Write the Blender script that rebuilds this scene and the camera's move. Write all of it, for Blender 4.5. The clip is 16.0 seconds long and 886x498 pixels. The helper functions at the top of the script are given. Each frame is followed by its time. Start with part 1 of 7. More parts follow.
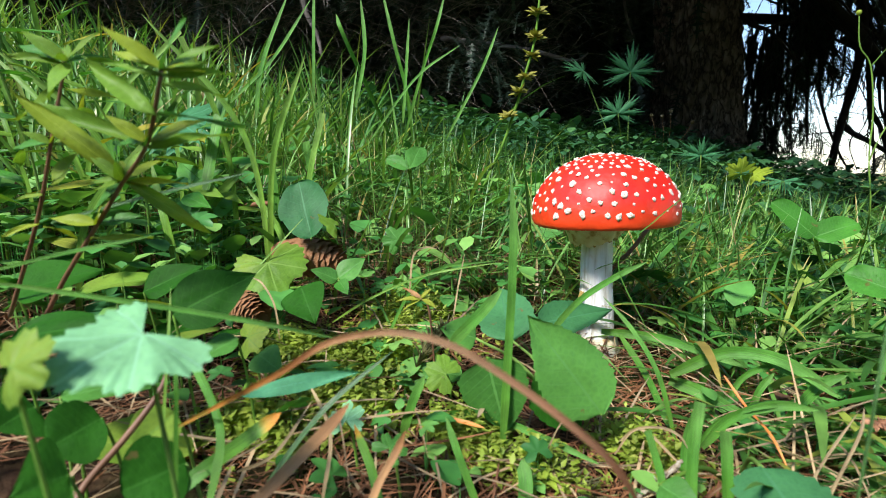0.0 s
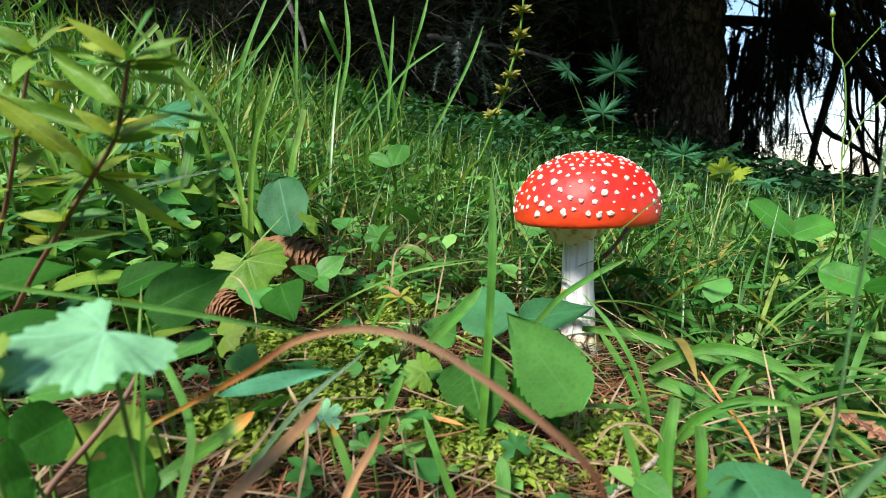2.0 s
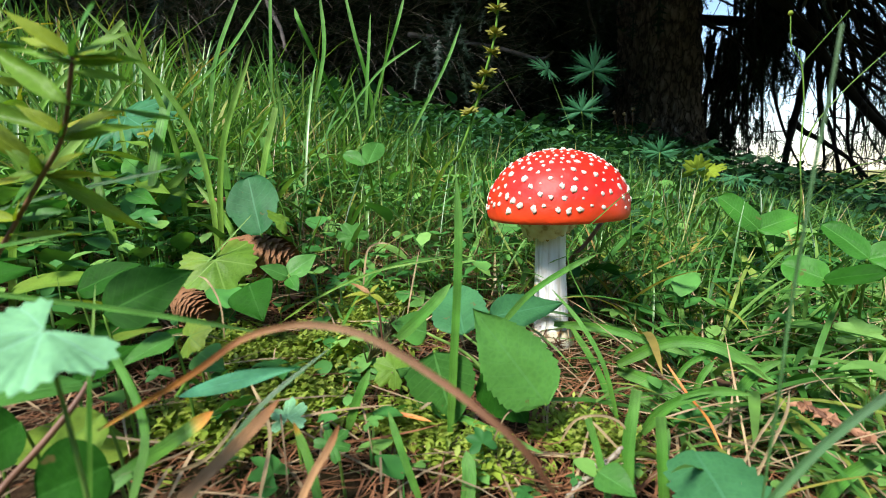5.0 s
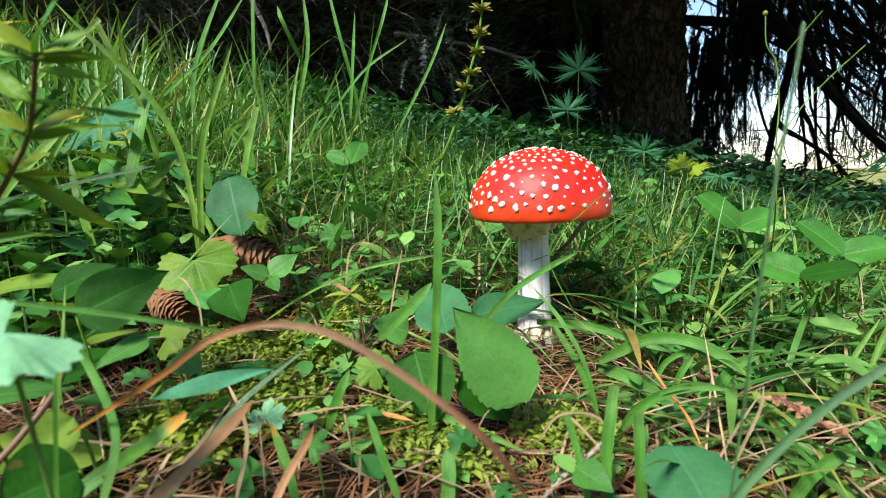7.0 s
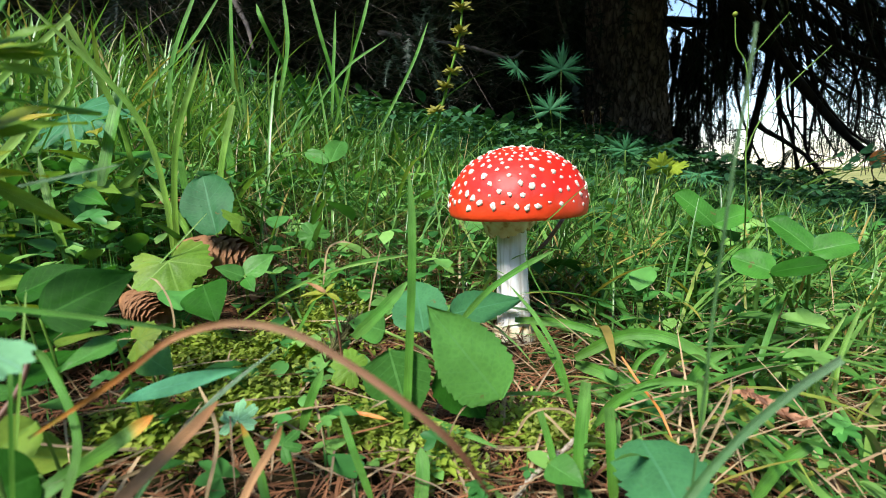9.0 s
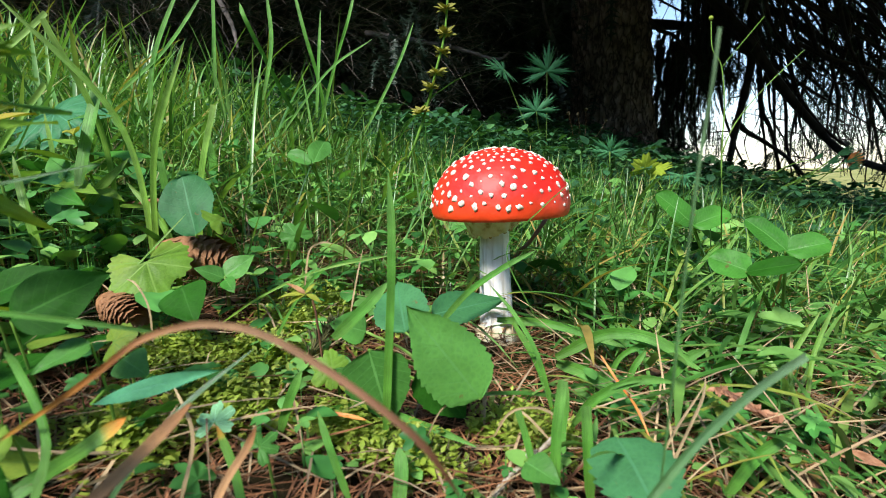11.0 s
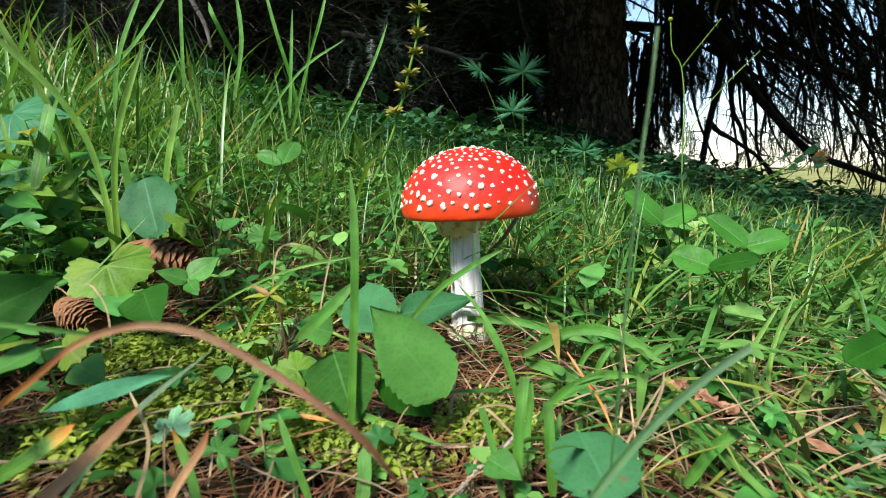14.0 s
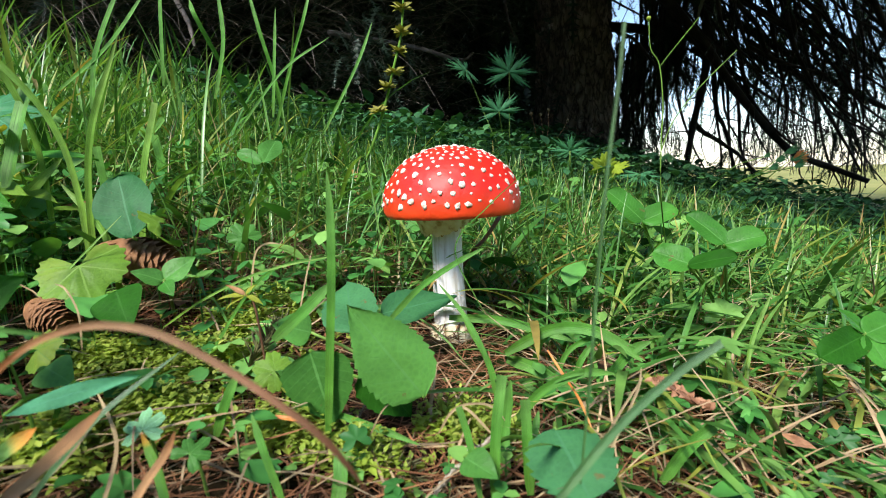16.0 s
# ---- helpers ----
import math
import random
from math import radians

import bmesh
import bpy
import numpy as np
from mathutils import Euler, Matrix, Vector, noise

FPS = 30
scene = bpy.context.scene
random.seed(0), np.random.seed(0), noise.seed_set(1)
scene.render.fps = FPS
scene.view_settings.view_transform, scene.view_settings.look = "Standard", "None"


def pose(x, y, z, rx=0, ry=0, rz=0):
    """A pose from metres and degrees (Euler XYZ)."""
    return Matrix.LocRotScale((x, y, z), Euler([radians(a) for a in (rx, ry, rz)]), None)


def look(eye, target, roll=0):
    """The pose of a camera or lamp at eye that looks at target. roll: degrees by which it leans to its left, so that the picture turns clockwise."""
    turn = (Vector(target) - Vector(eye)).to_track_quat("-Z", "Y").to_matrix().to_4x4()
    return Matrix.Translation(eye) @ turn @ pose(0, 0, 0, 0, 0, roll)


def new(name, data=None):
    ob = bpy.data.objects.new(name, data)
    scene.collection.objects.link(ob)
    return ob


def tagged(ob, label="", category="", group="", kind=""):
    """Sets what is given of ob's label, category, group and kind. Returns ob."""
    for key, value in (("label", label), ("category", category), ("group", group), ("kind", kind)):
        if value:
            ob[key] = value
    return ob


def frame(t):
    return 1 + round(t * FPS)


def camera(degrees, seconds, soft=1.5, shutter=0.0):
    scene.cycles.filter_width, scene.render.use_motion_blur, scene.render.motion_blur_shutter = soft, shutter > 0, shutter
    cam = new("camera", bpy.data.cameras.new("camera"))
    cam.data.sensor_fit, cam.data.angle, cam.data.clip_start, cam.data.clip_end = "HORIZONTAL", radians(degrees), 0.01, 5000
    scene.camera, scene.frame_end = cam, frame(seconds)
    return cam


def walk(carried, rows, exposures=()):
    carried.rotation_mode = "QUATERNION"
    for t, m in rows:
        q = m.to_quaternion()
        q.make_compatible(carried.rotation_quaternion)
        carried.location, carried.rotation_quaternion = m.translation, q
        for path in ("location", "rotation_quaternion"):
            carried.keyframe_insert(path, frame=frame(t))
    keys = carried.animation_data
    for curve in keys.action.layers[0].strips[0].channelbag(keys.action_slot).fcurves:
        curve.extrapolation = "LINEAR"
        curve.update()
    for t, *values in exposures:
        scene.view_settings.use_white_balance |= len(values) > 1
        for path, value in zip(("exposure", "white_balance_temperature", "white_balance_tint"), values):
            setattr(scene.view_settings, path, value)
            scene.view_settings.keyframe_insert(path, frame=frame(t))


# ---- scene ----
cam = camera(84.0, 16.0, soft=0.5)
cam.data.dof.use_dof = True
cam.data.dof.focus_distance = 0.46
cam.data.dof.aperture_fstop = 19.0
PATH = [
    (0, (-0.05361, -0.33648, 0.13344), (-0.3639, 1.6156, -0.1714), -1.096),
    (0.5, (-0.05353, -0.33578, 0.13311), (-0.3479, 1.6189, -0.1714), -0.963),
    (1, (-0.05292, -0.33569, 0.13307), (-0.3336, 1.6207, -0.1732), -0.880),
    (1.5, (-0.05151, -0.33567, 0.13261), (-0.3220, 1.6220, -0.1745), -0.974),
    (2, (-0.05060, -0.33543, 0.13276), (-0.3085, 1.6232, -0.1789), -0.832),
    (2.5, (-0.04917, -0.33538, 0.13232), (-0.2965, 1.6244, -0.1807), -0.963),
    (3, (-0.04789, -0.33534, 0.13184), (-0.2843, 1.6258, -0.1812), -1.096),
    (3.5, (-0.04636, -0.33514, 0.13163), (-0.2737, 1.6269, -0.1823), -1.219),
    (4, (-0.04504, -0.33515, 0.13188), (-0.2618, 1.6278, -0.1840), -1.187),
    (6.5, (-0.04040, -0.33503, 0.13173), (-0.2038, 1.6326, -0.1870), -1.328),
    (7, (-0.03933, -0.33483, 0.13145), (-0.1904, 1.6336, -0.1885), -1.362),
    (7.5, (-0.03854, -0.33489, 0.13113), (-0.1757, 1.6345, -0.1896), -1.371),
    (8, (-0.03680, -0.33502, 0.13129), (-0.1594, 1.6350, -0.1913), -1.456),
    (8.5, (-0.03536, -0.33493, 0.13114), (-0.1437, 1.6358, -0.1924), -1.464),
    (9, (-0.03443, -0.33481, 0.13097), (-0.1298, 1.6365, -0.1928), -1.452),
    (11.5, (-0.02971, -0.33550, 0.13097), (-0.0661, 1.6382, -0.1903), -1.374),
    (12, (-0.02854, -0.33533, 0.13052), (-0.0541, 1.6387, -0.1895), -1.466),
    (12.5, (-0.02737, -0.33545, 0.13038), (-0.0404, 1.6387, -0.1896), -1.499),
    (13, (-0.02630, -0.33535, 0.13044), (-0.0250, 1.6386, -0.1913), -1.546),
    (13.5, (-0.02503, -0.33557, 0.13011), (-0.0095, 1.6385, -0.1906), -1.604),
    (14, (-0.02358, -0.33586, 0.13015), (0.0055, 1.6379, -0.1915), -1.652),
    (14.5, (-0.02213, -0.33565, 0.12952), (0.0184, 1.6383, -0.1894), -1.730),
    (15, (-0.02099, -0.33503, 0.12932), (0.0307, 1.6386, -0.1903), -1.713),
    (15.5, (-0.01987, -0.33500, 0.12918), (0.0430, 1.6381, -0.1916), -1.684),
    (16, (-0.01909, -0.33479, 0.12904), (0.0558, 1.6376, -0.1935), -1.676),
]
walk(cam, [(t, look(eye, target, roll)) for t, eye, target, roll in PATH])

# ---------- light ----------
world = bpy.data.worlds.new("sky")
scene.world = world
world.use_nodes = True
wn = world.node_tree
sky = wn.nodes.new("ShaderNodeTexSky")
sky.sky_type = "NISHITA"
sky.sun_disc = False
sky.sun_elevation = radians(49)
sky.sun_rotation = radians(210)
sky.air_density = 1.0
sky.dust_density = 0.3
sky.ozone_density = 2.5
wn.links.new(sky.outputs[0], wn.nodes["Background"].inputs[0])
wn.nodes["Background"].inputs[1].default_value = 0.125
sun = new("sun", bpy.data.lights.new("sun", "SUN"))
sun.data.energy = 3.1
sun.data.angle = radians(14)
sun.data.color = (1.0, 0.96, 0.9)
sun.matrix_world = look((-2.6, -4.6, 6.2), (0, 0, 0))
scene.view_settings.exposure = 1.07


# ---------- materials ----------
def mat_base(name):
    m = bpy.data.materials.new(name)
    m.use_nodes = True
    nt = m.node_tree
    return m, nt, nt.nodes["Principled BSDF"]


def ramp(nt, fac, stops):
    r = nt.nodes.new("ShaderNodeValToRGB")
    while len(r.color_ramp.elements) < len(stops):
        r.color_ramp.elements.new(0.5)
    for e, (p, c) in zip(r.color_ramp.elements, stops):
        e.position, e.color = p, (*c, 1)
    nt.links.new(fac, r.inputs[0])
    return r.outputs[0]


def tex(nt, kind, scale, detail=4.0, coords="Object"):
    tc = nt.nodes.new("ShaderNodeTexCoord")
    n = nt.nodes.new(kind)
    n.inputs["Scale"].default_value = scale
    if "Detail" in n.inputs:
        n.inputs["Detail"].default_value = detail
    nt.links.new(tc.outputs[coords], n.inputs["Vector"])
    return n


def mix(nt, a, b, fac, mode="MIX"):
    m = nt.nodes.new("ShaderNodeMix")
    m.data_type, m.blend_type = "RGBA", mode
    for sock, v in ((m.inputs[0], fac), (m.inputs[6], a), (m.inputs[7], b)):
        if isinstance(v, (int, float)):
            sock.default_value = v
        elif isinstance(v, tuple):
            sock.default_value = (*v, 1)
        else:
            nt.links.new(v, sock)
    return m.outputs[2]


def bump(nt, bsdf, height, strength=0.3, dist=0.001):
    b = nt.nodes.new("ShaderNodeBump")
    b.inputs["Strength"].default_value = strength
    b.inputs["Distance"].default_value = dist
    nt.links.new(height, b.inputs["Height"])
    nt.links.new(b.outputs[0], bsdf.inputs["Normal"])


def leaf_mat(name, stops, rough=0.5, through_light=0.25, scale=60.0, island=True, spots=None, gloss=0.6):
    """Plant tissue: colour by piece and by a fine blotch, a waxy gloss, and some light let through."""
    m, nt, b = mat_base(name)
    geo = nt.nodes.new("ShaderNodeNewGeometry")
    info = nt.nodes.new("ShaderNodeObjectInfo")
    src = geo.outputs["Random Per Island"] if island else info.outputs["Random"]
    col = ramp(nt, src, stops)
    n = tex(nt, "ShaderNodeTexNoise", scale)
    shade = ramp(nt, n.outputs[0], [(0.3, (0.62, 0.62, 0.6)), (0.7, (1.2, 1.2, 1.1))])
    col = mix(nt, col, shade, 1.0, "MULTIPLY")
    if spots:
        n2 = tex(nt, "ShaderNodeTexNoise", scale * 0.35, 5.0)
        col = mix(nt, col, spots, ramp(nt, n2.outputs[0], [(0.62, (0, 0, 0)), (0.7, (1, 1, 1))]))
    nt.links.new(col, b.inputs["Base Color"])
    b.inputs["Roughness"].default_value = rough
    b.inputs["Specular IOR Level"].default_value = gloss
    bump(nt, b, n.outputs[0], 0.25, 0.0006)
    tr = nt.nodes.new("ShaderNodeBsdfTranslucent")
    nt.links.new(mix(nt, col, (1.0, 1.0, 0.35), 1.0, "MULTIPLY"), tr.inputs[0])
    ms = nt.nodes.new("ShaderNodeMixShader")
    ms.inputs[0].default_value = through_light
    nt.links.new(b.outputs[0], ms.inputs[1])
    nt.links.new(tr.outputs[0], ms.inputs[2])
    nt.links.new(ms.outputs[0], nt.nodes["Material Output"].inputs[0])
    return m


def plain_mat(name, stops, rough=0.8, scale=40.0, strength=0.5, dist=0.002, kind="ShaderNodeTexNoise", island=False):
    m, nt, b = mat_base(name)
    n = tex(nt, kind, scale, 6.0)
    col = ramp(nt, n.outputs[0], stops)
    if island:
        geo = nt.nodes.new("ShaderNodeNewGeometry")
        v = ramp(nt, geo.outputs["Random Per Island"], [(0, (0.5, 0.5, 0.5)), (1, (1.3, 1.25, 1.2))])
        col = mix(nt, col, v, 1.0, "MULTIPLY")
    nt.links.new(col, b.inputs["Base Color"])
    b.inputs["Roughness"].default_value = rough
    bump(nt, b, n.outputs[0], strength, dist)
    return m


M_GRASS = leaf_mat("grass_green", [(0, (0.032, 0.1, 0.025)), (0.3, (0.1, 0.28, 0.06)), (0.8, (0.25, 0.48, 0.13)), (0.93, (0.36, 0.42, 0.11)), (1, (0.46, 0.37, 0.19))], 0.36, 0.3, gloss=0.6)
M_BROAD = leaf_mat("broad_grass_green", [(0, (0.033, 0.11, 0.025)), (0.4, (0.09, 0.27, 0.05)), (0.82, (0.22, 0.42, 0.1)), (0.92, (0.36, 0.4, 0.07)), (1, (0.48, 0.3, 0.11))], 0.34, 0.3, gloss=0.65)
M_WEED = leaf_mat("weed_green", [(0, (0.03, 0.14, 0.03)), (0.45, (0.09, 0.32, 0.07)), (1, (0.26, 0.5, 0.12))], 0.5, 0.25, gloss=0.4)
# darker, bluer copy of weed_green: the tree's shade put into the colour
M_SHADEDWEED = leaf_mat("shaded_weed_green", [(0, (0.02, 0.08, 0.035)), (0.6, (0.045, 0.16, 0.065)), (1, (0.1, 0.26, 0.085))], 0.55, 0.25, gloss=0.3)
M_STRAW = plain_mat("dry_straw", [(0.3, (0.3, 0.2, 0.1)), (0.7, (0.52, 0.4, 0.24))], 0.8, 30, island=True)
# grey bark, lighter copy of the dead twig colour: light put into it
M_LITTWIG = plain_mat("lit_grey_dead_twig", [(0.3, (0.085, 0.072, 0.062)), (0.7, (0.24, 0.21, 0.19))], 0.9, 20, island=True)
M_NEEDLE = plain_mat("brown_needles", [(0.3, (0.11, 0.042, 0.018)), (0.7, (0.36, 0.16, 0.07))], 0.7, 30, island=True)
M_FLAKE = plain_mat("withered_red_brown", [(0.3, (0.22, 0.09, 0.04)), (0.7, (0.5, 0.27, 0.15))], 0.8, 300, 0.4, 0.0005, island=True)
M_BARK, bnt, bb = mat_base("spruce_bark")
bmap = bnt.nodes.new("ShaderNodeMapping")
bmap.inputs["Scale"].default_value = (1.0, 1.0, 0.45)
btc = bnt.nodes.new("ShaderNodeTexCoord")
bnt.links.new(btc.outputs["Object"], bmap.inputs[0])
bvo = bnt.nodes.new("ShaderNodeTexVoronoi")
bvo.feature = "DISTANCE_TO_EDGE"
bvo.inputs["Scale"].default_value = 26.0
bno = bnt.nodes.new("ShaderNodeTexNoise")
bno.inputs["Scale"].default_value, bno.inputs["Detail"].default_value = 30.0, 10.0
bnt.links.new(bmap.outputs[0], bno.inputs["Vector"])
bnt.links.new(mix(bnt, bmap.outputs[0], bno.outputs["Color"], 0.06), bvo.inputs["Vector"])
bplate = ramp(bnt, bvo.outputs["Distance"], [(0.0, (0.25, 0.22, 0.2)), (0.16, (1, 1, 1))])
bcol = mix(bnt, ramp(bnt, bno.outputs[0], [(0.35, (0.13, 0.1, 0.075)), (0.62, (0.38, 0.31, 0.25)), (0.75, (0.46, 0.42, 0.36))]), bplate, 1.0, "MULTIPLY")
bnt.links.new(bcol, bb.inputs["Base Color"])
bb.inputs["Roughness"].default_value = 0.9
bump(bnt, bb, mix(bnt, bplate, bno.outputs["Color"], 0.4), 1.0, 0.02)
# darkened for a silhouette against the sky: backlight shade put into the colour
M_DIMTWIG = plain_mat("dead_twig", [(0.3, (0.022, 0.018, 0.015)), (0.7, (0.07, 0.058, 0.05))], 0.9, 20, island=True)
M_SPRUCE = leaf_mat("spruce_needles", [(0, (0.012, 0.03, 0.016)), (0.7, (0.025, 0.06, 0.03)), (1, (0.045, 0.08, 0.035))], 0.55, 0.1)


# ---------- building helpers ----------
rng = np.random.default_rng(7)


def ground_z(x, y):
    """The bank: it rises to the back and to one side, and runs out into a level meadow."""
    x, y = np.asarray(x, float), np.asarray(y, float)
    xc, yc = 2.6 * np.tanh(x / 2.6) * 1.0, 3.4 * np.tanh(y / 3.4)
    # behind the brow of the bank the ground runs level under the thicket
    brow = 0.1 * np.log1p(np.exp(np.clip((y - 0.72) / 0.1, -30, 30)))
    yy = y - 0.95 * brow / (1 + np.exp(np.clip((x - 0.1) / 0.12, -30, 30)))
    near = np.exp(-((x / 2.4) ** 4 + ((y - 0.8) / 2.6) ** 4))
    q = 0.0187 - 0.1657 * x + 0.095 * yy + 0.0321 * x * x - 0.0901 * x * yy + 0.0462 * yy * yy
    d = np.hypot(x, y)
    far = 0.03 - 0.22 * xc + 0.04 * yc - 0.012 * np.clip(d - 8, 0, None)
    return near * np.clip(q, -1, 1.5) + (1 - near) * far


def mesh_from(name, v, f, material, smooth=True):
    me = bpy.data.meshes.new(name)
    me.from_pydata(v.reshape(-1, 3).tolist() if isinstance(v, np.ndarray) else v, [], f.tolist() if isinstance(f, np.ndarray) else f)
    me.materials.append(material)
    if smooth:
        me.polygons.foreach_set("use_smooth", [True] * len(me.polygons))
    me.update()
    return me


def part(name, bm, material, parent, label=""):
    """Links a bmesh, or a finished mesh, as one mesh object under a thing or a part."""
    if isinstance(bm, bmesh.types.BMesh):
        me = bpy.data.meshes.new(name)
        bm.to_mesh(me)
        bm.free()
        me.materials.append(material)
        me.polygons.foreach_set("use_smooth", [True] * len(me.polygons))
    else:
        me = bm
    ob = new(name, me)
    ob.parent = parent
    if label:
        ob["label"] = label
    return ob


def blade_arrays(x, y, z, length, width, lean, az, curl, seg=5, fold=0.25, blunt=0.0):
    """Curved blades of grass: verts (n, rings, 3, 3) and faces."""
    n = len(x)
    s = np.linspace(0, 1, seg + 1)
    th = lean[:, None] + curl[:, None] * s[None, :] ** 1.3
    step = (length / seg)[:, None]
    dh, dv = np.sin(th) * step, np.cos(th) * step
    h = np.concatenate([np.zeros((n, 1)), np.cumsum(dh[:, :-1], 1)], 1)
    v = np.concatenate([np.zeros((n, 1)), np.cumsum(dv[:, :-1], 1)], 1)
    ca, sa = np.cos(az)[:, None], np.sin(az)[:, None]
    mid = np.stack([x[:, None] + h * ca, y[:, None] + h * sa, z[:, None] + v], -1)
    prof = (0.55 + 1.2 * s) * (1 - s ** 3 * (1 - blunt)) ** 0.9
    prof = np.maximum(prof / prof.max(), 0.03)
    w = (width[:, None] / 2) * prof[None, :]
    side = np.stack([-sa * w, ca * w, np.zeros_like(w)], -1)
    nrm = np.stack([np.cos(th) * ca, np.cos(th) * sa, -np.sin(th)], -1)
    keel = mid + nrm * (w * fold)[..., None]
    verts = np.stack([mid - side, keel, mid + side], 2)
    k = seg + 1
    base = (np.arange(n) * k * 3)[:, None]
    i = np.arange(seg)[None, :] * 3
    a = base + i
    f = np.stack([np.stack([a, a + 1, a + 4, a + 3], -1), np.stack([a + 1, a + 2, a + 5, a + 4], -1)], 2)
    return verts.reshape(-1, 3), f.reshape(-1, 4)


def scatter(tv, tf, turns, places, sizes):
    """Many copies of one small shape as arrays."""
    v = np.einsum("nij,mj->nmi", turns, tv) * np.asarray(sizes)[:, None, None] + places[:, None, :]
    n, m = len(places), len(tv)
    f = (np.arange(n) * m)[:, None, None] + np.asarray(tf)[None]
    return v.reshape(-1, 3), f.reshape(-1, len(tf[0]))


def turns(az, tilt, spin=None):
    """Rotation matrices: spin about z, tilt about x, then azimuth about z."""
    n = len(az)
    spin = np.zeros(n) if spin is None else spin
    c, s, o, l = np.cos, np.sin, np.zeros(n), np.ones(n)
    rz = np.stack([np.stack([c(az), -s(az), o], -1), np.stack([s(az), c(az), o], -1), np.stack([o, o, l], -1)], 1)
    rx = np.stack([np.stack([l, o, o], -1), np.stack([o, c(tilt), -s(tilt)], -1), np.stack([o, s(tilt), c(tilt)], -1)], 1)
    ry = np.stack([np.stack([c(spin), -s(spin), o], -1), np.stack([s(spin), c(spin), o], -1), np.stack([o, o, l], -1)], 1)
    return rz @ rx @ ry


def leaf_shape(stations, fold=0.15, droop=0.2):
    """A leaf along +y from its stalk: stations are (position, half width); a folded midrib and a drooping tip."""
    v, f = [], []
    for p, w in stations:
        z = -droop * p * p
        v += [(-w, p, z + fold * w), (0, p, z), (w, p, z + fold * w)]
    for i in range(len(stations) - 1):
        a = i * 3
        f += [(a, a + 1, a + 4, a + 3), (a + 1, a + 2, a + 5, a + 4)]
    return np.array(v), f


def tube_bm(points, radii, sides=8, bm=None):
    """A tapering tube along a line of points."""
    bm = bm or bmesh.new()
    pts = [Vector(p) for p in points]
    rings = []
    for i, p in enumerate(pts):
        d = (pts[min(i + 1, len(pts) - 1)] - pts[max(i - 1, 0)]).normalized()
        u = d.cross(Vector((0.13, 0.31, 0.94)) if abs(d.z) < 0.9 else Vector((1, 0.1, 0))).normalized()
        w = d.cross(u)
        rings.append([bm.verts.new(p + (u * math.cos(a) + w * math.sin(a)) * radii[i]) for a in (2 * math.pi * k / sides for k in range(sides))])
    for a, b in zip(rings, rings[1:]):
        for k in range(sides):
            bm.faces.new((a[k], a[(k + 1) % sides], b[(k + 1) % sides], b[k]))
    bm.faces.new(rings[0][::-1])
    bm.faces.new(rings[-1])
    return bm


def smooth_line(points, n=16):
    """A smooth line through some points."""
    p = [Vector(q) for q in points]
    p = [p[0] * 2 - p[1]] + p + [p[-1] * 2 - p[-2]]
    out, spans = [], len(p) - 3
    for i in range(n + 1):
        u = min(i / n * spans, spans - 1e-6)
        k = int(u)
        u -= k
        a, b, c, d = p[k:k + 4]
        out.append(0.5 * (2 * b + (c - a) * u + (2 * a - 5 * b + 4 * c - d) * u * u + (3 * b - a - 3 * c + d) * u ** 3))
    return out


# ---------- ground ----------
gm, gnt, gb = mat_base("forest_floor")
n1 = tex(gnt, "ShaderNodeTexNoise", 9.0, 6.0)
n2 = tex(gnt, "ShaderNodeTexNoise", 120.0, 6.0)
gcol = ramp(gnt, n2.outputs[0], [(0.3, (0.015, 0.01, 0.006)), (0.6, (0.05, 0.028, 0.016)), (0.8, (0.11, 0.065, 0.035))])
gcol = mix(gnt, gcol, (0.025, 0.05, 0.01), ramp(gnt, n1.outputs[0], [(0.45, (0, 0, 0)), (0.6, (0.8, 0.8, 0.8))]))
tc = gnt.nodes.new("ShaderNodeTexCoord")
sep = gnt.nodes.new("ShaderNodeVectorMath")
sep.operation = "LENGTH"
gnt.links.new(tc.outputs["Object"], sep.inputs[0])
mr = gnt.nodes.new("ShaderNodeMapRange")
mr.inputs["From Min"].default_value, mr.inputs["From Max"].default_value = 3.5, 8.0
gnt.links.new(sep.outputs["Value"], mr.inputs["Value"])
n3 = tex(gnt, "ShaderNodeTexNoise", 0.6, 6.0)
meadow = ramp(gnt, n3.outputs[0], [(0.3, (0.2, 0.22, 0.06)), (0.7, (0.36, 0.33, 0.12))])
gcol = mix(gnt, gcol, meadow, mr.outputs[0])
gnt.links.new(gcol, gb.inputs["Base Color"])
gb.inputs["Roughness"].default_value = 0.95
gb.inputs["Specular IOR Level"].default_value = 0.1
bump(gnt, gb, n2.outputs[0], 0.8, 0.006)
u = np.linspace(-1, 1, 181)
ax = np.sinh(u * 7.6) * 0.4
gx, gy = np.meshgrid(ax, ax + 0.1, indexing="ij")
gz = ground_z(gx, gy)
lump = np.array([[noise.noise(Vector((a * 14, b * 14, 0))) for a, b in zip(r, q)] for r, q in zip(gx, gy)])
gz = gz + 0.006 * lump * (np.hypot(gx, gy) < 3) - 0.004
gv = np.stack([gx, gy, gz], -1).reshape(-1, 3)
idx = np.arange(181 * 181).reshape(181, 181)
gf = np.stack([idx[:-1, :-1], idx[1:, :-1], idx[1:, 1:], idx[:-1, 1:]], -1).reshape(-1, 4)
tagged(new("ground", mesh_from("ground", gv, gf, gm)), "brown needle litter and moss on a sloping bank", "ground", kind="structure")


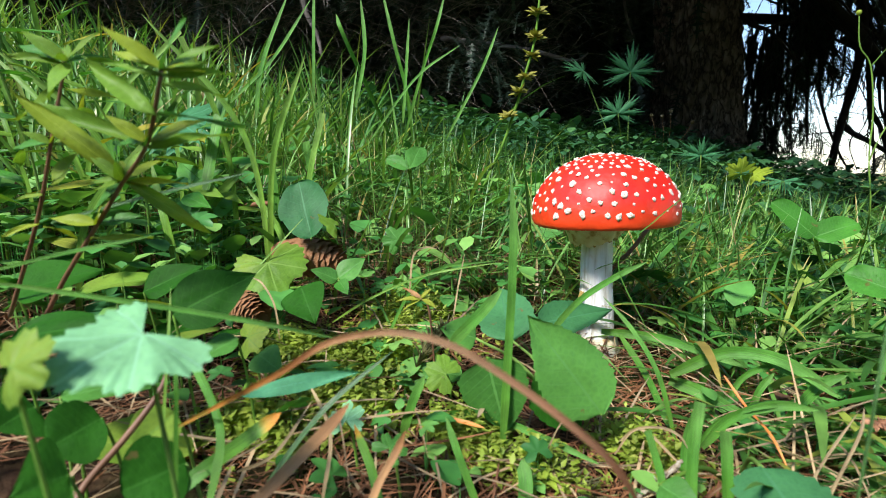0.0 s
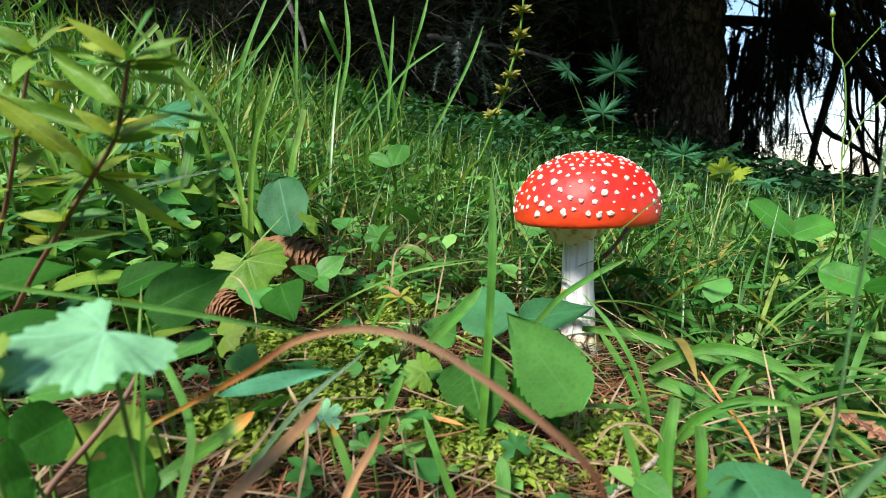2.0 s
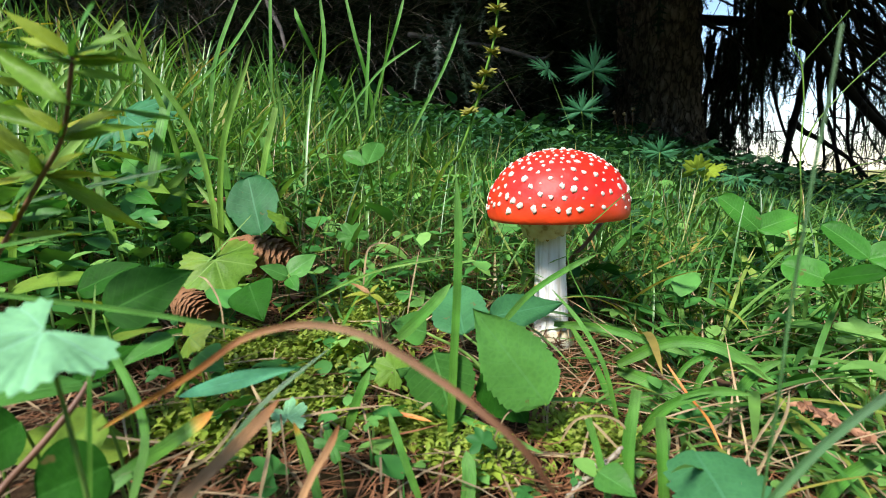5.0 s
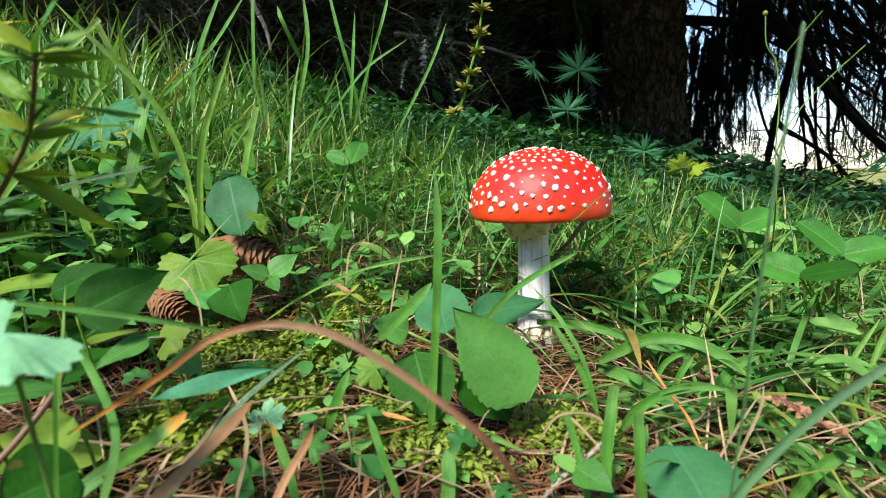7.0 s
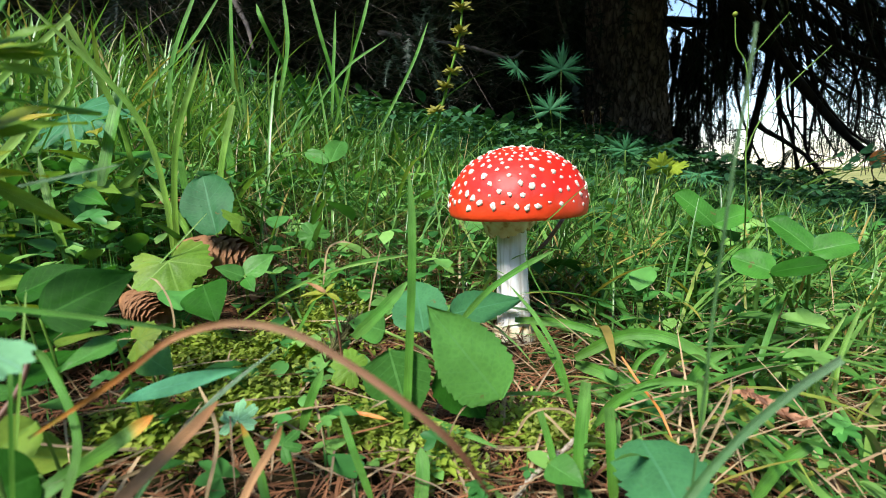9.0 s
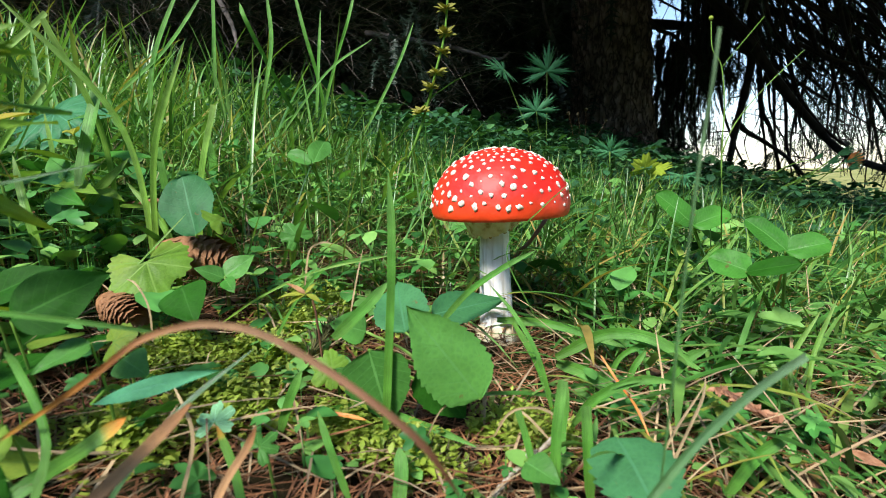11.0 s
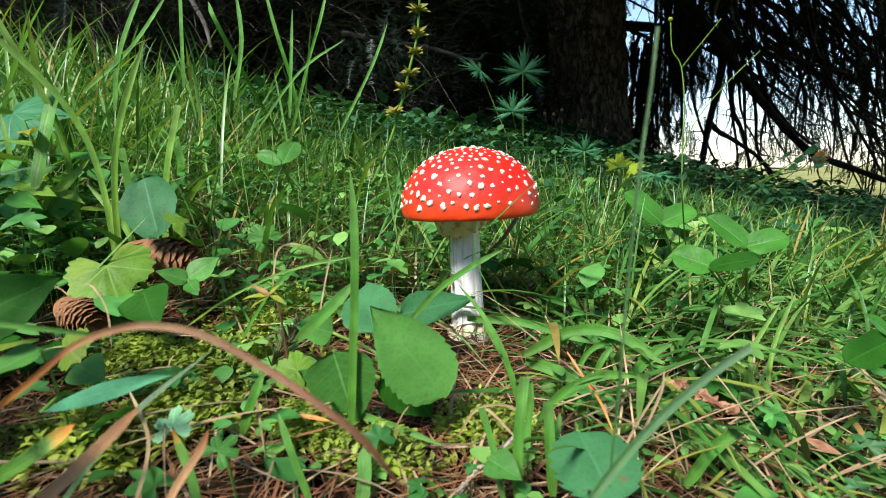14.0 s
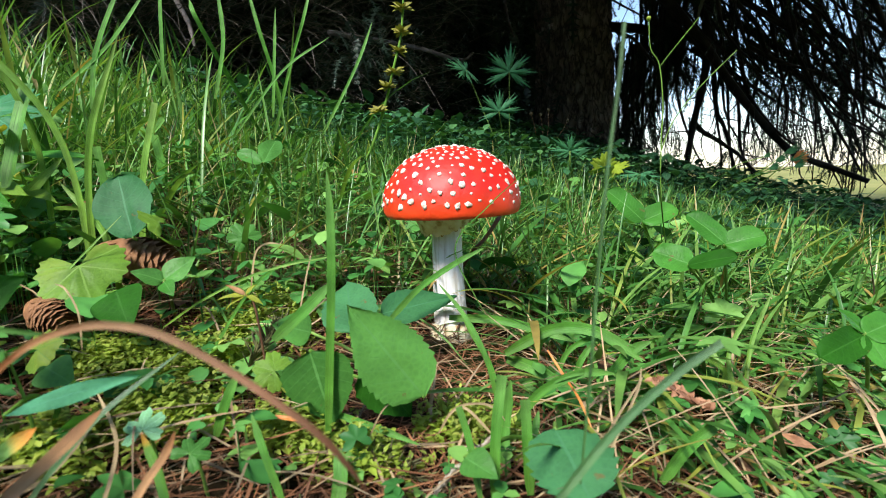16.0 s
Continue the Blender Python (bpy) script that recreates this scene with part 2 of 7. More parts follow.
# ---------- hero plant helpers ----------
def vein_mat(name, base, light, rough=0.42, through_light=0.22, veins=8.0, gloss=0.17, edge=None, blotch=None):
    """A broad leaf: pale midrib and side veins laid along its own length, mottled green between."""
    light = tuple(0.5 * (p + q) for p, q in zip(base, light))
    m, nt, b = mat_base(name)
    uv = nt.nodes.new("ShaderNodeUVMap")
    sp = nt.nodes.new("ShaderNodeSeparateXYZ")
    nt.links.new(uv.outputs[0], sp.inputs[0])

    def op(kind, a, c):
        o = nt.nodes.new("ShaderNodeMath")
        o.operation = kind
        for k, v in enumerate((a, c)):
            if isinstance(v, (int, float)):
                o.inputs[k].default_value = v
            elif v is not None:
                nt.links.new(v, o.inputs[k])
        return o.outputs[0]

    au = op("ABSOLUTE", sp.outputs[0], None)
    ph = op("FRACT", op("SUBTRACT", op("MULTIPLY", sp.outputs[1], veins), op("MULTIPLY", au, 1.9)), None)
    side = op("MULTIPLY", op("LESS_THAN", op("ABSOLUTE", op("SUBTRACT", ph, 0.5), None), 0.05), 0.3)
    rib = op("MAXIMUM", op("LESS_THAN", au, 0.035), side)
    n = tex(nt, "ShaderNodeTexNoise", 70.0, 6.0)
    dark = tuple(c * 0.72 for c in base)
    col = ramp(nt, n.outputs[0], [(0.3, dark), (0.65, base)])
    info = nt.nodes.new("ShaderNodeObjectInfo")
    col = mix(nt, col, ramp(nt, info.outputs["Random"], [(0, (0.8, 0.85, 0.8)), (1, (1.15, 1.1, 1.1))]), 1.0, "MULTIPLY")
    if blotch:
        n2 = tex(nt, "ShaderNodeTexNoise", 22.0, 5.0)
        col = mix(nt, col, blotch, ramp(nt, n2.outputs[0], [(0.5, (0, 0, 0)), (0.68, (1, 1, 1))]))
    if edge:
        col = mix(nt, col, edge, ramp(nt, au, [(0.75, (0, 0, 0)), (1.0, (0.8, 0.8, 0.8))]))
    vor = tex(nt, "ShaderNodeTexVoronoi", 420.0)
    vor.feature = "DISTANCE_TO_EDGE"
    col = mix(nt, col, ramp(nt, vor.outputs["Distance"], [(0.0, (1.22, 1.18, 1.1)), (0.18, (0.94, 0.94, 0.94))]), 0.8, "MULTIPLY")
    big = tex(nt, "ShaderNodeTexNoise", 28.0, 3.0)
    col = mix(nt, col, ramp(nt, big.outputs[0], [(0.3, (0.78, 0.8, 0.75)), (0.7, (1.2, 1.15, 1.1))]), 1.0, "MULTIPLY")
    n3 = tex(nt, "ShaderNodeTexNoise", 160.0, 3.0)
    col = mix(nt, col, (0.16, 0.11, 0.04), ramp(nt, n3.outputs[0], [(0.7, (0, 0, 0)), (0.74, (0.7, 0.7, 0.7))]))
    col = mix(nt, col, light, rib)
    nt.links.new(col, b.inputs["Base Color"])
    b.inputs["Roughness"].default_value = rough
    b.inputs["Specular IOR Level"].default_value = gloss
    bump(nt, b, op("SUBTRACT", op("MULTIPLY", vor.outputs["Distance"], 0.8), rib), 0.55, 0.0008)
    tr = nt.nodes.new("ShaderNodeBsdfTranslucent")
    nt.links.new(mix(nt, col, (1.0, 1.0, 0.3), 1.0, "MULTIPLY"), tr.inputs[0])
    ms = nt.nodes.new("ShaderNodeMixShader")
    ms.inputs[0].default_value = through_light
    nt.links.new(b.outputs[0], ms.inputs[1])
    nt.links.new(tr.outputs[0], ms.inputs[2])
    nt.links.new(ms.outputs[0], nt.nodes["Material Output"].inputs[0])
    return m


L_MID = vein_mat("broad_leaf_green", (0.085, 0.265, 0.055), (0.14, 0.35, 0.09))
L_DARK = vein_mat("dark_leaf_green", (0.024, 0.115, 0.012), (0.05, 0.17, 0.025), 0.55, 0.12, gloss=0.06)
L_PALE = vein_mat("pale_leaf_green", (0.24, 0.56, 0.31), (0.34, 0.64, 0.4), 0.5, 0.2)
L_TEAL = vein_mat("blue_green_leaf", (0.08, 0.3, 0.17), (0.14, 0.38, 0.24), 0.45, 0.2)
L_LIME = vein_mat("lime_leaf_green", (0.18, 0.36, 0.05), (0.26, 0.42, 0.09), 0.45, 0.3, blotch=(0.24, 0.36, 0.06))
L_GREY = vein_mat("greyish_leaf_green", (0.05, 0.19, 0.075), (0.085, 0.25, 0.11), 0.55, 0.15)
L_YELLOW = vein_mat("yellowing_leaf", (0.36, 0.42, 0.06), (0.42, 0.46, 0.12), 0.45, 0.3, blotch=(0.4, 0.27, 0.04))
L_LEMON = vein_mat("lemon_green_leaf", (0.34, 0.46, 0.05), (0.42, 0.52, 0.1), 0.45, 0.3)
L_SHADE = vein_mat("shade_leaf_green", (0.075, 0.28, 0.13), (0.12, 0.34, 0.18), 0.45, 0.2)
L_CLOVER = vein_mat("clover_green", (0.07, 0.27, 0.04), (0.16, 0.38, 0.1), 0.42, 0.28, veins=16.0)
def streak_mat(name, along, rough=0.5, through_light=0.15, gloss=0.35):
    """A grass blade: colours along its length, fine parallel streaks across it."""
    m, nt, b = mat_base(name)
    uv = nt.nodes.new("ShaderNodeUVMap")
    sp = nt.nodes.new("ShaderNodeSeparateXYZ")
    nt.links.new(uv.outputs[0], sp.inputs[0])
    mp = nt.nodes.new("ShaderNodeMapping")
    mp.inputs["Scale"].default_value = (4.0, 1.2, 1.0)
    nt.links.new(uv.outputs[0], mp.inputs[0])
    st = nt.nodes.new("ShaderNodeTexNoise")
    st.inputs["Scale"].default_value, st.inputs["Detail"].default_value = 2.2, 6.0
    nt.links.new(mp.outputs[0], st.inputs["Vector"])
    n = tex(nt, "ShaderNodeTexNoise", 90.0, 5.0)
    shift = nt.nodes.new("ShaderNodeMath")
    shift.operation = "MULTIPLY_ADD"
    shift.inputs[1].default_value = 0.25
    nt.links.new(n.outputs[0], shift.inputs[0])
    nt.links.new(sp.outputs[1], shift.inputs[2])
    off = nt.nodes.new("ShaderNodeMath")
    off.operation = "SUBTRACT"
    off.inputs[1].default_value = 0.098
    nt.links.new(shift.outputs[0], off.inputs[0])
    col = ramp(nt, off.outputs[0], along)
    col = mix(nt, col, ramp(nt, st.outputs[0], [(0.3, (0.6, 0.6, 0.6)), (0.7, (1.35, 1.35, 1.3))]), 1.0, "MULTIPLY")
    col = mix(nt, col, ramp(nt, n.outputs[0], [(0.3, (0.7, 0.7, 0.7)), (0.7, (1.2, 1.2, 1.2))]), 1.0, "MULTIPLY")
    nt.links.new(col, b.inputs["Base Color"])
    b.inputs["Roughness"].default_value = rough
    b.inputs["Specular IOR Level"].default_value = gloss
    bump(nt, b, st.outputs[0], 0.5, 0.0006)
    tr = nt.nodes.new("ShaderNodeBsdfTranslucent")
    nt.links.new(col, tr.inputs[0])
    ms = nt.nodes.new("ShaderNodeMixShader")
    ms.inputs[0].default_value = through_light
    nt.links.new(b.outputs[0], ms.inputs[1])
    nt.links.new(tr.outputs[0], ms.inputs[2])
    nt.links.new(ms.outputs[0], nt.nodes["Material Output"].inputs[0])
    return m


L_BLADE = streak_mat("blade_green", [(0, (0.1, 0.24, 0.03)), (0.5, (0.09, 0.29, 0.035)), (1, (0.14, 0.33, 0.065))], 0.5, 0.25, 0.3)
L_CLUMP = streak_mat("yellow_green_blade", [(0, (0.2, 0.33, 0.04)), (0.6, (0.19, 0.4, 0.06)), (1, (0.25, 0.42, 0.1))], 0.4, 0.25, 0.4)
L_GREYBLADE = streak_mat("grey_green_blade", [(0, (0.08, 0.2, 0.05)), (0.6, (0.09, 0.21, 0.075)), (1, (0.14, 0.25, 0.12))], 0.38, 0.2, 0.6)
L_TIPPED = streak_mat("orange_tipped_green", [(0, (0.07, 0.24, 0.03)), (0.84, (0.13, 0.3, 0.04)), (0.92, (0.5, 0.3, 0.03)), (1, (0.62, 0.24, 0.03))], 0.45, 0.2)
L_ARCH = streak_mat("green_to_brown_blade", [(0, (0.16, 0.24, 0.03)), (0.1, (0.42, 0.18, 0.03)), (0.25, (0.3, 0.12, 0.04)), (0.5, (0.42, 0.25, 0.13)), (0.75, (0.3, 0.15, 0.08)), (1, (0.18, 0.08, 0.04))], 0.6, 0.1)
L_BROWN = streak_mat("withered_blade", [(0, (0.36, 0.2, 0.09)), (0.5, (0.46, 0.25, 0.11)), (1, (0.36, 0.16, 0.06))], 0.65, 0.1)
L_STRAWBLADE = streak_mat("pale_dry_straw", [(0, (0.33, 0.24, 0.12)), (1, (0.47, 0.36, 0.21))], 0.7, 0.1, 0.2)
L_ORANGE = plain_mat("orange_withered_blade", [(0.3, (0.5, 0.12, 0.02)), (0.7, (0.62, 0.27, 0.06))], 0.6, 90, 0.3, 0.0005)
L_STEM = leaf_mat("green_stalk", [(0, (0.14, 0.3, 0.04)), (1, (0.2, 0.34, 0.08))], 0.65, 0.1, 90, False, gloss=0.2)
L_REDSTEM = plain_mat("dark_red_stalk", [(0.3, (0.1, 0.04, 0.025)), (0.7, (0.24, 0.12, 0.06))], 0.5, 60, 0.2, 0.0005)


def finish(name, v, f, uv, material):
    me = bpy.data.meshes.new(name)
    me.from_pydata(v, [], f)
    lay = me.uv_layers.new(name="UVMap")
    for lp in me.loops:
        lay.data[lp.index].uv = uv[lp.vertex_index]
    me.materials.append(material)
    me.polygons.foreach_set("use_smooth", [True] * len(me.polygons))
    me.update()
    return me


def frame_of(base, tip, up):
    b, t = Vector(base), Vector(tip)
    y = t - b
    ln = y.length
    y.normalize()
    x = y.cross(Vector(up)).normalized()
    return b, x, y, x.cross(y).normalized(), ln


def leaf_mesh(base, tip, width, up=(0, -0.5, 0.85), outline="ovate", teeth=0, bend=0.12, fold=0.18, wave=0.03, seed=0, material=None, nick=0.065):
    """A leaf blade from its stalk to its tip, with fold, bend, sunken side veins, wavy and toothed margin."""
    b, x, y, z, ln = frame_of(base, tip, up)
    small = width < 0.012
    rows, cols = (14 if small else 36 if not teeth else max(36, teeth * 6)), (4 if small else 12)
    v, uv, f = [], [], []
    for i in range(rows + 1):
        s = i / rows
        if outline == "ovate":
            w = (math.sin(math.pi * min(s ** 0.6, 1)) ** 0.95) if 0 < s < 1 else 0
        elif outline == "rhomb":
            k = ((0, 0.04), (0.05, 0.46), (0.12, 0.8), (0.22, 0.98), (0.42, 1), (0.6, 0.84), (0.78, 0.52), (0.9, 0.23), (1, 0))
            w = next(p[1] + (q[1] - p[1]) * (s - p[0]) / (q[0] - p[0]) for p, q in zip(k, k[1:]) if s <= q[0])
        elif outline == "lance":
            w = (math.sin(math.pi * s ** 0.75) ** 0.9) if 0 < s < 1 else 0
        elif outline == "round":
            w = math.sqrt(max(0, 1 - (2 * s - 1) ** 2)) * (1.05 if s > 0.4 else 0.98)
        elif outline == "oblong":
            w = max(0, 1 - abs(2 * s - 1) ** 3.2) ** 0.6
        else:
            w = (s / 0.12 if s < 0.12 else 1) * (1 - s ** 4)
        for j in range(cols + 1):
            q = j / cols * 2 - 1
            sd = 1 if q > 0 else -1
            hw = max(w, 0.012) * width / 2 * (1 if small else 1 + 0.1 * noise.noise(Vector((s * 3.1, sd * 4.0, seed + 2))))
            if teeth and abs(q) > 0.9:
                hw *= 1 - nick * ((s * teeth + 0.3 * sd) % 1)
            lift = fold * hw * abs(q) - bend * ln * s * s + wave * ln * math.sin(5.1 * s + 2.3 * q + seed) * abs(q) + wave * ln * 0.5 * noise.noise(Vector((q * 2, s * 3, seed)))
            if not small:
                vein = (s * 8 - abs(q) * 1.9) % 1
                lift += 0.012 * width * (1 - abs(2 * vein - 1) ** 3) * min(1, abs(q) * 4) * (1 - abs(q) * 0.6)
            v.append(b + x * (q * hw) + y * (s * ln) + z * lift)
            uv.append((q, s))
    c = cols + 1
    f = [(i * c + j, i * c + j + 1, (i + 1) * c + j + 1, (i + 1) * c + j) for i in range(rows) for j in range(cols)]
    return finish("leaf", v, f, uv, material or L_MID)


def lobed_mesh(centre, tip, up, lobes=5, depth=0.5, spread=250, cuts=3, width=1.0, droop=0.15, seed=0, material=None, cut=0.08, sharp=2.8):
    """A palmately lobed leaf round the point where its stalk joins; the middle lobe ends at the tip."""
    b, x, y, z, ln = frame_of(centre, tip, up)
    steps, rings = lobes * (20 if cuts < 5 else 36), 6
    v, uv, f = [b], [(0, 0)], []
    for i in range(steps + 1):
        a = radians(-spread / 2 + spread * i / steps)
        ph = (i / steps * lobes) % 1 if i < steps else 0.999
        c = abs(2 * ph - 1)
        r = 1 - depth * c ** sharp
        r *= 1 - cut * abs(math.sin(ph * math.pi * cuts + 0.4 + 0.5 * math.sin(seed + 2.3 * a))) ** 2 + 0.09 * noise.noise(Vector((a * 2.2, seed * 1.7, 3)))
        r *= 1 - 0.22 * abs(a) / math.pi + 0.05 * math.sin(seed + 3 * a)
        for k in range(1, rings + 1):
            even = 1 - 0.3 * depth - 0.22 * abs(a) / math.pi
            rr = ln * k / rings * (even + (r - even) * (k / rings) ** 2)
            lift = -droop * ln * (k / rings) ** 2 + 0.022 * ln * (k / rings) * math.cos(2 * math.pi * ph) + 0.07 * ln * (k / rings) * noise.noise(Vector((a * 1.5, k * 0.4, seed))) + 0.03 * ln * math.sin(4 * a + seed) * k / rings
            v.append(b + x * (math.sin(a) * rr * width) + y * (math.cos(a) * rr) + z * lift)
            uv.append(((ph - 0.5) * 2 * k / rings, k / rings))
    for i in range(steps):
        p, q = 1 + i * rings, 1 + (i + 1) * rings
        f.append((0, q, p))
        f += [(p + k, q + k, q + k + 1, p + k + 1) for k in range(rings - 1)]
    return finish("leaf", v, f, uv, material or L_MID)


def palm_mesh(centre, tip, up, lobes=7, spread=300, width=1.0, droop=0.12, seed=0, material=None):
    """A deeply divided leaf: wedge-shaped lobes from one point, each cut again into narrow teeth."""
    b, x, y, z, ln = frame_of(centre, tip, up)
    tooth = ((0.0, 0.15), (0.1, 0.36), (0.12, 0.66), (0.21, 0.4), (0.25, 0.88), (0.37, 0.52), (0.5, 1.0), (0.63, 0.52), (0.75, 0.88), (0.79, 0.4), (0.88, 0.66), (0.9, 0.36))
    pr = random.Random(seed)
    edge = []
    for lobe in range(lobes):
        size = pr.uniform(0.86, 1.05) * (1 - 0.25 * abs((lobe + 0.5) / lobes * 2 - 1))
        edge += [((lobe + p) / lobes, r * size * (pr.uniform(0.92, 1.06) if r > 0.2 else 1), p) for p, r in tooth]
    edge.append((1.0, 0.16, 0.0))
    rings = 6
    v, uv, f = [b], [(0, 0)], []
    for u, r, p in edge:
        a = radians(-spread / 2 + spread * u)
        for k in range(1, rings + 1):
            # towards the rim the pieces narrow back to their lobe's own rib
            rr = ln * r * k / rings
            rib = radians(-spread / 2 + spread * (math.floor(min(u, 0.9999) * lobes) + 0.5) / lobes)
            aa = a + (rib - a) * 0.28 * max(0.0, k / rings * r - 0.35)
            lift = -droop * ln * (r * k / rings) ** 2 + 0.06 * ln * math.cos(2 * math.pi * p + math.pi) * k / rings * r + 0.03 * ln * math.sin(3 * a + seed)
            v.append(b + x * (math.sin(aa) * rr * width) + y * (math.cos(aa) * rr) + z * lift)
            uv.append(((p - 0.5) * 2 * k / rings, k / rings))
    for i in range(len(edge) - 1):
        p, q = 1 + i * rings, 1 + (i + 1) * rings
        f.append((0, q, p))
        f += [(p + k, q + k, q + k + 1, p + k + 1) for k in range(rings - 1)]
    return finish("leaf", v, f, uv, material or L_MID)


def ribbon_mesh(points, width, face=(0, -1, 0.3), fold=0.3, blunt=False, taper=0.25, n=22, material=None, twist=0.0):
    """A long blade along a smooth line, with a folded keel and tapering ends."""
    line = smooth_line(points, n)
    v, uv, f = [], [], []
    for i, p in enumerate(line):
        d = (line[min(i + 1, n)] - line[max(i - 1, 0)]).normalized()
        fd = Vector(face)
        if twist:
            fd.rotate(Euler((0, 0, twist * i / n)))
        side = d.cross(fd).normalized()
        nr = side.cross(d).normalized()
        s = i / n
        w = width / 2 * min(1, 0.6 + s * 3) * (1 if blunt else min(1, ((1 - s) / taper) ** 0.7 + 0.02))
        for j, q in enumerate((-1, -0.45, 0, 0.45, 1)):
            v.append(p + side * (q * w) + nr * (fold * w * (abs(q) - 0.5)))
            uv.append((q, s))
    f = [(i * 5 + j, i * 5 + j + 1, i * 5 + j + 6, i * 5 + j + 5) for i in range(n) for j in range(4)]
    return finish("blade", v, f, uv, material or M_BROAD)


def on_ground(p, sink=0.004):
    return (p[0], p[1], float(ground_z(p[0], p[1])) - sink)


def stalk(points, r0, r1, material, parent, name="stalk", n=12):
    line = smooth_line(points, n)
    return part(name, tube_bm(line, [r0 + (r1 - r0) * i / n for i in range(n + 1)], 6), material, parent)


def plant(name, label, category="plant", group=""):
    return tagged(new(name), label, category, group)


def lone_blade(name, label, points, width, material, **kw):
    ob = tagged(new(name), label, "grass")
    part("blade", ribbon_mesh(points, width, material=material, **kw), material, ob)
    return ob


# ---------- fly agaric ----------
def lathe(profile, sides=48, wob=None):
    bm = bmesh.new()
    rings = []
    for r, z in profile:
        rings.append([bm.verts.new(((r * (1 + (wob(a, z) if wob else 0))) * math.cos(a), r * (1 + (wob(a, z) if wob else 0)) * math.sin(a), z)) for a in (2 * math.pi * k / sides for k in range(sides))])
    for a, b in zip(rings, rings[1:]):
        for k in range(sides):
            bm.faces.new((a[k], a[(k + 1) % sides], b[(k + 1) % sides], b[k]))
    return bm, rings


CAP_R, CAP_Z, CAP_H = 0.0462, 0.1026, 0.0382


def cap_swell(a, z):
    """Lumps of the cap and the waves of its rim."""
    c = Vector((math.cos(a) * 2.6, math.sin(a) * 2.6, z * 55))
    low = 1 if z < CAP_Z + 0.02 else 0.3
    return 0.01 * math.sin(3 * a + 1) + 0.006 * math.sin(7 * a) * low + 0.02 * noise.noise(c) + 0.011 * noise.noise(c * 2.3)


def cap_point(a, s):
    p = cap_base(a, s)
    k = 1 + cap_swell(a, p.z)
    return Vector((p.x * k, p.y * k, p.z))


def cap_base(a, s):
    """On the cap: a round, s from the crown (0) to the rim (1)."""
    ang = s * math.pi / 2
    r = CAP_R * math.sin(ang)
    z = CAP_Z + CAP_H * max(math.cos(ang), 0.0) ** 0.97
    return Vector((r * math.cos(a), r * math.sin(a), z))


m_cap, nt, b = mat_base("scarlet_cap_skin")
n = tex(nt, "ShaderNodeTexNoise", 25, 4)
skin = ramp(nt, n.outputs[0], [(0.3, (0.68, 0.01, 0.005)), (0.55, (0.8, 0.018, 0.007)), (0.75, (0.88, 0.05, 0.008))])
ctc = nt.nodes.new("ShaderNodeTexCoord")
csp = nt.nodes.new("ShaderNodeSeparateXYZ")
nt.links.new(ctc.outputs["Object"], csp.inputs[0])
rim = nt.nodes.new("ShaderNodeMapRange")
rim.inputs["From Min"].default_value, rim.inputs["From Max"].default_value = CAP_Z + 0.012, CAP_Z - 0.004
nt.links.new(csp.outputs[2], rim.inputs["Value"])
nt.links.new(mix(nt, skin, (0.88, 0.065, 0.007), rim.outputs[0]), b.inputs["Base Color"])
b.inputs["Roughness"].default_value = 0.53
b.inputs["Specular IOR Level"].default_value = 0.5
b.inputs["Coat Weight"].default_value = 0.2
b.inputs["Coat Roughness"].default_value = 0.5
b.inputs["Subsurface Weight"].default_value = 0.12
b.inputs["Subsurface Radius"].default_value = (0.01, 0.003, 0.001)
n = tex(nt, "ShaderNodeTexNoise", 75, 4)
bump(nt, b, n.outputs[0], 0.5, 0.003)
M_WART, nt, b = mat_base("cream_wart")
wtc = nt.nodes.new("ShaderNodeTexCoord")
wn1 = tex(nt, "ShaderNodeTexNoise", 1.6, 5)
wlen = nt.nodes.new("ShaderNodeVectorMath")
wlen.operation = "LENGTH"
wmul = nt.nodes.new("ShaderNodeVectorMath")
wmul.operation = "MULTIPLY"
wmul.inputs[1].default_value = (1, 1, 0)
nt.links.new(wtc.outputs["Object"], wmul.inputs[0])
nt.links.new(wmul.outputs[0], wlen.inputs[0])
wcol = ramp(nt, wn1.outputs[0], [(0.3, (0.5, 0.38, 0.26)), (0.55, (0.84, 0.79, 0.68))])
nt.links.new(mix(nt, (0.5, 0.2, 0.12), wcol, ramp(nt, wlen.outputs["Value"], [(0.1, (0.4, 0.4, 0.4)), (0.36, (1, 1, 1))])), b.inputs["Base Color"])
b.inputs["Roughness"].default_value = 0.8
bump(nt, b, wn1.outputs[0], 0.5, 0.0004)
M_STEM, nt, b = mat_base("white_stem_flesh")
smap = nt.nodes.new("ShaderNodeMapping")
smap.inputs["Scale"].default_value = (1.0, 1.0, 0.09)
stc = nt.nodes.new("ShaderNodeTexCoord")
nt.links.new(stc.outputs["Object"], smap.inputs[0])
sno = nt.nodes.new("ShaderNodeTexNoise")
sno.inputs["Scale"].default_value, sno.inputs["Detail"].default_value = 330.0, 5.0
nt.links.new(smap.outputs[0], sno.inputs["Vector"])
sbl = tex(nt, "ShaderNodeTexNoise", 90.0, 5.0)
scol = mix(nt, ramp(nt, sno.outputs[0], [(0.3, (0.56, 0.53, 0.45)), (0.45, (0.82, 0.81, 0.77)), (0.62, (0.9, 0.9, 0.88))]), (0.62, 0.5, 0.34), ramp(nt, sbl.outputs[0], [(0.62, (0, 0, 0)), (0.74, (0.6, 0.6, 0.6))]))
nt.links.new(scol, b.inputs["Base Color"])
b.inputs["Roughness"].default_value = 0.7
b.inputs["Subsurface Weight"].default_value = 0.1
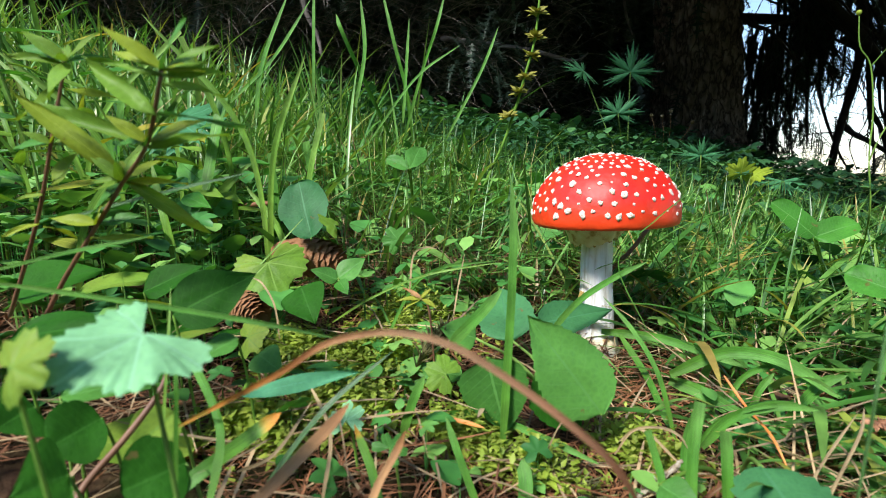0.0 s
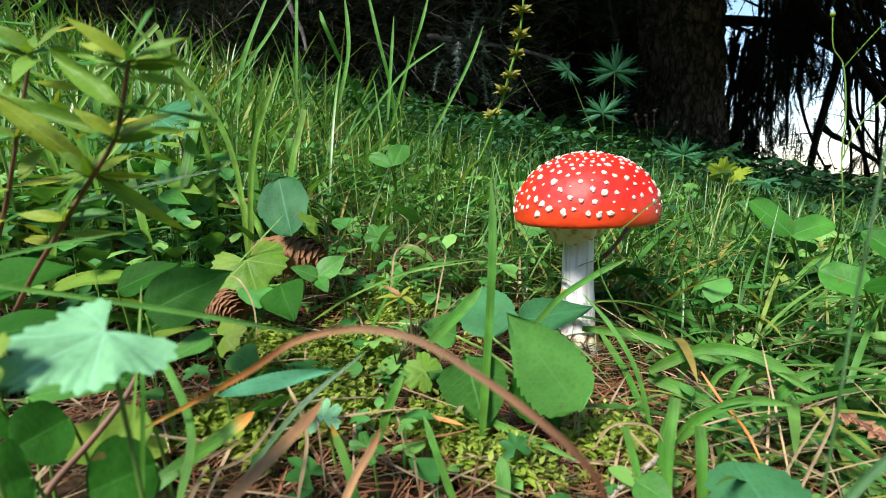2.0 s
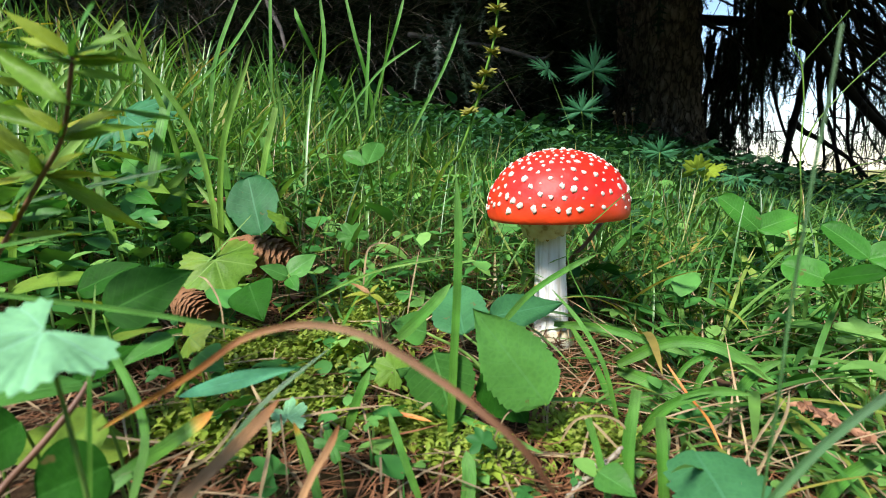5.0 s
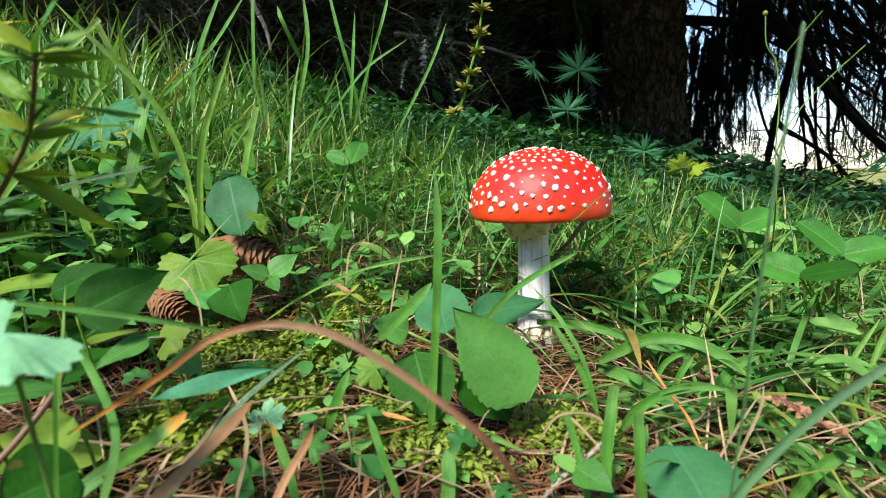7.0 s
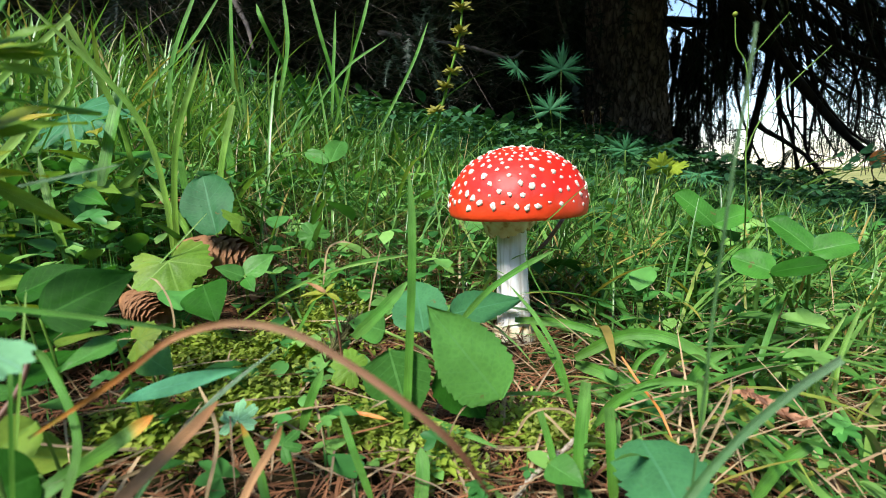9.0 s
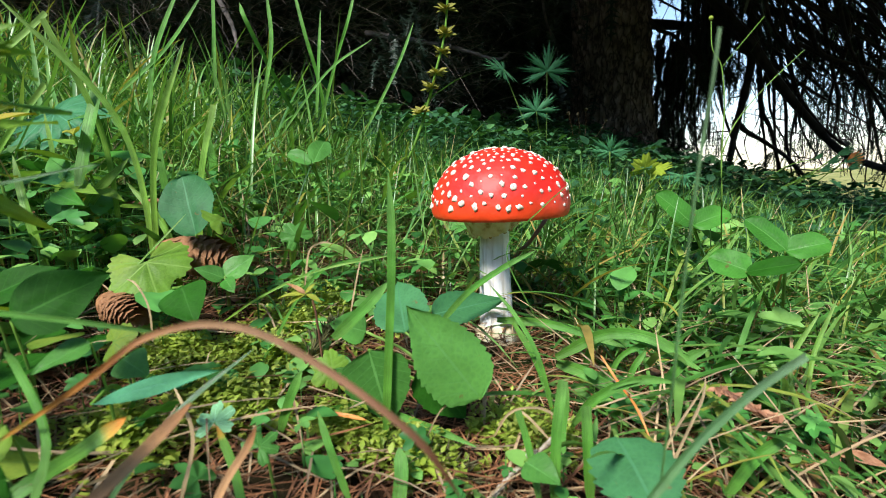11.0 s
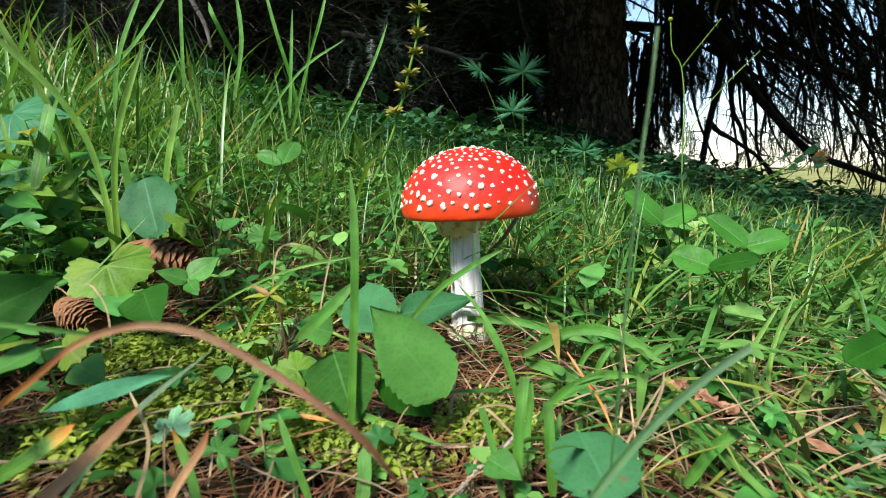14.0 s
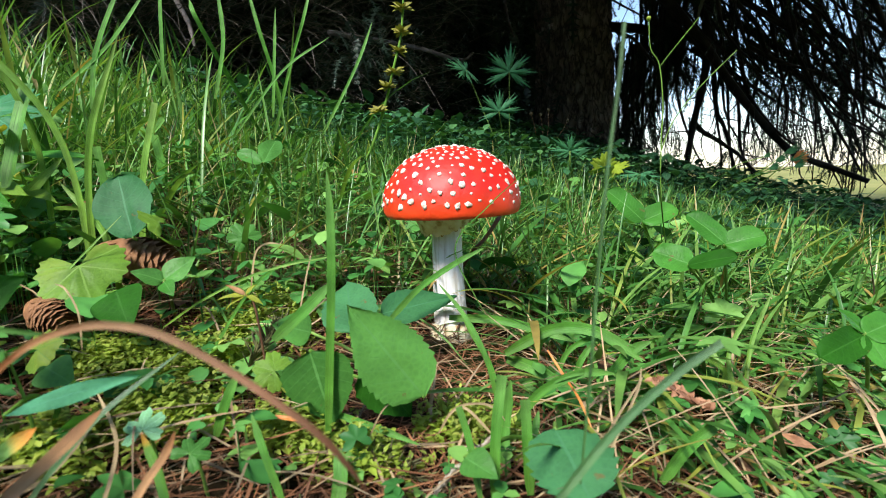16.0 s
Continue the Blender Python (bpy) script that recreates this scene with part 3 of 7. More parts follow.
b.inputs["Subsurface Radius"].default_value = (0.004, 0.003, 0.002)
bump(nt, b, sno.outputs[0], 0.7, 0.0012)
M_RING = plain_mat("cream_ring", [(0.34, (0.42, 0.26, 0.1)), (0.48, (0.75, 0.66, 0.44)), (0.7, (0.84, 0.8, 0.66))], 0.75, 170, 0.5, 0.0008)

agaric = tagged(new("fly_agaric"), "red fly agaric with white warts standing in grass", "mushroom")
prof = [(0.0003, CAP_Z + CAP_H)] + [(cap_base(0, s).x, cap_base(0, s).z) for s in np.linspace(0.06, 0.999, 26)]
prof += [(CAP_R * 0.996, CAP_Z - 0.0022), (CAP_R * 0.985, CAP_Z - 0.0044), (CAP_R * 0.966, CAP_Z - 0.006), (CAP_R * 0.945, CAP_Z - 0.0066), (CAP_R * 0.915, CAP_Z - 0.006)]
wob = cap_swell
bm, rings = lathe(prof, 120, wob)
part("cap", bm, m_cap, agaric, "glossy scarlet domed cap")
bm, rings = lathe([(CAP_R * 0.918, CAP_Z - 0.0058), (CAP_R * 0.75, CAP_Z - 0.002), (0.02, CAP_Z + 0.003), (0.008, CAP_Z + 0.003)], 72, lambda a, z: 0.006 * math.sin(36 * a))
part("gills", bm, M_STEM, agaric, "white gills")
bm, rings = lathe([(0.0098, 0.106), (0.0098, 0.085), (0.0102, 0.065), (0.011, 0.04), (0.0118, 0.02)], 40, lambda a, z: 0.03 * math.sin(5 * a + z * 90) + 0.015 * math.sin(11 * a))
stem = part("stem", bm, M_STEM, agaric, "white fibrous stem")
fr = random.Random(6)
for k in range(16):
    a = fr.uniform(0, 2 * math.pi)
    z0 = fr.uniform(0.018, 0.045)
    r0 = 0.0104 + 0.0009 * (0.07 - z0) / 0.05
    o = Vector((math.cos(a), math.sin(a), 0))
    ln = fr.uniform(0.003, 0.009)
    part("fibre", leaf_mesh(o * r0 + Vector((0, 0, z0 + ln)), o * (r0 + fr.uniform(0.0003, 0.0012)) + Vector((0, 0, z0)), fr.uniform(0.001, 0.0026), o, "lance", bend=-0.05, fold=-0.3, wave=0.0, material=M_STEM), M_STEM, stem)
bm, rings = lathe([(0.0125, 0.021), (0.0148, 0.016), (0.0155, 0.008), (0.015, 0.0), (0.012, -0.006)], 40, lambda a, z: 0.05 * math.sin(6 * a + z * 300) + 0.03 * math.sin(13 * a))
part("bulb", bm, M_RING, agaric, "scaly cream bulb at the base")
# the skirt hangs lower on one side; its hem is torn
bm = bmesh.new()
rings, RS = [], 96
for row, (r, u) in enumerate(((0.021, 0.0), (0.0222, 0.18), (0.021, 0.45), (0.0186, 0.75), (0.0174, 1.0), (0.0154, 1.0), (0.0145, 0.8), (0.0125, 0.5))):
    ring = []
    for k in range(RS):
        a = 2 * math.pi * k / RS
        c = Vector((math.cos(a), math.sin(a), 0))
        hem = 0.0835 + 0.011 * (0.5 + 0.5 * math.cos(a - 0.5)) ** 1.4 + 0.0022 * noise.noise(c * 3.5) + 0.0016 * noise.noise(c * 9 + Vector((5, 0, 0)))
        rr = r * (1 + 0.05 * noise.noise(c * 2 + Vector((0, 0, u))) + 0.02 * math.sin(14 * a) * u)
        ring.append(bm.verts.new((c.x * rr, c.y * rr, 0.102 + (hem - 0.102) * u)))
    rings.append(ring)
for p, q in zip(rings, rings[1:]):
    for k in range(RS):
        bm.faces.new((p[k], p[(k + 1) % RS], q[(k + 1) % RS], q[k]))
skirt = part("ring", bm, M_RING, agaric, "ragged cream ring under the cap")
M_HEM = plain_mat("yellow_brown_hem", [(0.3, (0.34, 0.2, 0.07)), (0.7, (0.62, 0.46, 0.2))], 0.75, 300, 0.4, 0.0005)
hm = random.Random(3)
for k in range(26):
    a = hm.uniform(0, 2 * math.pi)
    hem = 0.0836 + 0.011 * (0.5 + 0.5 * math.cos(a - 0.5)) ** 1.4
    c = Vector((math.cos(a), math.sin(a), 0)) * 0.0174
    part("tatter", leaf_mesh(c + Vector((0, 0, hem + 0.0012)), c + Vector((0, 0, hem - hm.uniform(0.0006, 0.0022))), hm.uniform(0.0012, 0.003), c, "oblong", bend=0.05, fold=-0.1, wave=0.05, seed=k, material=M_HEM), M_HEM, skirt)
wart_meshes = []
for k in range(6):
    bm = bmesh.new()
    bmesh.ops.create_icosphere(bm, subdivisions=2, radius=1.0)
    for v in bm.verts:
        d = 1 + 0.45 * noise.noise(v.co * 1.5 + Vector((k * 7.1, 0, 0))) + 0.6 * noise.noise(v.co * 3.2 + Vector((k * 3.1, 2, 0)))
        v.co = Vector((v.co.x * d, v.co.y * d, max(v.co.z, -0.3) * 0.5 * d - 0.3 * math.exp(-(v.co.x ** 2 + v.co.y ** 2) / 0.08) * (v.co.z > 0)))
    me = bpy.data.meshes.new("wart")
    bm.to_mesh(me)
    bm.free()
    me.materials.append(M_WART)
    me.polygons.foreach_set("use_smooth", [True] * len(me.polygons))
    wart_meshes.append(me)
wr = random.Random(4)
spots = []
tries = 0
while len(spots) < 420 and tries < 20000:
    tries += 1
    s = math.acos(1 - wr.random() * 0.98) / (math.pi / 2)
    a = wr.uniform(0, 2 * math.pi)
    p = cap_point(a, s)
    if all((p - q).length > (0.0059 if s > 0.45 else 0.0043) for q, *_ in spots):
        spots.append((p, a, s))
for p, a, s in spots:
    e = 0.01
    q, r = cap_point(a, max(s - e, 0.001)), cap_point(a + e, s)
    nrm = (p - q).cross(r - p).normalized() * -1
    if nrm.dot(p - Vector((0, 0, CAP_Z))) < 0:
        nrm = -nrm
    w = new("wart", wr.choice(wart_meshes))
    w.parent = agaric
    k = wr.choice((0.0008, 0.0012, 0.0014, 0.0016, 0.0019)) * wr.uniform(0.85, 1.1) * (0.9 if s < 0.4 else 1.0)
    w.matrix_local = Matrix.Translation(p) @ nrm.to_track_quat("Z", "Y").to_matrix().to_4x4() @ Matrix.Rotation(wr.uniform(0, 6.28), 4, "Z") @ Matrix.Diagonal((k * wr.uniform(0.8, 1.3), k, k * wr.uniform(0.9, 1.45), 1))
for ob in agaric.children:
    if ob.name.split(".")[0] in ("stem", "bulb", "ring"):
        ob.location.x = -0.0042
agaric.matrix_world = pose(0.002, -0.003, 0.003, 0, -1.0, 0)


# ---------- spruce, its limbs and the thicket ----------
def trunk_mesh(base, radius, height, lean):
    bm = bmesh.new()
    rows, sides = 190, 190
    rings = []
    for i in range(rows):
        h = height * (i / (rows - 1)) ** 2.4 - 0.2
        hh = max(h, 0.0)
        r0 = radius * (1 - 0.07 * hh) + radius * 0.42 * math.exp(-hh / 0.16)
        ring = []
        for k in range(sides):
            a = 2 * math.pi * k / sides
            flare = 1 + 0.14 * math.exp(-hh / 0.25) * math.sin(5 * a + 0.7)
            c = Vector((math.cos(a), math.sin(a), 0))
            plates = abs(noise.noise(c * 7 + Vector((0, 0, h * 7)))) * 0.03 + abs(noise.noise(c * 15 + Vector((3, 0, h * 26)))) * 0.022
            r = r0 * max(flare, 0.3) + plates
            ring.append(bm.verts.new((base[0] + r * c.x + lean[0] * h, base[1] + r * c.y + lean[1] * h, base[2] + h)))
        rings.append(ring)
    for a, b in zip(rings, rings[1:]):
        for k in range(sides):
            bm.faces.new((a[k], a[(k + 1) % sides], b[(k + 1) % sides], b[k]))
    return bm


def spray_shape(needles=26, droop=0.35, thick=0.018):
    """A twig one unit long with needles round it, as thin triangles."""
    v, f = [], []
    r = random.Random(3)
    for i in range(4):
        s0, s1 = i / 4, (i + 1) / 4
        k = len(v)
        v += [(-0.02, s0, -droop * s0 * s0), (0.02, s0, -droop * s0 * s0), (0.013, s1, -droop * s1 * s1), (-0.013, s1, -droop * s1 * s1)]
        f += [(k, k + 1, k + 2), (k, k + 2, k + 3)]
    for i in range(needles):
        s = 0.04 + 0.96 * i / needles
        for sd in (-1, 1):
            k = len(v)
            z = -droop * s * s
            ln = 0.13 * (1 - 0.4 * s) * r.uniform(0.8, 1.2)
            up = r.uniform(-0.06, 0.07)
            v += [(0, s - thick, z), (0, s + thick, z), (sd * ln, s + ln * 0.6, z + up)]
            f.append((k, k + 1, k + 2))
    return np.array(v), f


SPRAY_V, SPRAY_F = spray_shape()
COARSE = spray_shape(9, 0.35, 0.05)
MIDDLE = spray_shape(14, 0.35, 0.03)


def hang_sprays(line, count, size, spread=0.25, down=1.2, r=None):
    """Needle sprays that hang from a limb."""
    n = count
    u = r.random(n) ** 0.8 * (len(line) - 1.001)
    i = u.astype(int)
    pts = np.array([tuple(p) for p in line])
    p = pts[i] + (pts[i + 1] - pts[i]) * (u - i)[:, None]
    p = p + r.normal(0, spread, (n, 3)) * np.array([1, 1, 0.5])
    return scatter(SPRAY_V, SPRAY_F, turns(r.uniform(0, 6.28, n), r.uniform(-1.45, -0.2, n) * down / 1.2, r.uniform(-0.5, 0.5, n)), p, r.uniform(*size, n))


TREE = (0.985, 2.86, 0.13)
spruce = tagged(new("spruce_tree"), "old spruce with rough grey bark and low drooping limbs", "tree")
part("trunk", trunk_mesh(TREE, 0.225, 6.5, (-0.045, 0.0)), M_BARK, spruce, "rough grey scaly bark in shade")
tr = np.random.default_rng(11)
# limbs that droop towards the open meadow, seen against the sky
BOUGHS = [
    [(1.15, 2.85, 1.35), (1.9, 2.9, 1.05), (2.7, 2.8, 0.55), (3.3, 2.7, 0.25)],
    [(1.15, 2.8, 1.75), (2.2, 2.5, 1.5), (3.1, 2.3, 0.95), (3.7, 2.2, 0.5)],
    [(1.1, 2.9, 2.3), (2.4, 2.7, 2.1), (3.6, 2.6, 1.5), (4.4, 2.5, 0.9)],
    [(1.1, 2.7, 1.15), (1.7, 2.4, 1.1), (2.3, 2.1, 1.0), (2.7, 1.9, 0.8)],
    [(1.1, 3.0, 1.5), (1.7, 3.3, 1.35), (2.4, 3.5, 1.15), (2.8, 3.6, 0.9)],
    [(1.1, 2.95, 1.0), (1.6, 3.1, 1.0), (2.1, 3.2, 0.92), (2.5, 3.2, 0.8)],
    [(1.0, 2.6, 1.95), (1.6, 1.9, 1.75), (2.1, 1.4, 1.35), (2.4, 1.1, 0.95)],
    [(1.0, 2.65, 2.5), (1.5, 1.7, 2.4), (1.8, 0.9, 2.0), (2.0, 0.4, 1.7)],
    [(0.9, 2.7, 1.9), (0.5, 1.9, 1.85), (0.3, 1.3, 1.65), (0.2, 0.9, 1.5)],
    [(0.9, 2.7, 2.4), (-0.1, 1.9, 2.3), (-0.7, 1.3, 2.0), (-1.1, 0.9, 1.7)],
    [(0.8, 2.8, 1.6), (0.0, 2.6, 1.5), (-0.9, 2.4, 1.2), (-1.6, 2.2, 0.95)],
    [(0.8, 2.9, 1.3), (0.2, 2.9, 1.15), (-0.5, 2.8, 0.85), (-1.1, 2.6, 0.6)],
    [(0.8, 2.9, 2.1), (-0.2, 2.8, 1.95), (-1.4, 2.7, 1.5), (-2.2, 2.5, 1.1)],
    [(0.9, 3.1, 1.9), (0.3, 3.9, 1.7), (-0.3, 4.4, 1.2), (-0.7, 4.8, 0.7)],
]


def in_gap(p):
    """The open place between the boughs, through which the meadow shows."""
    return 1.64 < p[0] < 2.03 and p[2] < 0.42


for k, pts in enumerate(BOUGHS):
    line = smooth_line(pts, 18)
    limb = part("limb", tube_bm(line, [0.036 - 0.026 * i / 18 for i in range(19)], 7), M_DIMTWIG, spruce)
    v, f = hang_sprays(line, 330 if k > 6 else 70, (0.12, 0.3) if k > 6 else (0.07, 0.18), 0.13, r=tr)
    fo = part("foliage", mesh_from("foliage", v, f, M_SPRUCE, False), M_SPRUCE, limb, "drooping dark green needle sprays")
    tagged(fo, kind="stuff")
# side branches hanging bare below the limbs towards the meadow
for k in range(58):
    a = 1.35 + 2.3 * tr.random() ** 1.2
    y0 = tr.uniform(2.2, 3.6)
    z0 = tr.uniform(0.9, 1.9)
    dx = tr.uniform(-0.1, 0.55)
    ln = tr.uniform(0.5, 1.3)
    pts = [(a, y0, z0), (a + dx * 0.3, y0 + tr.normal(0, 0.08), z0 - ln * 0.35), (a + dx * 0.7, y0 + tr.normal(0, 0.1), z0 - ln * 0.7), (a + dx * 1.2, y0 + tr.normal(0, 0.1), z0 - ln)]
    line = smooth_line(pts, 10)
    if any(in_gap(p) for p in line):
        continue
    limb = part("branch", tube_bm(line, [0.017 - 0.013 * i / 10 for i in range(11)], 5), M_DIMTWIG, spruce)
    v, f = hang_sprays(line, 9, (0.06, 0.16), 0.025, 1.6, r=tr)
    tagged(part("foliage", mesh_from("foliage", v, f, M_SPRUCE, False), M_SPRUCE, limb), kind="stuff")

for k in range(46):
    a, y0 = 1.28 + 0.42 * tr.random() ** 1.3, tr.uniform(2.75, 3.1)
    z0 = tr.uniform(0.95, 1.6) if a > 1.42 else tr.uniform(0.7, 0.95)
    ln = (z0 - 0.12) * tr.uniform(0.55, 1.0) if a < 1.55 else z0 - tr.uniform(0.55, 0.8)
    w = tr.normal(0, 0.03, 4)
    line = smooth_line([(a, y0, z0), (a + w[0], y0 + w[1], z0 - ln * 0.4), (a + w[2], y0 + w[3], z0 - ln * 0.75), (a + w[2] * 2, y0, z0 - ln)], 9)
    limb = part("branch", tube_bm(line, [0.013 - 0.009 * i / 9 for i in range(10)], 5), M_DIMTWIG, spruce)
    v, f = hang_sprays(line, 30, (0.05, 0.14), 0.02, 1.6, r=tr)
    tagged(part("foliage", mesh_from("foliage", v, f, M_SPRUCE, False), M_SPRUCE, limb), kind="stuff")
# thin bare branches that curve down and outwards
for k in range(70):
    a0, y0, z0 = tr.uniform(1.25, 2.9), tr.uniform(2.2, 3.4), tr.uniform(0.7, 1.8)
    ln, dx = tr.uniform(0.5, 1.2), tr.uniform(0.1, 0.9)
    w = tr.normal(0, 0.05, 4)
    pts = [(a0, y0, z0), (a0 + dx * ln * 0.4 + w[0], y0 + w[1], z0 - ln * 0.2), (a0 + dx * ln * 0.75 + w[2], y0 + w[1] * 2, z0 - ln * 0.55), (a0 + dx * ln * 0.95 + w[3], y0 + w[1] * 2, z0 - ln)]
    r0 = tr.choice((0.005, 0.008, 0.012, 0.018))
    if any(in_gap(p) for p in smooth_line(pts, 12)):
        continue
    part("branch", tube_bm(smooth_line(pts, 12), [r0 * (1 - 0.75 * i / 12) for i in range(13)], 5), M_DIMTWIG, spruce)

# stout dead limbs that sweep down to the ground before the open meadow
for pts, r0 in (
    ([(1.6403, 2.6294, 1.0657), (1.6416, 2.5698, 0.7005), (1.5421, 2.5060, 0.3001), (1.4881, 2.4605, 0.0158)], 0.027),
    ([(1.3485, 2.5280, 1.0389), (1.5577, 2.4840, 0.7880), (1.7352, 2.4371, 0.5166), (1.9263, 2.3960, 0.2815), (1.9905, 2.2725, 0.1511), (2.1793, 2.2573, 0.0750), (2.2932, 2.1422, 0.0005)], 0.028),
    ([(1.7000, 2.7192, 1.0005), (1.7372, 2.6702, 0.7034), (1.7487, 2.6260, 0.4334), (1.8011, 2.6036, 0.3004), (1.8556, 2.5575, 0.0225)], 0.018),
    ([(1.5473, 2.5163, 0.3634), (1.6116, 2.5252, 0.2996), (1.7285, 2.5442, 0.2404), (1.8597, 2.5264, 0.1430), (1.9545, 2.5072, 0.0336)], 0.017),
    ([(1.8377, 2.7058, 0.9308), (1.8830, 2.6299, 0.4690), (1.8878, 2.5858, 0.1992), (1.9436, 2.5633, 0.0661), (1.9873, 2.5475, -0.0272)], 0.011),
    ([(1.9373, 2.5166, 1.0222), (1.9772, 2.4659, 0.7148), (2.0248, 2.4225, 0.4532), (1.9999, 2.3906, 0.2549)], 0.012),
    ([(1.6558, 2.4150, 0.9951), (1.8033, 2.3881, 0.8434), (1.8522, 2.3621, 0.6887), (1.9727, 2.3502, 0.6263), (2.1799, 2.3375, 0.5673)], 0.014),
    ([(1.9551, 2.4140, 1.0160), (2.0055, 2.3649, 0.7197), (2.1707, 2.3055, 0.3701), (2.2865, 2.2696, 0.1604), (2.3426, 2.2503, 0.0467)], 0.011),
    ([(1.7655, 2.5582, 0.9510), (1.8205, 2.4992, 0.5939), (1.8608, 2.4780, 0.4681), (1.9819, 2.4493, 0.3024), (2.1050, 2.4306, 0.1991)], 0.014),
    ([(1.1062, 2.7242, 0.9779), (1.1563, 2.6575, 0.8837), (1.2306, 2.5959, 0.8234), (1.3541, 2.5676, 0.6611)], 0.014),
    ([(2.1006, 2.3919, 0.8939), (2.2442, 2.3603, 0.7129), (2.4056, 2.3428, 0.6199)], 0.012),
):
    line = smooth_line(pts, 18)
    part("limb", tube_bm(line, [r0 * (1 - 0.5 * i / 18) * (1 + 0.12 * math.sin(i * 2.3)) for i in range(19)], 7), M_DIMTWIG, spruce, "bare dead limb")
    for k in range(8):
        q = Vector(line[tr.integers(4, 18)])
        d = Vector((tr.normal(0.25, 0.6), tr.normal(0, 0.4), tr.normal(-0.5, 0.5))).normalized() * tr.uniform(0.08, 0.26)
        bend = Vector(tuple(tr.normal(0, 0.02, 3)))
        part("twig", tube_bm(smooth_line([q, q + d * 0.5 + bend, q + d + Vector((0, 0, -0.03))], 7), [0.0045 - 0.003 * i / 7 for i in range(8)], 5), M_DIMTWIG, spruce)
# fine hanging twigs that lace the side towards the meadow
LACE_V, LACE_F = spray_shape(15, 0.5)
lc = np.random.default_rng(19)


def lace_keep(p):
    """Clumps with chinks between them; thinner low down, and open in the gap."""
    q = np.array([noise.noise(Vector((a * 5.5, c * 4.5, 2))) + 0.6 * noise.noise(Vector((a * 15, c * 11, 7))) for a, _, c in p])
    x, z = p[:, 0], p[:, 2]
    low = np.where(x < 1.64, -0.15, np.where(x < 2.03, 0.9, np.where(z < 0.15, 0.25, -0.1)))
    level = 0.5 + 0.08 * np.sin(x * 8.0)
    hang = (x > 1.6) & (x < 2.05) & (z < 0.7)
    return (q > np.where(hang, 0.0, -1)) & ~(hang & (z < 0.5)) & (q > np.where(z > level, np.where(z > 0.8, -0.04, -0.04), low))


n = 5600
p = np.stack([lc.uniform(1.2, 3.7, n), lc.uniform(2.55, 3.0, n), lc.uniform(0.05, 1.5, n)], -1)
p = p[lace_keep(p)]
v, f = scatter(LACE_V, LACE_F, turns(lc.uniform(0, 6.28, len(p)), lc.uniform(-1.5, -0.25, len(p))), p, lc.uniform(0.07, 0.16, len(p)))
tagged(part("foliage", mesh_from("foliage", v, f, M_SPRUCE, False), M_SPRUCE, spruce, "lacy hanging needle sprays"), kind="stuff")
n = 1500
p = np.stack([lc.uniform(1.2, 3.7, n), lc.uniform(2.5, 2.9, n), lc.uniform(0.15, 1.4, n)], -1)
p = p[lace_keep(p)]
m = len(p)
v, f = blade_arrays(p[:, 0], p[:, 1], p[:, 2], lc.uniform(0.1, 0.34, m), lc.uniform(0.003, 0.008, m), lc.uniform(1.3, 2.6, m), lc.normal(0.0, 0.7, m) + np.where(lc.random(m) < 0.3, np.pi, 0), lc.uniform(0.0, 0.9, m), 6, 0.9)
tagged(part("twig_tangle", mesh_from("twig_tangle", v, f, M_DIMTWIG), M_DIMTWIG, spruce, "fine dark dead twigs"), kind="stuff")
for k in range(26):
    a0, y0, z0 = 1.2 + 1.9 * lc.random(), lc.uniform(2.35, 2.8), lc.uniform(0.75, 1.35)
    ln, w = lc.uniform(0.7, 1.5), lc.normal(0, 0.04, 3)
    pts = [(a0, y0, z0), (a0 + ln * 0.3 + w[0], y0, z0 - ln * 0.2), (a0 + ln * 0.58 + w[1], y0 - 0.05, z0 - ln * 0.46), (a0 + ln * 0.95, y0 - 0.1 + w[2], z0 - ln * 0.66)]
    line = smooth_line(pts, 14)
    if any(in_gap(q) for q in line):
        continue
    r0 = float(lc.choice((0.006, 0.009, 0.013)))
    part("branch", tube_bm(line, [r0 * (1 - 0.7 * i / 14) for i in range(15)], 5), M_DIMTWIG, spruce)

# lighter copy of spruce_needles: sunlight put into the colour
M_LITSPRUCE = leaf_mat("sun_tinted_spruce_needles", [(0, (0.05, 0.12, 0.04)), (1, (0.11, 0.2, 0.06))], 0.5, 0.2)
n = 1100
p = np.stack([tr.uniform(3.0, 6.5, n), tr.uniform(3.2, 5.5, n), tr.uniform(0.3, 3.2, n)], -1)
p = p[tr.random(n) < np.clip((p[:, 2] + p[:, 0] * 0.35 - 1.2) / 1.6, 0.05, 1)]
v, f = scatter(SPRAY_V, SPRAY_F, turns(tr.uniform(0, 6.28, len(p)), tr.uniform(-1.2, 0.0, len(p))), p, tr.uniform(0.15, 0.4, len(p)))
tagged(new("outer_boughs", mesh_from("outer_boughs", v, f, M_LITSPRUCE, False)), "spruce boughs at the open side, sunlight put into their green", "boughs", kind="stuff")

# the thicket behind: dense dark spruces
th = np.random.default_rng(5)


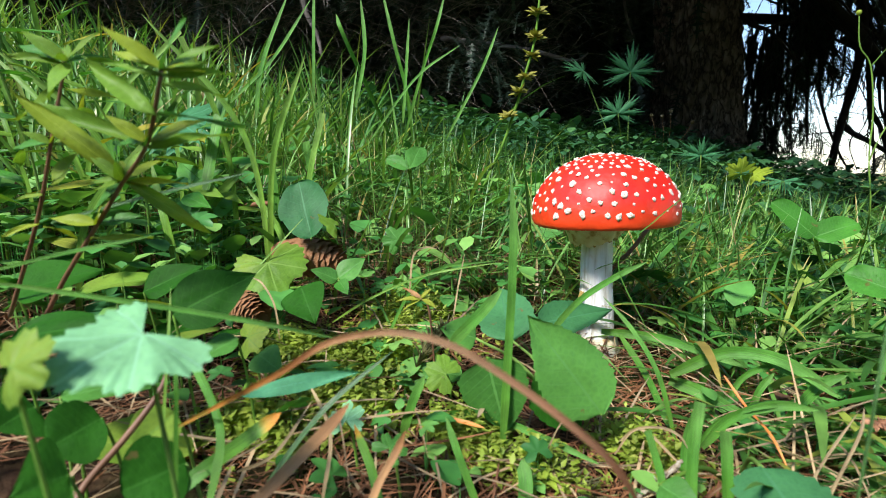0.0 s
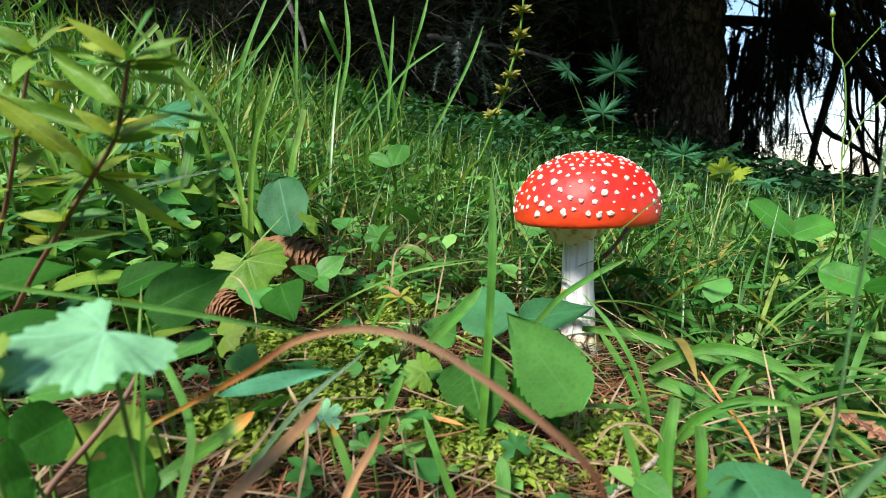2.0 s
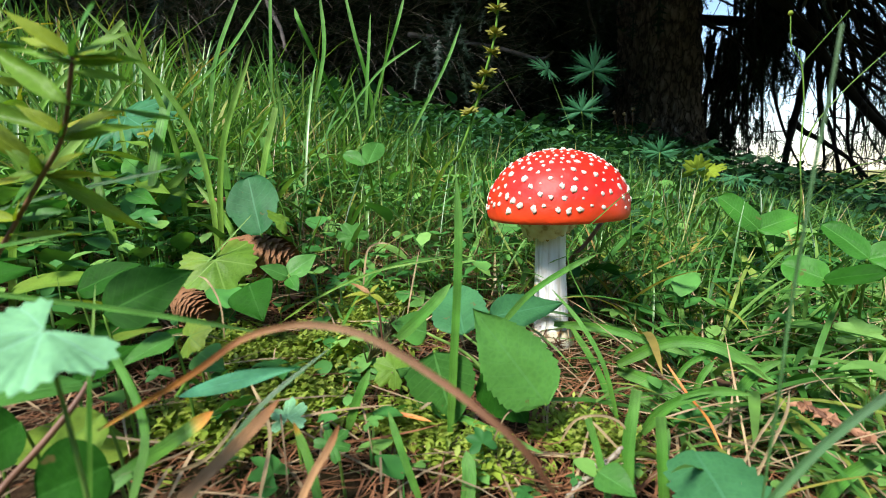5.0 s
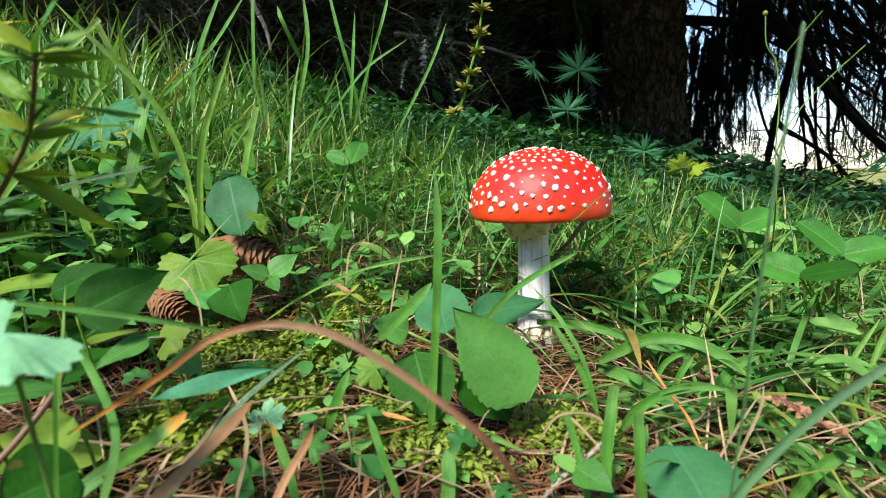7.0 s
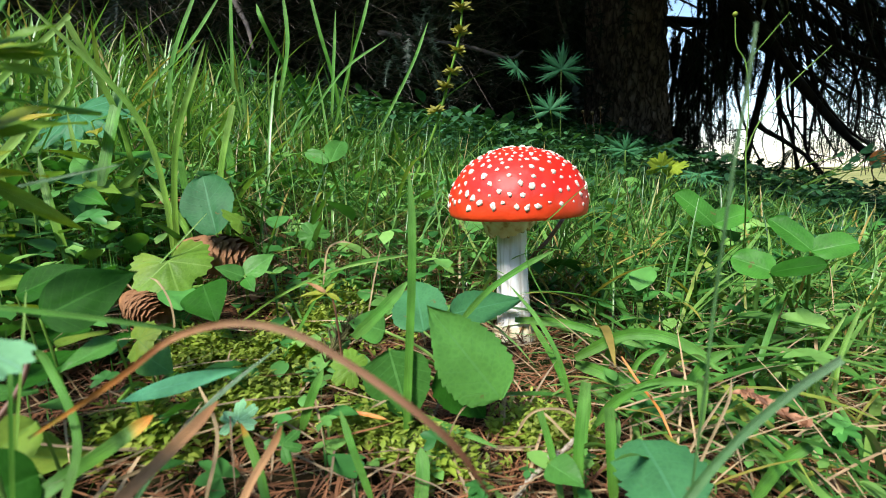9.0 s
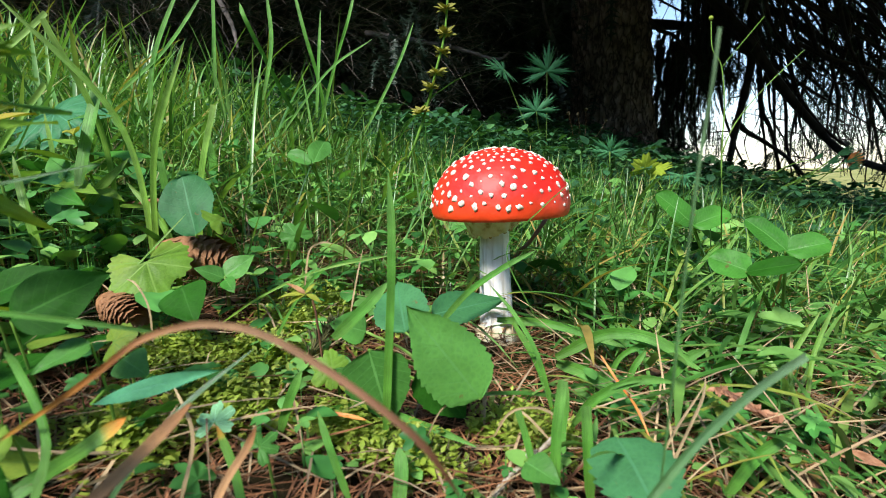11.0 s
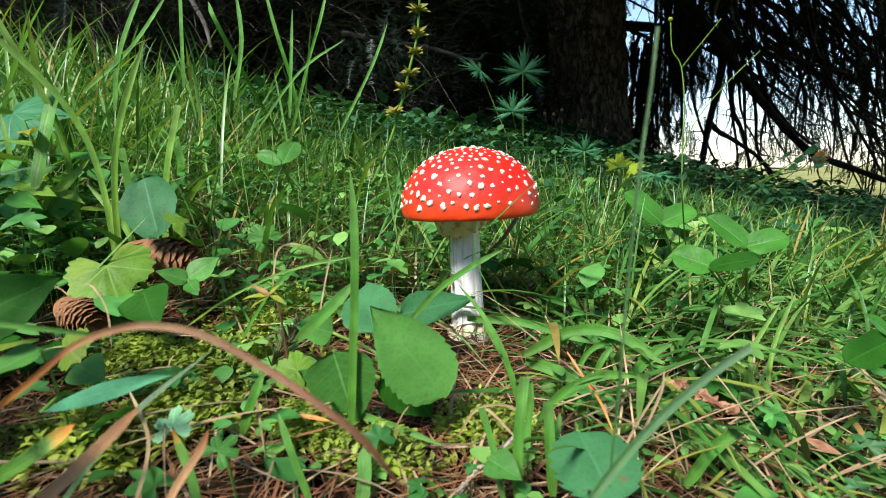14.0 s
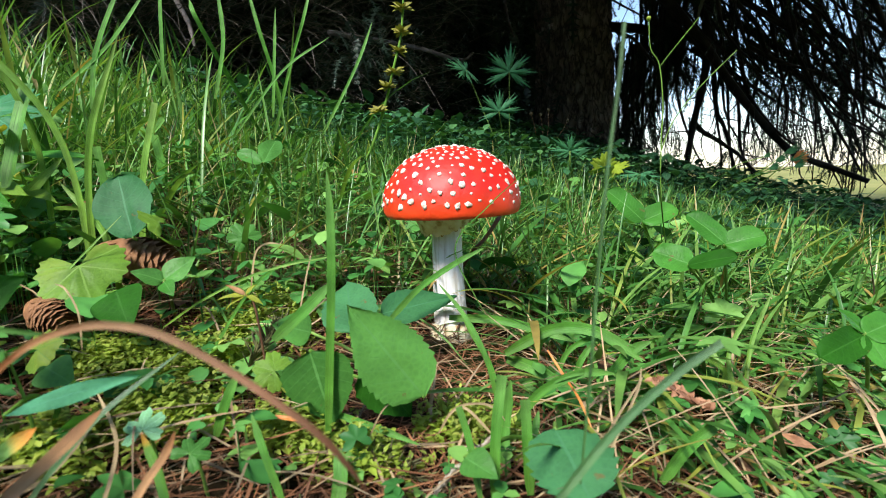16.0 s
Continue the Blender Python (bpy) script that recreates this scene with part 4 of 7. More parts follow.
def thicket_shell():
    nx, nz = 120, 46
    X, H = np.meshgrid(np.linspace(-9, 1.42, nx), np.linspace(-0.3, 7, nz), indexing="ij")
    d = np.array([[noise.noise(Vector((a * 1.3, h * 0.9, 3))) * 0.5 + noise.noise(Vector((a * 5, h * 4, 1))) * 0.16 for a, h in zip(r, q)] for r, q in zip(X, H)])
    Y = 4.1 + 0.35 * np.abs(X + 1) * 0.2 + d - 0.15 * H
    front = np.stack([X, Y, H], -1)
    back = np.stack([X, Y + 1.2, H], -1)
    v = np.concatenate([front.reshape(-1, 3), back.reshape(-1, 3)])
    i = np.arange(nx * nz).reshape(nx, nz)
    q = np.stack([i[:-1, :-1], i[1:, :-1], i[1:, 1:], i[:-1, 1:]], -1).reshape(-1, 4)
    return v, np.concatenate([q, q[:, ::-1] + nx * nz])


v, f = thicket_shell()
tagged(new("spruce_thicket", mesh_from("spruce_thicket", v, f, M_SPRUCE)), "dense dark spruce thicket behind the bank", "thicket", kind="stuff")
n = 9000
p = np.stack([th.uniform(-6, 0.9, n), th.uniform(2.6, 4.2, n), th.uniform(0.3, 4.5, n)], -1)
keep = p[:, 2] > ground_z(p[:, 0], p[:, 1]) + 0.35
p = p[keep]
v, f = scatter(*MIDDLE, turns(th.uniform(0, 6.28, len(p)), th.uniform(-1.3, 0.1, len(p))), p, th.uniform(0.2, 0.5, len(p)))
tagged(new("spruce_boughs", mesh_from("spruce_boughs", v, f, M_SPRUCE, False)), "dark green spruce boughs in deep shade", "boughs", kind="stuff")
# canopy overhead: out of view, added to shade the thicket and the bank
n = 29000
p = np.stack([th.uniform(-4.5, 4.0, n), th.uniform(-0.35, 5.0, n), th.uniform(0, 1, n)], -1)
p[:, 2] = np.where(p[:, 1] < 1.9, 1.15, 1.75) + p[:, 2] * 1.6 + 0.1 * np.abs(p[:, 0])
p = p[~((p[:, 0] > 1.2) & (p[:, 1] > 2.6) & (p[:, 2] < 2.2))]
p = p[p[:, 1] > 0.45 - 0.8 * np.clip((p[:, 0] - 0.3) / 0.5, 0, 1) + 1.2 * np.clip((0.3 - p[:, 0]) / 1.0, 0, 1)]
# canopy thinned here to let light through to the trunk
thin = (p[:, 0] > -0.5) & (p[:, 0] < 0.9) & (p[:, 1] > 0.9) & (p[:, 1] < 2.4) & (th.random(len(p)) < 0.6)
p = p[~thin]
v, f = scatter(*COARSE, turns(th.uniform(0, 6.28, len(p)), th.uniform(-0.7, 0.2, len(p))), p, th.uniform(0.25, 0.55, len(p)))
tagged(new("spruce_canopy", mesh_from("spruce_canopy", v, f, M_SPRUCE, False)), "unseen spruce canopy added overhead to cast shade", "canopy", kind="stuff")
# second unseen layer, added lower down to darken the undergrowth
n = 5600
p = np.stack([th.uniform(-0.1, 2.6, n), th.uniform(0.55, 1.7, n), th.uniform(1.15, 2.3, n)], -1)
v, f = scatter(*COARSE, turns(th.uniform(0, 6.28, n), th.uniform(-0.7, 0.2, n)), p, th.uniform(0.25, 0.5, n))
tagged(new("lower_canopy", mesh_from("lower_canopy", v, f, M_SPRUCE, False)), "unseen low spruce canopy added to shade the undergrowth", "canopy", kind="stuff")
# unseen ring of wood, added to block low sky light; open towards the meadow
def sky_block_ring():
    na, nz = 150, 24
    A, H = np.meshgrid(np.radians(np.linspace(112, 352, na)), np.linspace(-1.0, 3.2, nz), indexing="ij")
    d = np.array([[noise.noise(Vector((a * 6, h * 0.7, 9))) * 0.8 + noise.noise(Vector((a * 22, h * 2.5, 4))) * 0.35 for a, h in zip(r, q)] for r, q in zip(A, H)])
    top = np.array([noise.noise(Vector((a * 9, 0, 2))) for a in A[:, 0]])[:, None]
    rad = 7.5 + d + 0.12 * H
    Z = H * (1 + 0.3 * top)
    front = np.stack([rad * np.sin(A), rad * np.cos(A), Z], -1)
    back = np.stack([(rad + 1.5) * np.sin(A), (rad + 1.5) * np.cos(A), Z], -1)
    v = np.concatenate([front.reshape(-1, 3), back.reshape(-1, 3)])
    i = np.arange(na * nz).reshape(na, nz)
    q = np.stack([i[:-1, :-1], i[1:, :-1], i[1:, 1:], i[:-1, 1:]], -1).reshape(-1, 4)
    return v, np.concatenate([q, q[:, ::-1] + na * nz])


v, f = sky_block_ring()
tagged(new("spruce_wood", mesh_from("spruce_wood", v, f, M_SPRUCE)), "unseen spruce wood added round the clearing to block low sky light", "wood", kind="stuff")
# fine dead twigs that hang in tangles
n = 2700
x0, y0 = th.uniform(-2.4, 0.1, n), th.uniform(1.3, 2.2, n)
z0 = ground_z(x0, y0) + th.uniform(0.03, 0.9, n)
az = np.where(th.random(n) < 0.7, th.normal(-0.2, 0.5, n), th.uniform(0, 6.28, n))
v, f = blade_arrays(x0, y0, z0, th.uniform(0.12, 0.36, n), th.uniform(0.0016, 0.0038, n), th.uniform(0.7, 2.1, n), az, th.uniform(-0.4, 1.4, n), 6, 0.9)
tagged(new("dead_twigs", mesh_from("dead_twigs", v, f, M_LITTWIG)), "tangle of fine grey dead spruce twigs", "twigs", kind="stuff")
M_BLUESPRAY = leaf_mat("blue_green_needles", [(0, (0.012, 0.03, 0.02)), (1, (0.028, 0.06, 0.04))], 0.5, 0.1)
n = 24
p = np.array([(-0.2111, 1.5043, 0.5885)]) + th.normal(0, 1, (n, 3)) * np.array([0.08, 0.06, 0.07])
v, f = scatter(SPRAY_V, SPRAY_F, turns(th.uniform(2.6, 5.6, n), th.uniform(-1.2, 0.1, n)), p, th.uniform(0.1, 0.22, n))
tagged(new("spruce_sprig", mesh_from("spruce_sprig", v, f, M_BLUESPRAY, False)), "blue-green spruce sprays among dead twigs", "sprig", kind="stuff")
n = 4600
x0, y0 = th.uniform(0.95, 3.2, n), th.uniform(0.95, 3.2, n)
v, f = blade_arrays(x0, y0, ground_z(x0, y0), th.uniform(0.08, 0.26, n), th.uniform(0.002, 0.006, n), th.uniform(0.8, 1.7, n), th.uniform(0, 6.28, n), th.uniform(-0.4, 1.2, n), 6, 0.9)
tagged(new("dead_scrub", mesh_from("dead_scrub", v, f, M_DIMTWIG)), "tangle of dead brown scrub at the wood's edge", "scrub", kind="stuff")
for pts, r0 in (
    ([(0.2105, 1.7922, 0.5979), (0.1528, 1.7828, 0.5676), (-0.0054, 1.8838, 0.6385), (-0.2301, 1.9791, 0.7054), (-0.4228, 2.0751, 0.7619)], 0.013),
    ([(0.4252, 2.0309, 0.7149), (0.4009, 2.0413, 0.7903), (0.4014, 2.1691, 0.9511)], 0.008),
    ([(-0.7517, 1.4057, 0.5497), (-0.8133, 1.5199, 0.6564), (-0.8988, 1.6339, 0.7728), (-0.9195, 1.6464, 0.8594)], 0.014),
):
    ob = new("dead_branch", None)
    tagged(ob, "bare grey dead spruce branch in the shade", "branch")
    line = smooth_line(pts, 14)
    part("wood", tube_bm(line, [r0 * (0.35 + 0.65 * i / 14) * (1 + 0.15 * math.sin(i * 2.7)) for i in range(15)], 7), M_LITTWIG, ob)


# ---------- ground cover ----------
def free_spot(x, y, margin=0.02):
    """Away from the camera's way and the agaric's foot."""
    return (np.hypot(x, y + 0.003) > margin) & ~((y < -0.2) & (np.abs(x + 0.03) < 0.2)) & ((margin < 0.021) | ~((x > -0.015) & (x < 0.05) & (y > -0.085) & (y < 0.0))) & ((margin < 0.021) | ~((x > -0.09) & (x < 0.035) & (y > -0.16) & (y < -0.03)))


def cover(name, n, xr, yr, length, width, material, label, lean=(0.05, 0.7), curl=(0.1, 1.2), seg=5, dens=None, tall=None, margin=0.02, blunt=0.0, lift=-0.004, r=None):
    r = r or rng
    x, y = r.uniform(*xr, n), r.uniform(*yr, n)
    ok = free_spot(x, y, margin)
    if dens is not None:
        ok &= r.random(n) < dens(x, y)
    x, y = x[ok], y[ok]
    m = len(x)
    L = r.uniform(*length, m) * (tall(x, y) if tall else 1)
    v, f = blade_arrays(x, y, ground_z(x, y) + lift, L, r.uniform(*width, m) * np.clip(L / np.mean(length), 0.6, 1.5), r.uniform(*lean, m), r.uniform(0, 2 * np.pi, m), r.uniform(*curl, m), seg, blunt=blunt)
    return tagged(new(name, mesh_from(name, v, f, material)), label, "grass", kind="stuff")


def patchy(scale, lo, hi, seed=0.0):
    def d(x, y):
        q = np.array([noise.noise(Vector((a * scale, b * scale, seed))) for a, b in zip(x, y)])
        return np.clip((q - lo) / (hi - lo), 0, 1)
    return d


def bank_height(x, y):
    left = 1 / (1 + np.exp(-(-x - 0.14 + 0.2 * (y - 0.2)) / 0.06))
    front = np.clip((y + 0.22) / 0.25, 0.35, 1)
    return (0.85 + 0.55 * left * np.clip((y + 0.05) / 0.35, 0.0, 1)) * front


cover("brown_needles", 42000, (-0.45, 0.6), (-0.22, 0.3), (0.012, 0.022), (0.0006, 0.0011), M_NEEDLE, "brown fallen spruce needles", (1.15, 1.75), (-0.25, 0.25), 2, lift=0.003)
cover("dry_straw", 5200, (-0.55, 0.8), (-0.22, 0.5), (0.02, 0.08), (0.0005, 0.0014), M_STRAW, "dry straw and withered grass on the ground", (1.15, 1.65), (-0.2, 0.5), 5, lift=0.004)
cover("red_straw", 900, (-0.4, 0.5), (-0.22, 0.25), (0.02, 0.055), (0.0006, 0.0014), M_NEEDLE, "reddish withered grass on the ground", (1.2, 1.6), (-0.2, 0.5), 5, lift=0.004)
cover("short_grass", 20000, (-0.75, 0.85), (-0.2, 0.9), (0.02, 0.065), (0.0007, 0.0018), M_GRASS, "short green grass among needle litter", (0.3, 1.5), (-0.4, 1.6), tall=bank_height, dens=lambda x, y: np.where((y < -0.03) & (x < 0.05), 0.3, np.where(x > 0.12, 0.45, 0.85)), margin=0.022)
cover("broad_grass", 2600, (-0.5, 0.75), (-0.17, 0.6), (0.05, 0.13), (0.0022, 0.0048), M_BROAD, "broad green grass blades bending over", (0.4, 1.3), (0.5, 1.7), 8, tall=lambda x, y: np.clip((y + 0.25) / 0.3, 0.5, 1.1), dens=lambda x, y: np.where((x < 0.03) & (y < 0), 0.12, 0.8), margin=0.035)
cover("bank_grass", 15000, (-2.2, 1.9), (0.4, 2.6), (0.05, 0.13), (0.0013, 0.0032), M_GRASS, "fine green grass on the bank", (0.35, 1.5), (-0.3, 1.7), dens=lambda x, y: np.where(x < 0.25, 0.95, 0.22) * np.clip((2.7 - y) / 1.4, 0.1, 1))
cover("crest_grass", 320, (-0.9, -0.38), (0.1, 0.6), (0.08, 0.19), (0.002, 0.0042), M_GRASS, "long green grass on the crest of the bank", (0.1, 1.0), (0.2, 1.5), 8)
cover("tall_grass", 260, (-1.1, -0.1), (0.05, 0.9), (0.1, 0.26), (0.0016, 0.0036), M_BROAD, "tall upright grass blades on the bank", (0.0, 0.7), (0.1, 1.3), 8, dens=lambda x, y: np.clip((-x - 0.05) / 0.25, 0.05, 1))

cover("arching_grass", 1500, (0.01, 0.5), (-0.17, 0.25), (0.06, 0.15), (0.0022, 0.005), M_BROAD, "arching broad grass blades on the litter", (0.6, 1.35), (0.5, 1.6), 9, margin=0.04, tall=lambda x, y: np.clip((y + 0.3) / 0.25, 0.55, 1))
cover("thin_grass", 2600, (-0.5, 0.5), (0.0, 0.7), (0.06, 0.13), (0.0007, 0.0012), M_GRASS, "thin bright grass stems", (0.1, 1.4), (-0.2, 0.9), 6, margin=0.04)

cover("dry_stems", 600, (-0.7, 0.6), (0.0, 0.8), (0.05, 0.12), (0.0006, 0.0011), M_STRAW, "dry pale stems among the grass", (0.2, 1.4), (0.0, 0.8), 5, margin=0.04)
cover("leaning_grass", 4200, (-1.0, 0.75), (0.02, 1.0), (0.06, 0.16), (0.0012, 0.0026), M_GRASS, "long grass blades leaning across each other", (0.7, 1.5), (0.0, 0.7), 6, margin=0.045, tall=lambda x, y: np.where(x < 0, 1.0, 0.75))
cover("bank_top_grass", 1900, (-1.5, -0.34), (0.0, 0.9), (0.08, 0.2), (0.0018, 0.004), M_GRASS, "long bright grass on the upper bank", (0.0, 0.9), (0.1, 1.4), 7)
# darker broad_grass_green here stands in for shade on the slope
cover("slope_grass", 2400, (0.03, 0.9), (-0.02, 0.85), (0.04, 0.12), (0.0009, 0.0022), M_BROAD, "thin green grass on the lower slope", (0.05, 0.9), (0.0, 1.2), 6, margin=0.05)
cover("lying_straw", 420, (0.03, 0.55), (-0.18, 0.2), (0.04, 0.1), (0.0006, 0.0015), M_STRAW, "pale dry grass lying through the green", (0.9, 1.5), (0.0, 0.6), 6, margin=0.04, lift=0.006)
cover("curled_straw", 700, (-0.3, 0.5), (-0.2, 0.2), (0.03, 0.09), (0.0005, 0.001), M_STRAW, "thin curled dry grass over the litter", (0.6, 1.4), (0.4, 2.2), 8, margin=0.035)
cover("meadow_grass", 8000, (-4.0, 4.0), (-4.0, 2.6), (0.06, 0.2), (0.003, 0.008), M_GRASS, "rough grass round the bank", (0.1, 1.0), (0.1, 1.4), 4, dens=lambda x, y: 1.0 * ((np.abs(x) > 0.85) | (y < -0.6)) * ((y < 1.2) | (np.abs(x) > 2.0)), r=np.random.default_rng(77))
# small leaves close to the ground
SMALL_V, SMALL_F = leaf_shape([(0, 0.02), (0.27, 0.33), (0.68, 0.37), (1, 0.02)])


def small_leaves(name, n, xr, yr, hr, size, material, label, dens=None, r=rng, margin=0.03, tilt=(-0.5, 0.5)):
    x, y = r.uniform(*xr, n), r.uniform(*yr, n)
    ok = free_spot(x, y, margin)
    if dens is not None:
        ok &= r.random(n) < dens(x, y)
    x, y = x[ok], y[ok]
    p = np.stack([x, y, ground_z(x, y) + r.uniform(*hr, len(x))], -1)
    # three leaflets each
    a = r.uniform(0, 6.28, len(x))
    t = r.uniform(*tilt, len(x))
    s = r.uniform(*size, len(x))
    vs, fs, off = [], [], 0
    for k in range(3):
        v, f = scatter(SMALL_V, SMALL_F, turns(a + k * 2.1, t), p, s * (0.9 + 0.15 * k))
        vs.append(v)
        fs.append(f + off)
        off += len(v)
    st, sf = blade_arrays(x, y, ground_z(x, y) - 0.003, p[:, 2] - ground_z(x, y) + 0.003, np.full(len(x), 0.0009), np.zeros(len(x)), a, np.zeros(len(x)), 2, 0.9)
    vs.append(st)
    fs.append(sf + off)
    return tagged(new(name, mesh_from(name, np.concatenate(vs), np.concatenate(fs), material)), label, "weeds", kind="stuff")


small_leaves("low_weeds", 9000, (-0.8, 0.9), (-0.1, 0.95), (0.008, 0.05), (0.006, 0.013), M_WEED, "low three-leaved weeds between the grass", lambda x, y: patchy(6, -0.25, 0.25, 2.0)(x, y) * np.clip((y + 0.1) / 0.15 + 0.1, 0.12, 1) * np.where(x > 0.02, 0.4, 1.0))
small_leaves("litter_weeds", 260, (-0.3, 0.35), (-0.2, 0.0), (0.004, 0.018), (0.004, 0.009), M_WEED, "tiny leaves sprouting from the litter", patchy(8, -0.2, 0.25, 6.0))
small_leaves("shade_weeds", 7000, (-0.7, 1.15), (0.7, 2.7), (0.02, 0.13), (0.009, 0.022), M_SHADEDWEED, "leafy weeds in the shade of the tree", patchy(2.5, -0.3, 0.2, 5.0))
small_leaves("edge_weeds", 1800, (1.35, 2.9), (2.2, 3.2), (0.03, 0.2), (0.012, 0.03), M_SHADEDWEED, "leafy weeds at the edge of the meadow", r=np.random.default_rng(41))
LOBE_V = [(0, 0, 0)]
LOBE_F = []
for i in range(21):
    a = radians(-140 + 280 * i / 20)
    rr = (0.62, 0.86, 1.0, 0.84)[i % 4] * (1 - 0.12 * abs(a) / 2.4)
    LOBE_V.append((math.sin(a) * rr, math.cos(a) * rr, 0.1 * math.cos(i * 1.57) - 0.12 * rr))
    if i:
        LOBE_F.append((0, i + 1, i))
LOBE_V = np.array(LOBE_V)
OVAL_V, OVAL_F = leaf_shape([(0, 0.03), (0.12, 0.2), (0.3, 0.33), (0.5, 0.37), (0.7, 0.3), (0.88, 0.15), (1, 0.01)], 0.2, 0.25)


def single_leaves(name, n, xr, yr, hr, size, shape, material, label, dens=None, r=rng, tilt=(-0.3, 0.9), margin=0.04):
    """Leaves on stalks, each facing upward and a little aside."""
    x, y = r.uniform(*xr, n), r.uniform(*yr, n)
    ok = free_spot(x, y, margin)
    if dens is not None:
        ok &= r.random(n) < dens(x, y)
    x, y = x[ok], y[ok]
    m = len(x)
    h = r.uniform(*hr, m)
    a = r.uniform(0, 6.28, m)
    p = np.stack([x, y, ground_z(x, y) + h], -1)
    v, f = scatter(*shape, turns(a, r.uniform(*tilt, m)), p, r.uniform(*size, m))
    st, sf = blade_arrays(x, y, ground_z(x, y) - 0.003, h + 0.003, np.full(m, 0.0012), np.zeros(m), a, np.zeros(m), 2, 0.9)
    f = f if f.shape[1] == 4 else np.concatenate([f, f[:, 2:]], 1)
    faces = [tuple(dict.fromkeys(q)) for q in f.tolist()] + (sf + len(v)).tolist()
    return tagged(new(name, mesh_from(name, np.concatenate([v, st]), faces, material)), label, "weeds", kind="stuff")


single_leaves("lobed_weeds", 900, (-0.7, 0.8), (-0.12, 0.9), (0.01, 0.06), (0.008, 0.018), (LOBE_V, LOBE_F), M_WEED, "small lobed leaves between the grass", lambda x, y: patchy(5, -0.3, 0.3, 3.0)(x, y) * np.where(y < 0, 0.4, 1))
single_leaves("oval_weeds", 1100, (-0.7, 0.8), (-0.12, 0.9), (0.01, 0.05), (0.015, 0.032), (OVAL_V, OVAL_F), M_WEED, "small oval leaves between the grass", lambda x, y: patchy(5, -0.3, 0.3, 8.0)(x, y) * np.where(y < 0, 0.3, 1))
single_leaves("lobed_shade_weeds", 1400, (-0.7, 1.15), (0.8, 2.7), (0.05, 0.15), (0.014, 0.03), (LOBE_V, LOBE_F), M_SHADEDWEED, "lobed leaves in the shade of the tree", patchy(2, -0.3, 0.3, 4.0))
single_leaves("litter_lobed_leaves", 280, (-0.3, 0.4), (-0.19, 0.03), (0.006, 0.024), (0.005, 0.012), (LOBE_V, LOBE_F), M_WEED, "small lobed leaves sprouting from the litter", r=np.random.default_rng(31), tilt=(-0.1, 0.9))
single_leaves("litter_oval_leaves", 240, (-0.3, 0.4), (-0.19, 0.03), (0.004, 0.02), (0.007, 0.016), (OVAL_V, OVAL_F), M_WEED, "small oval leaves sprouting from the litter", r=np.random.default_rng(32), tilt=(-0.2, 0.8))
wd = np.random.default_rng(63)
single_leaves("shade_leaves", 3000, (-0.5, 1.3), (0.62, 1.9), (0.01, 0.13), (0.014, 0.032), (OVAL_V, OVAL_F), M_SHADEDWEED, "dense oval leaves of weeds under the tree", lambda x, y: patchy(3, -0.35, 0.05, 1.0)(x, y), r=wd, tilt=(-0.2, 1.0))
single_leaves("tall_weeds", 700, (-0.45, 0.08), (0.72, 1.2), (0.05, 0.14), (0.016, 0.036), (OVAL_V, OVAL_F), M_SHADEDWEED, "tall leafy weeds below the thicket", lambda x, y: patchy(4, -0.3, 0.1, 21.0)(x, y), r=wd, tilt=(0.0, 1.2))
small_leaves("shade_trefoils", 2200, (-0.45, 1.2), (0.5, 1.8), (0.02, 0.12), (0.01, 0.019), M_SHADEDWEED, "three-leaved weeds under the tree", patchy(3, -0.3, 0.1, 9.0), r=wd)
# slope leaves take the darkened weed green in place of shade
single_leaves("slope_leaves", 1500, (0.1, 0.9), (0.1, 0.8), (0.01, 0.06), (0.014, 0.034), (OVAL_V, OVAL_F), M_SHADEDWEED, "broad weed leaves on the lower slope", lambda x, y: patchy(6, -0.2, 0.2, 12.0)(x, y), r=wd)
single_leaves("slope_lobed_leaves", 600, (-0.5, 0.8), (0.1, 0.9), (0.015, 0.07), (0.012, 0.026), (LOBE_V, LOBE_F), M_WEED, "lobed weed leaves between grass", lambda x, y: patchy(6, -0.1, 0.3, 15.0)(x, y), r=wd)
small_leaves("bank_trefoils", 380, (-0.45, -0.235), (-0.14, 0.1), (0.012, 0.05), (0.006, 0.012), M_WEED, "three-leaved weeds under the tall plants", r=wd, tilt=(-0.1, 0.9))
single_leaves("bank_oval_leaves", 200, (-0.45, -0.235), (-0.13, 0.12), (0.01, 0.06), (0.012, 0.026), (OVAL_V, OVAL_F), M_WEED, "oval leaves under the tall plants", r=wd, tilt=(0.0, 1.1))
single_leaves("withered_leaves", 150, (-0.45, 0.3), (-0.16, 0.15), (0.003, 0.012), (0.008, 0.02), (OVAL_V, OVAL_F), M_FLAKE, "withered brown leaves on the litter", r=wd, tilt=(-0.4, 0.5))
# moss
MOSS_V, MOSS_F = leaf_shape([(0, 0.1), (0.4, 0.3), (1, 0.02)], 0.3, 0.4)
mx, my, mz = [], [], []
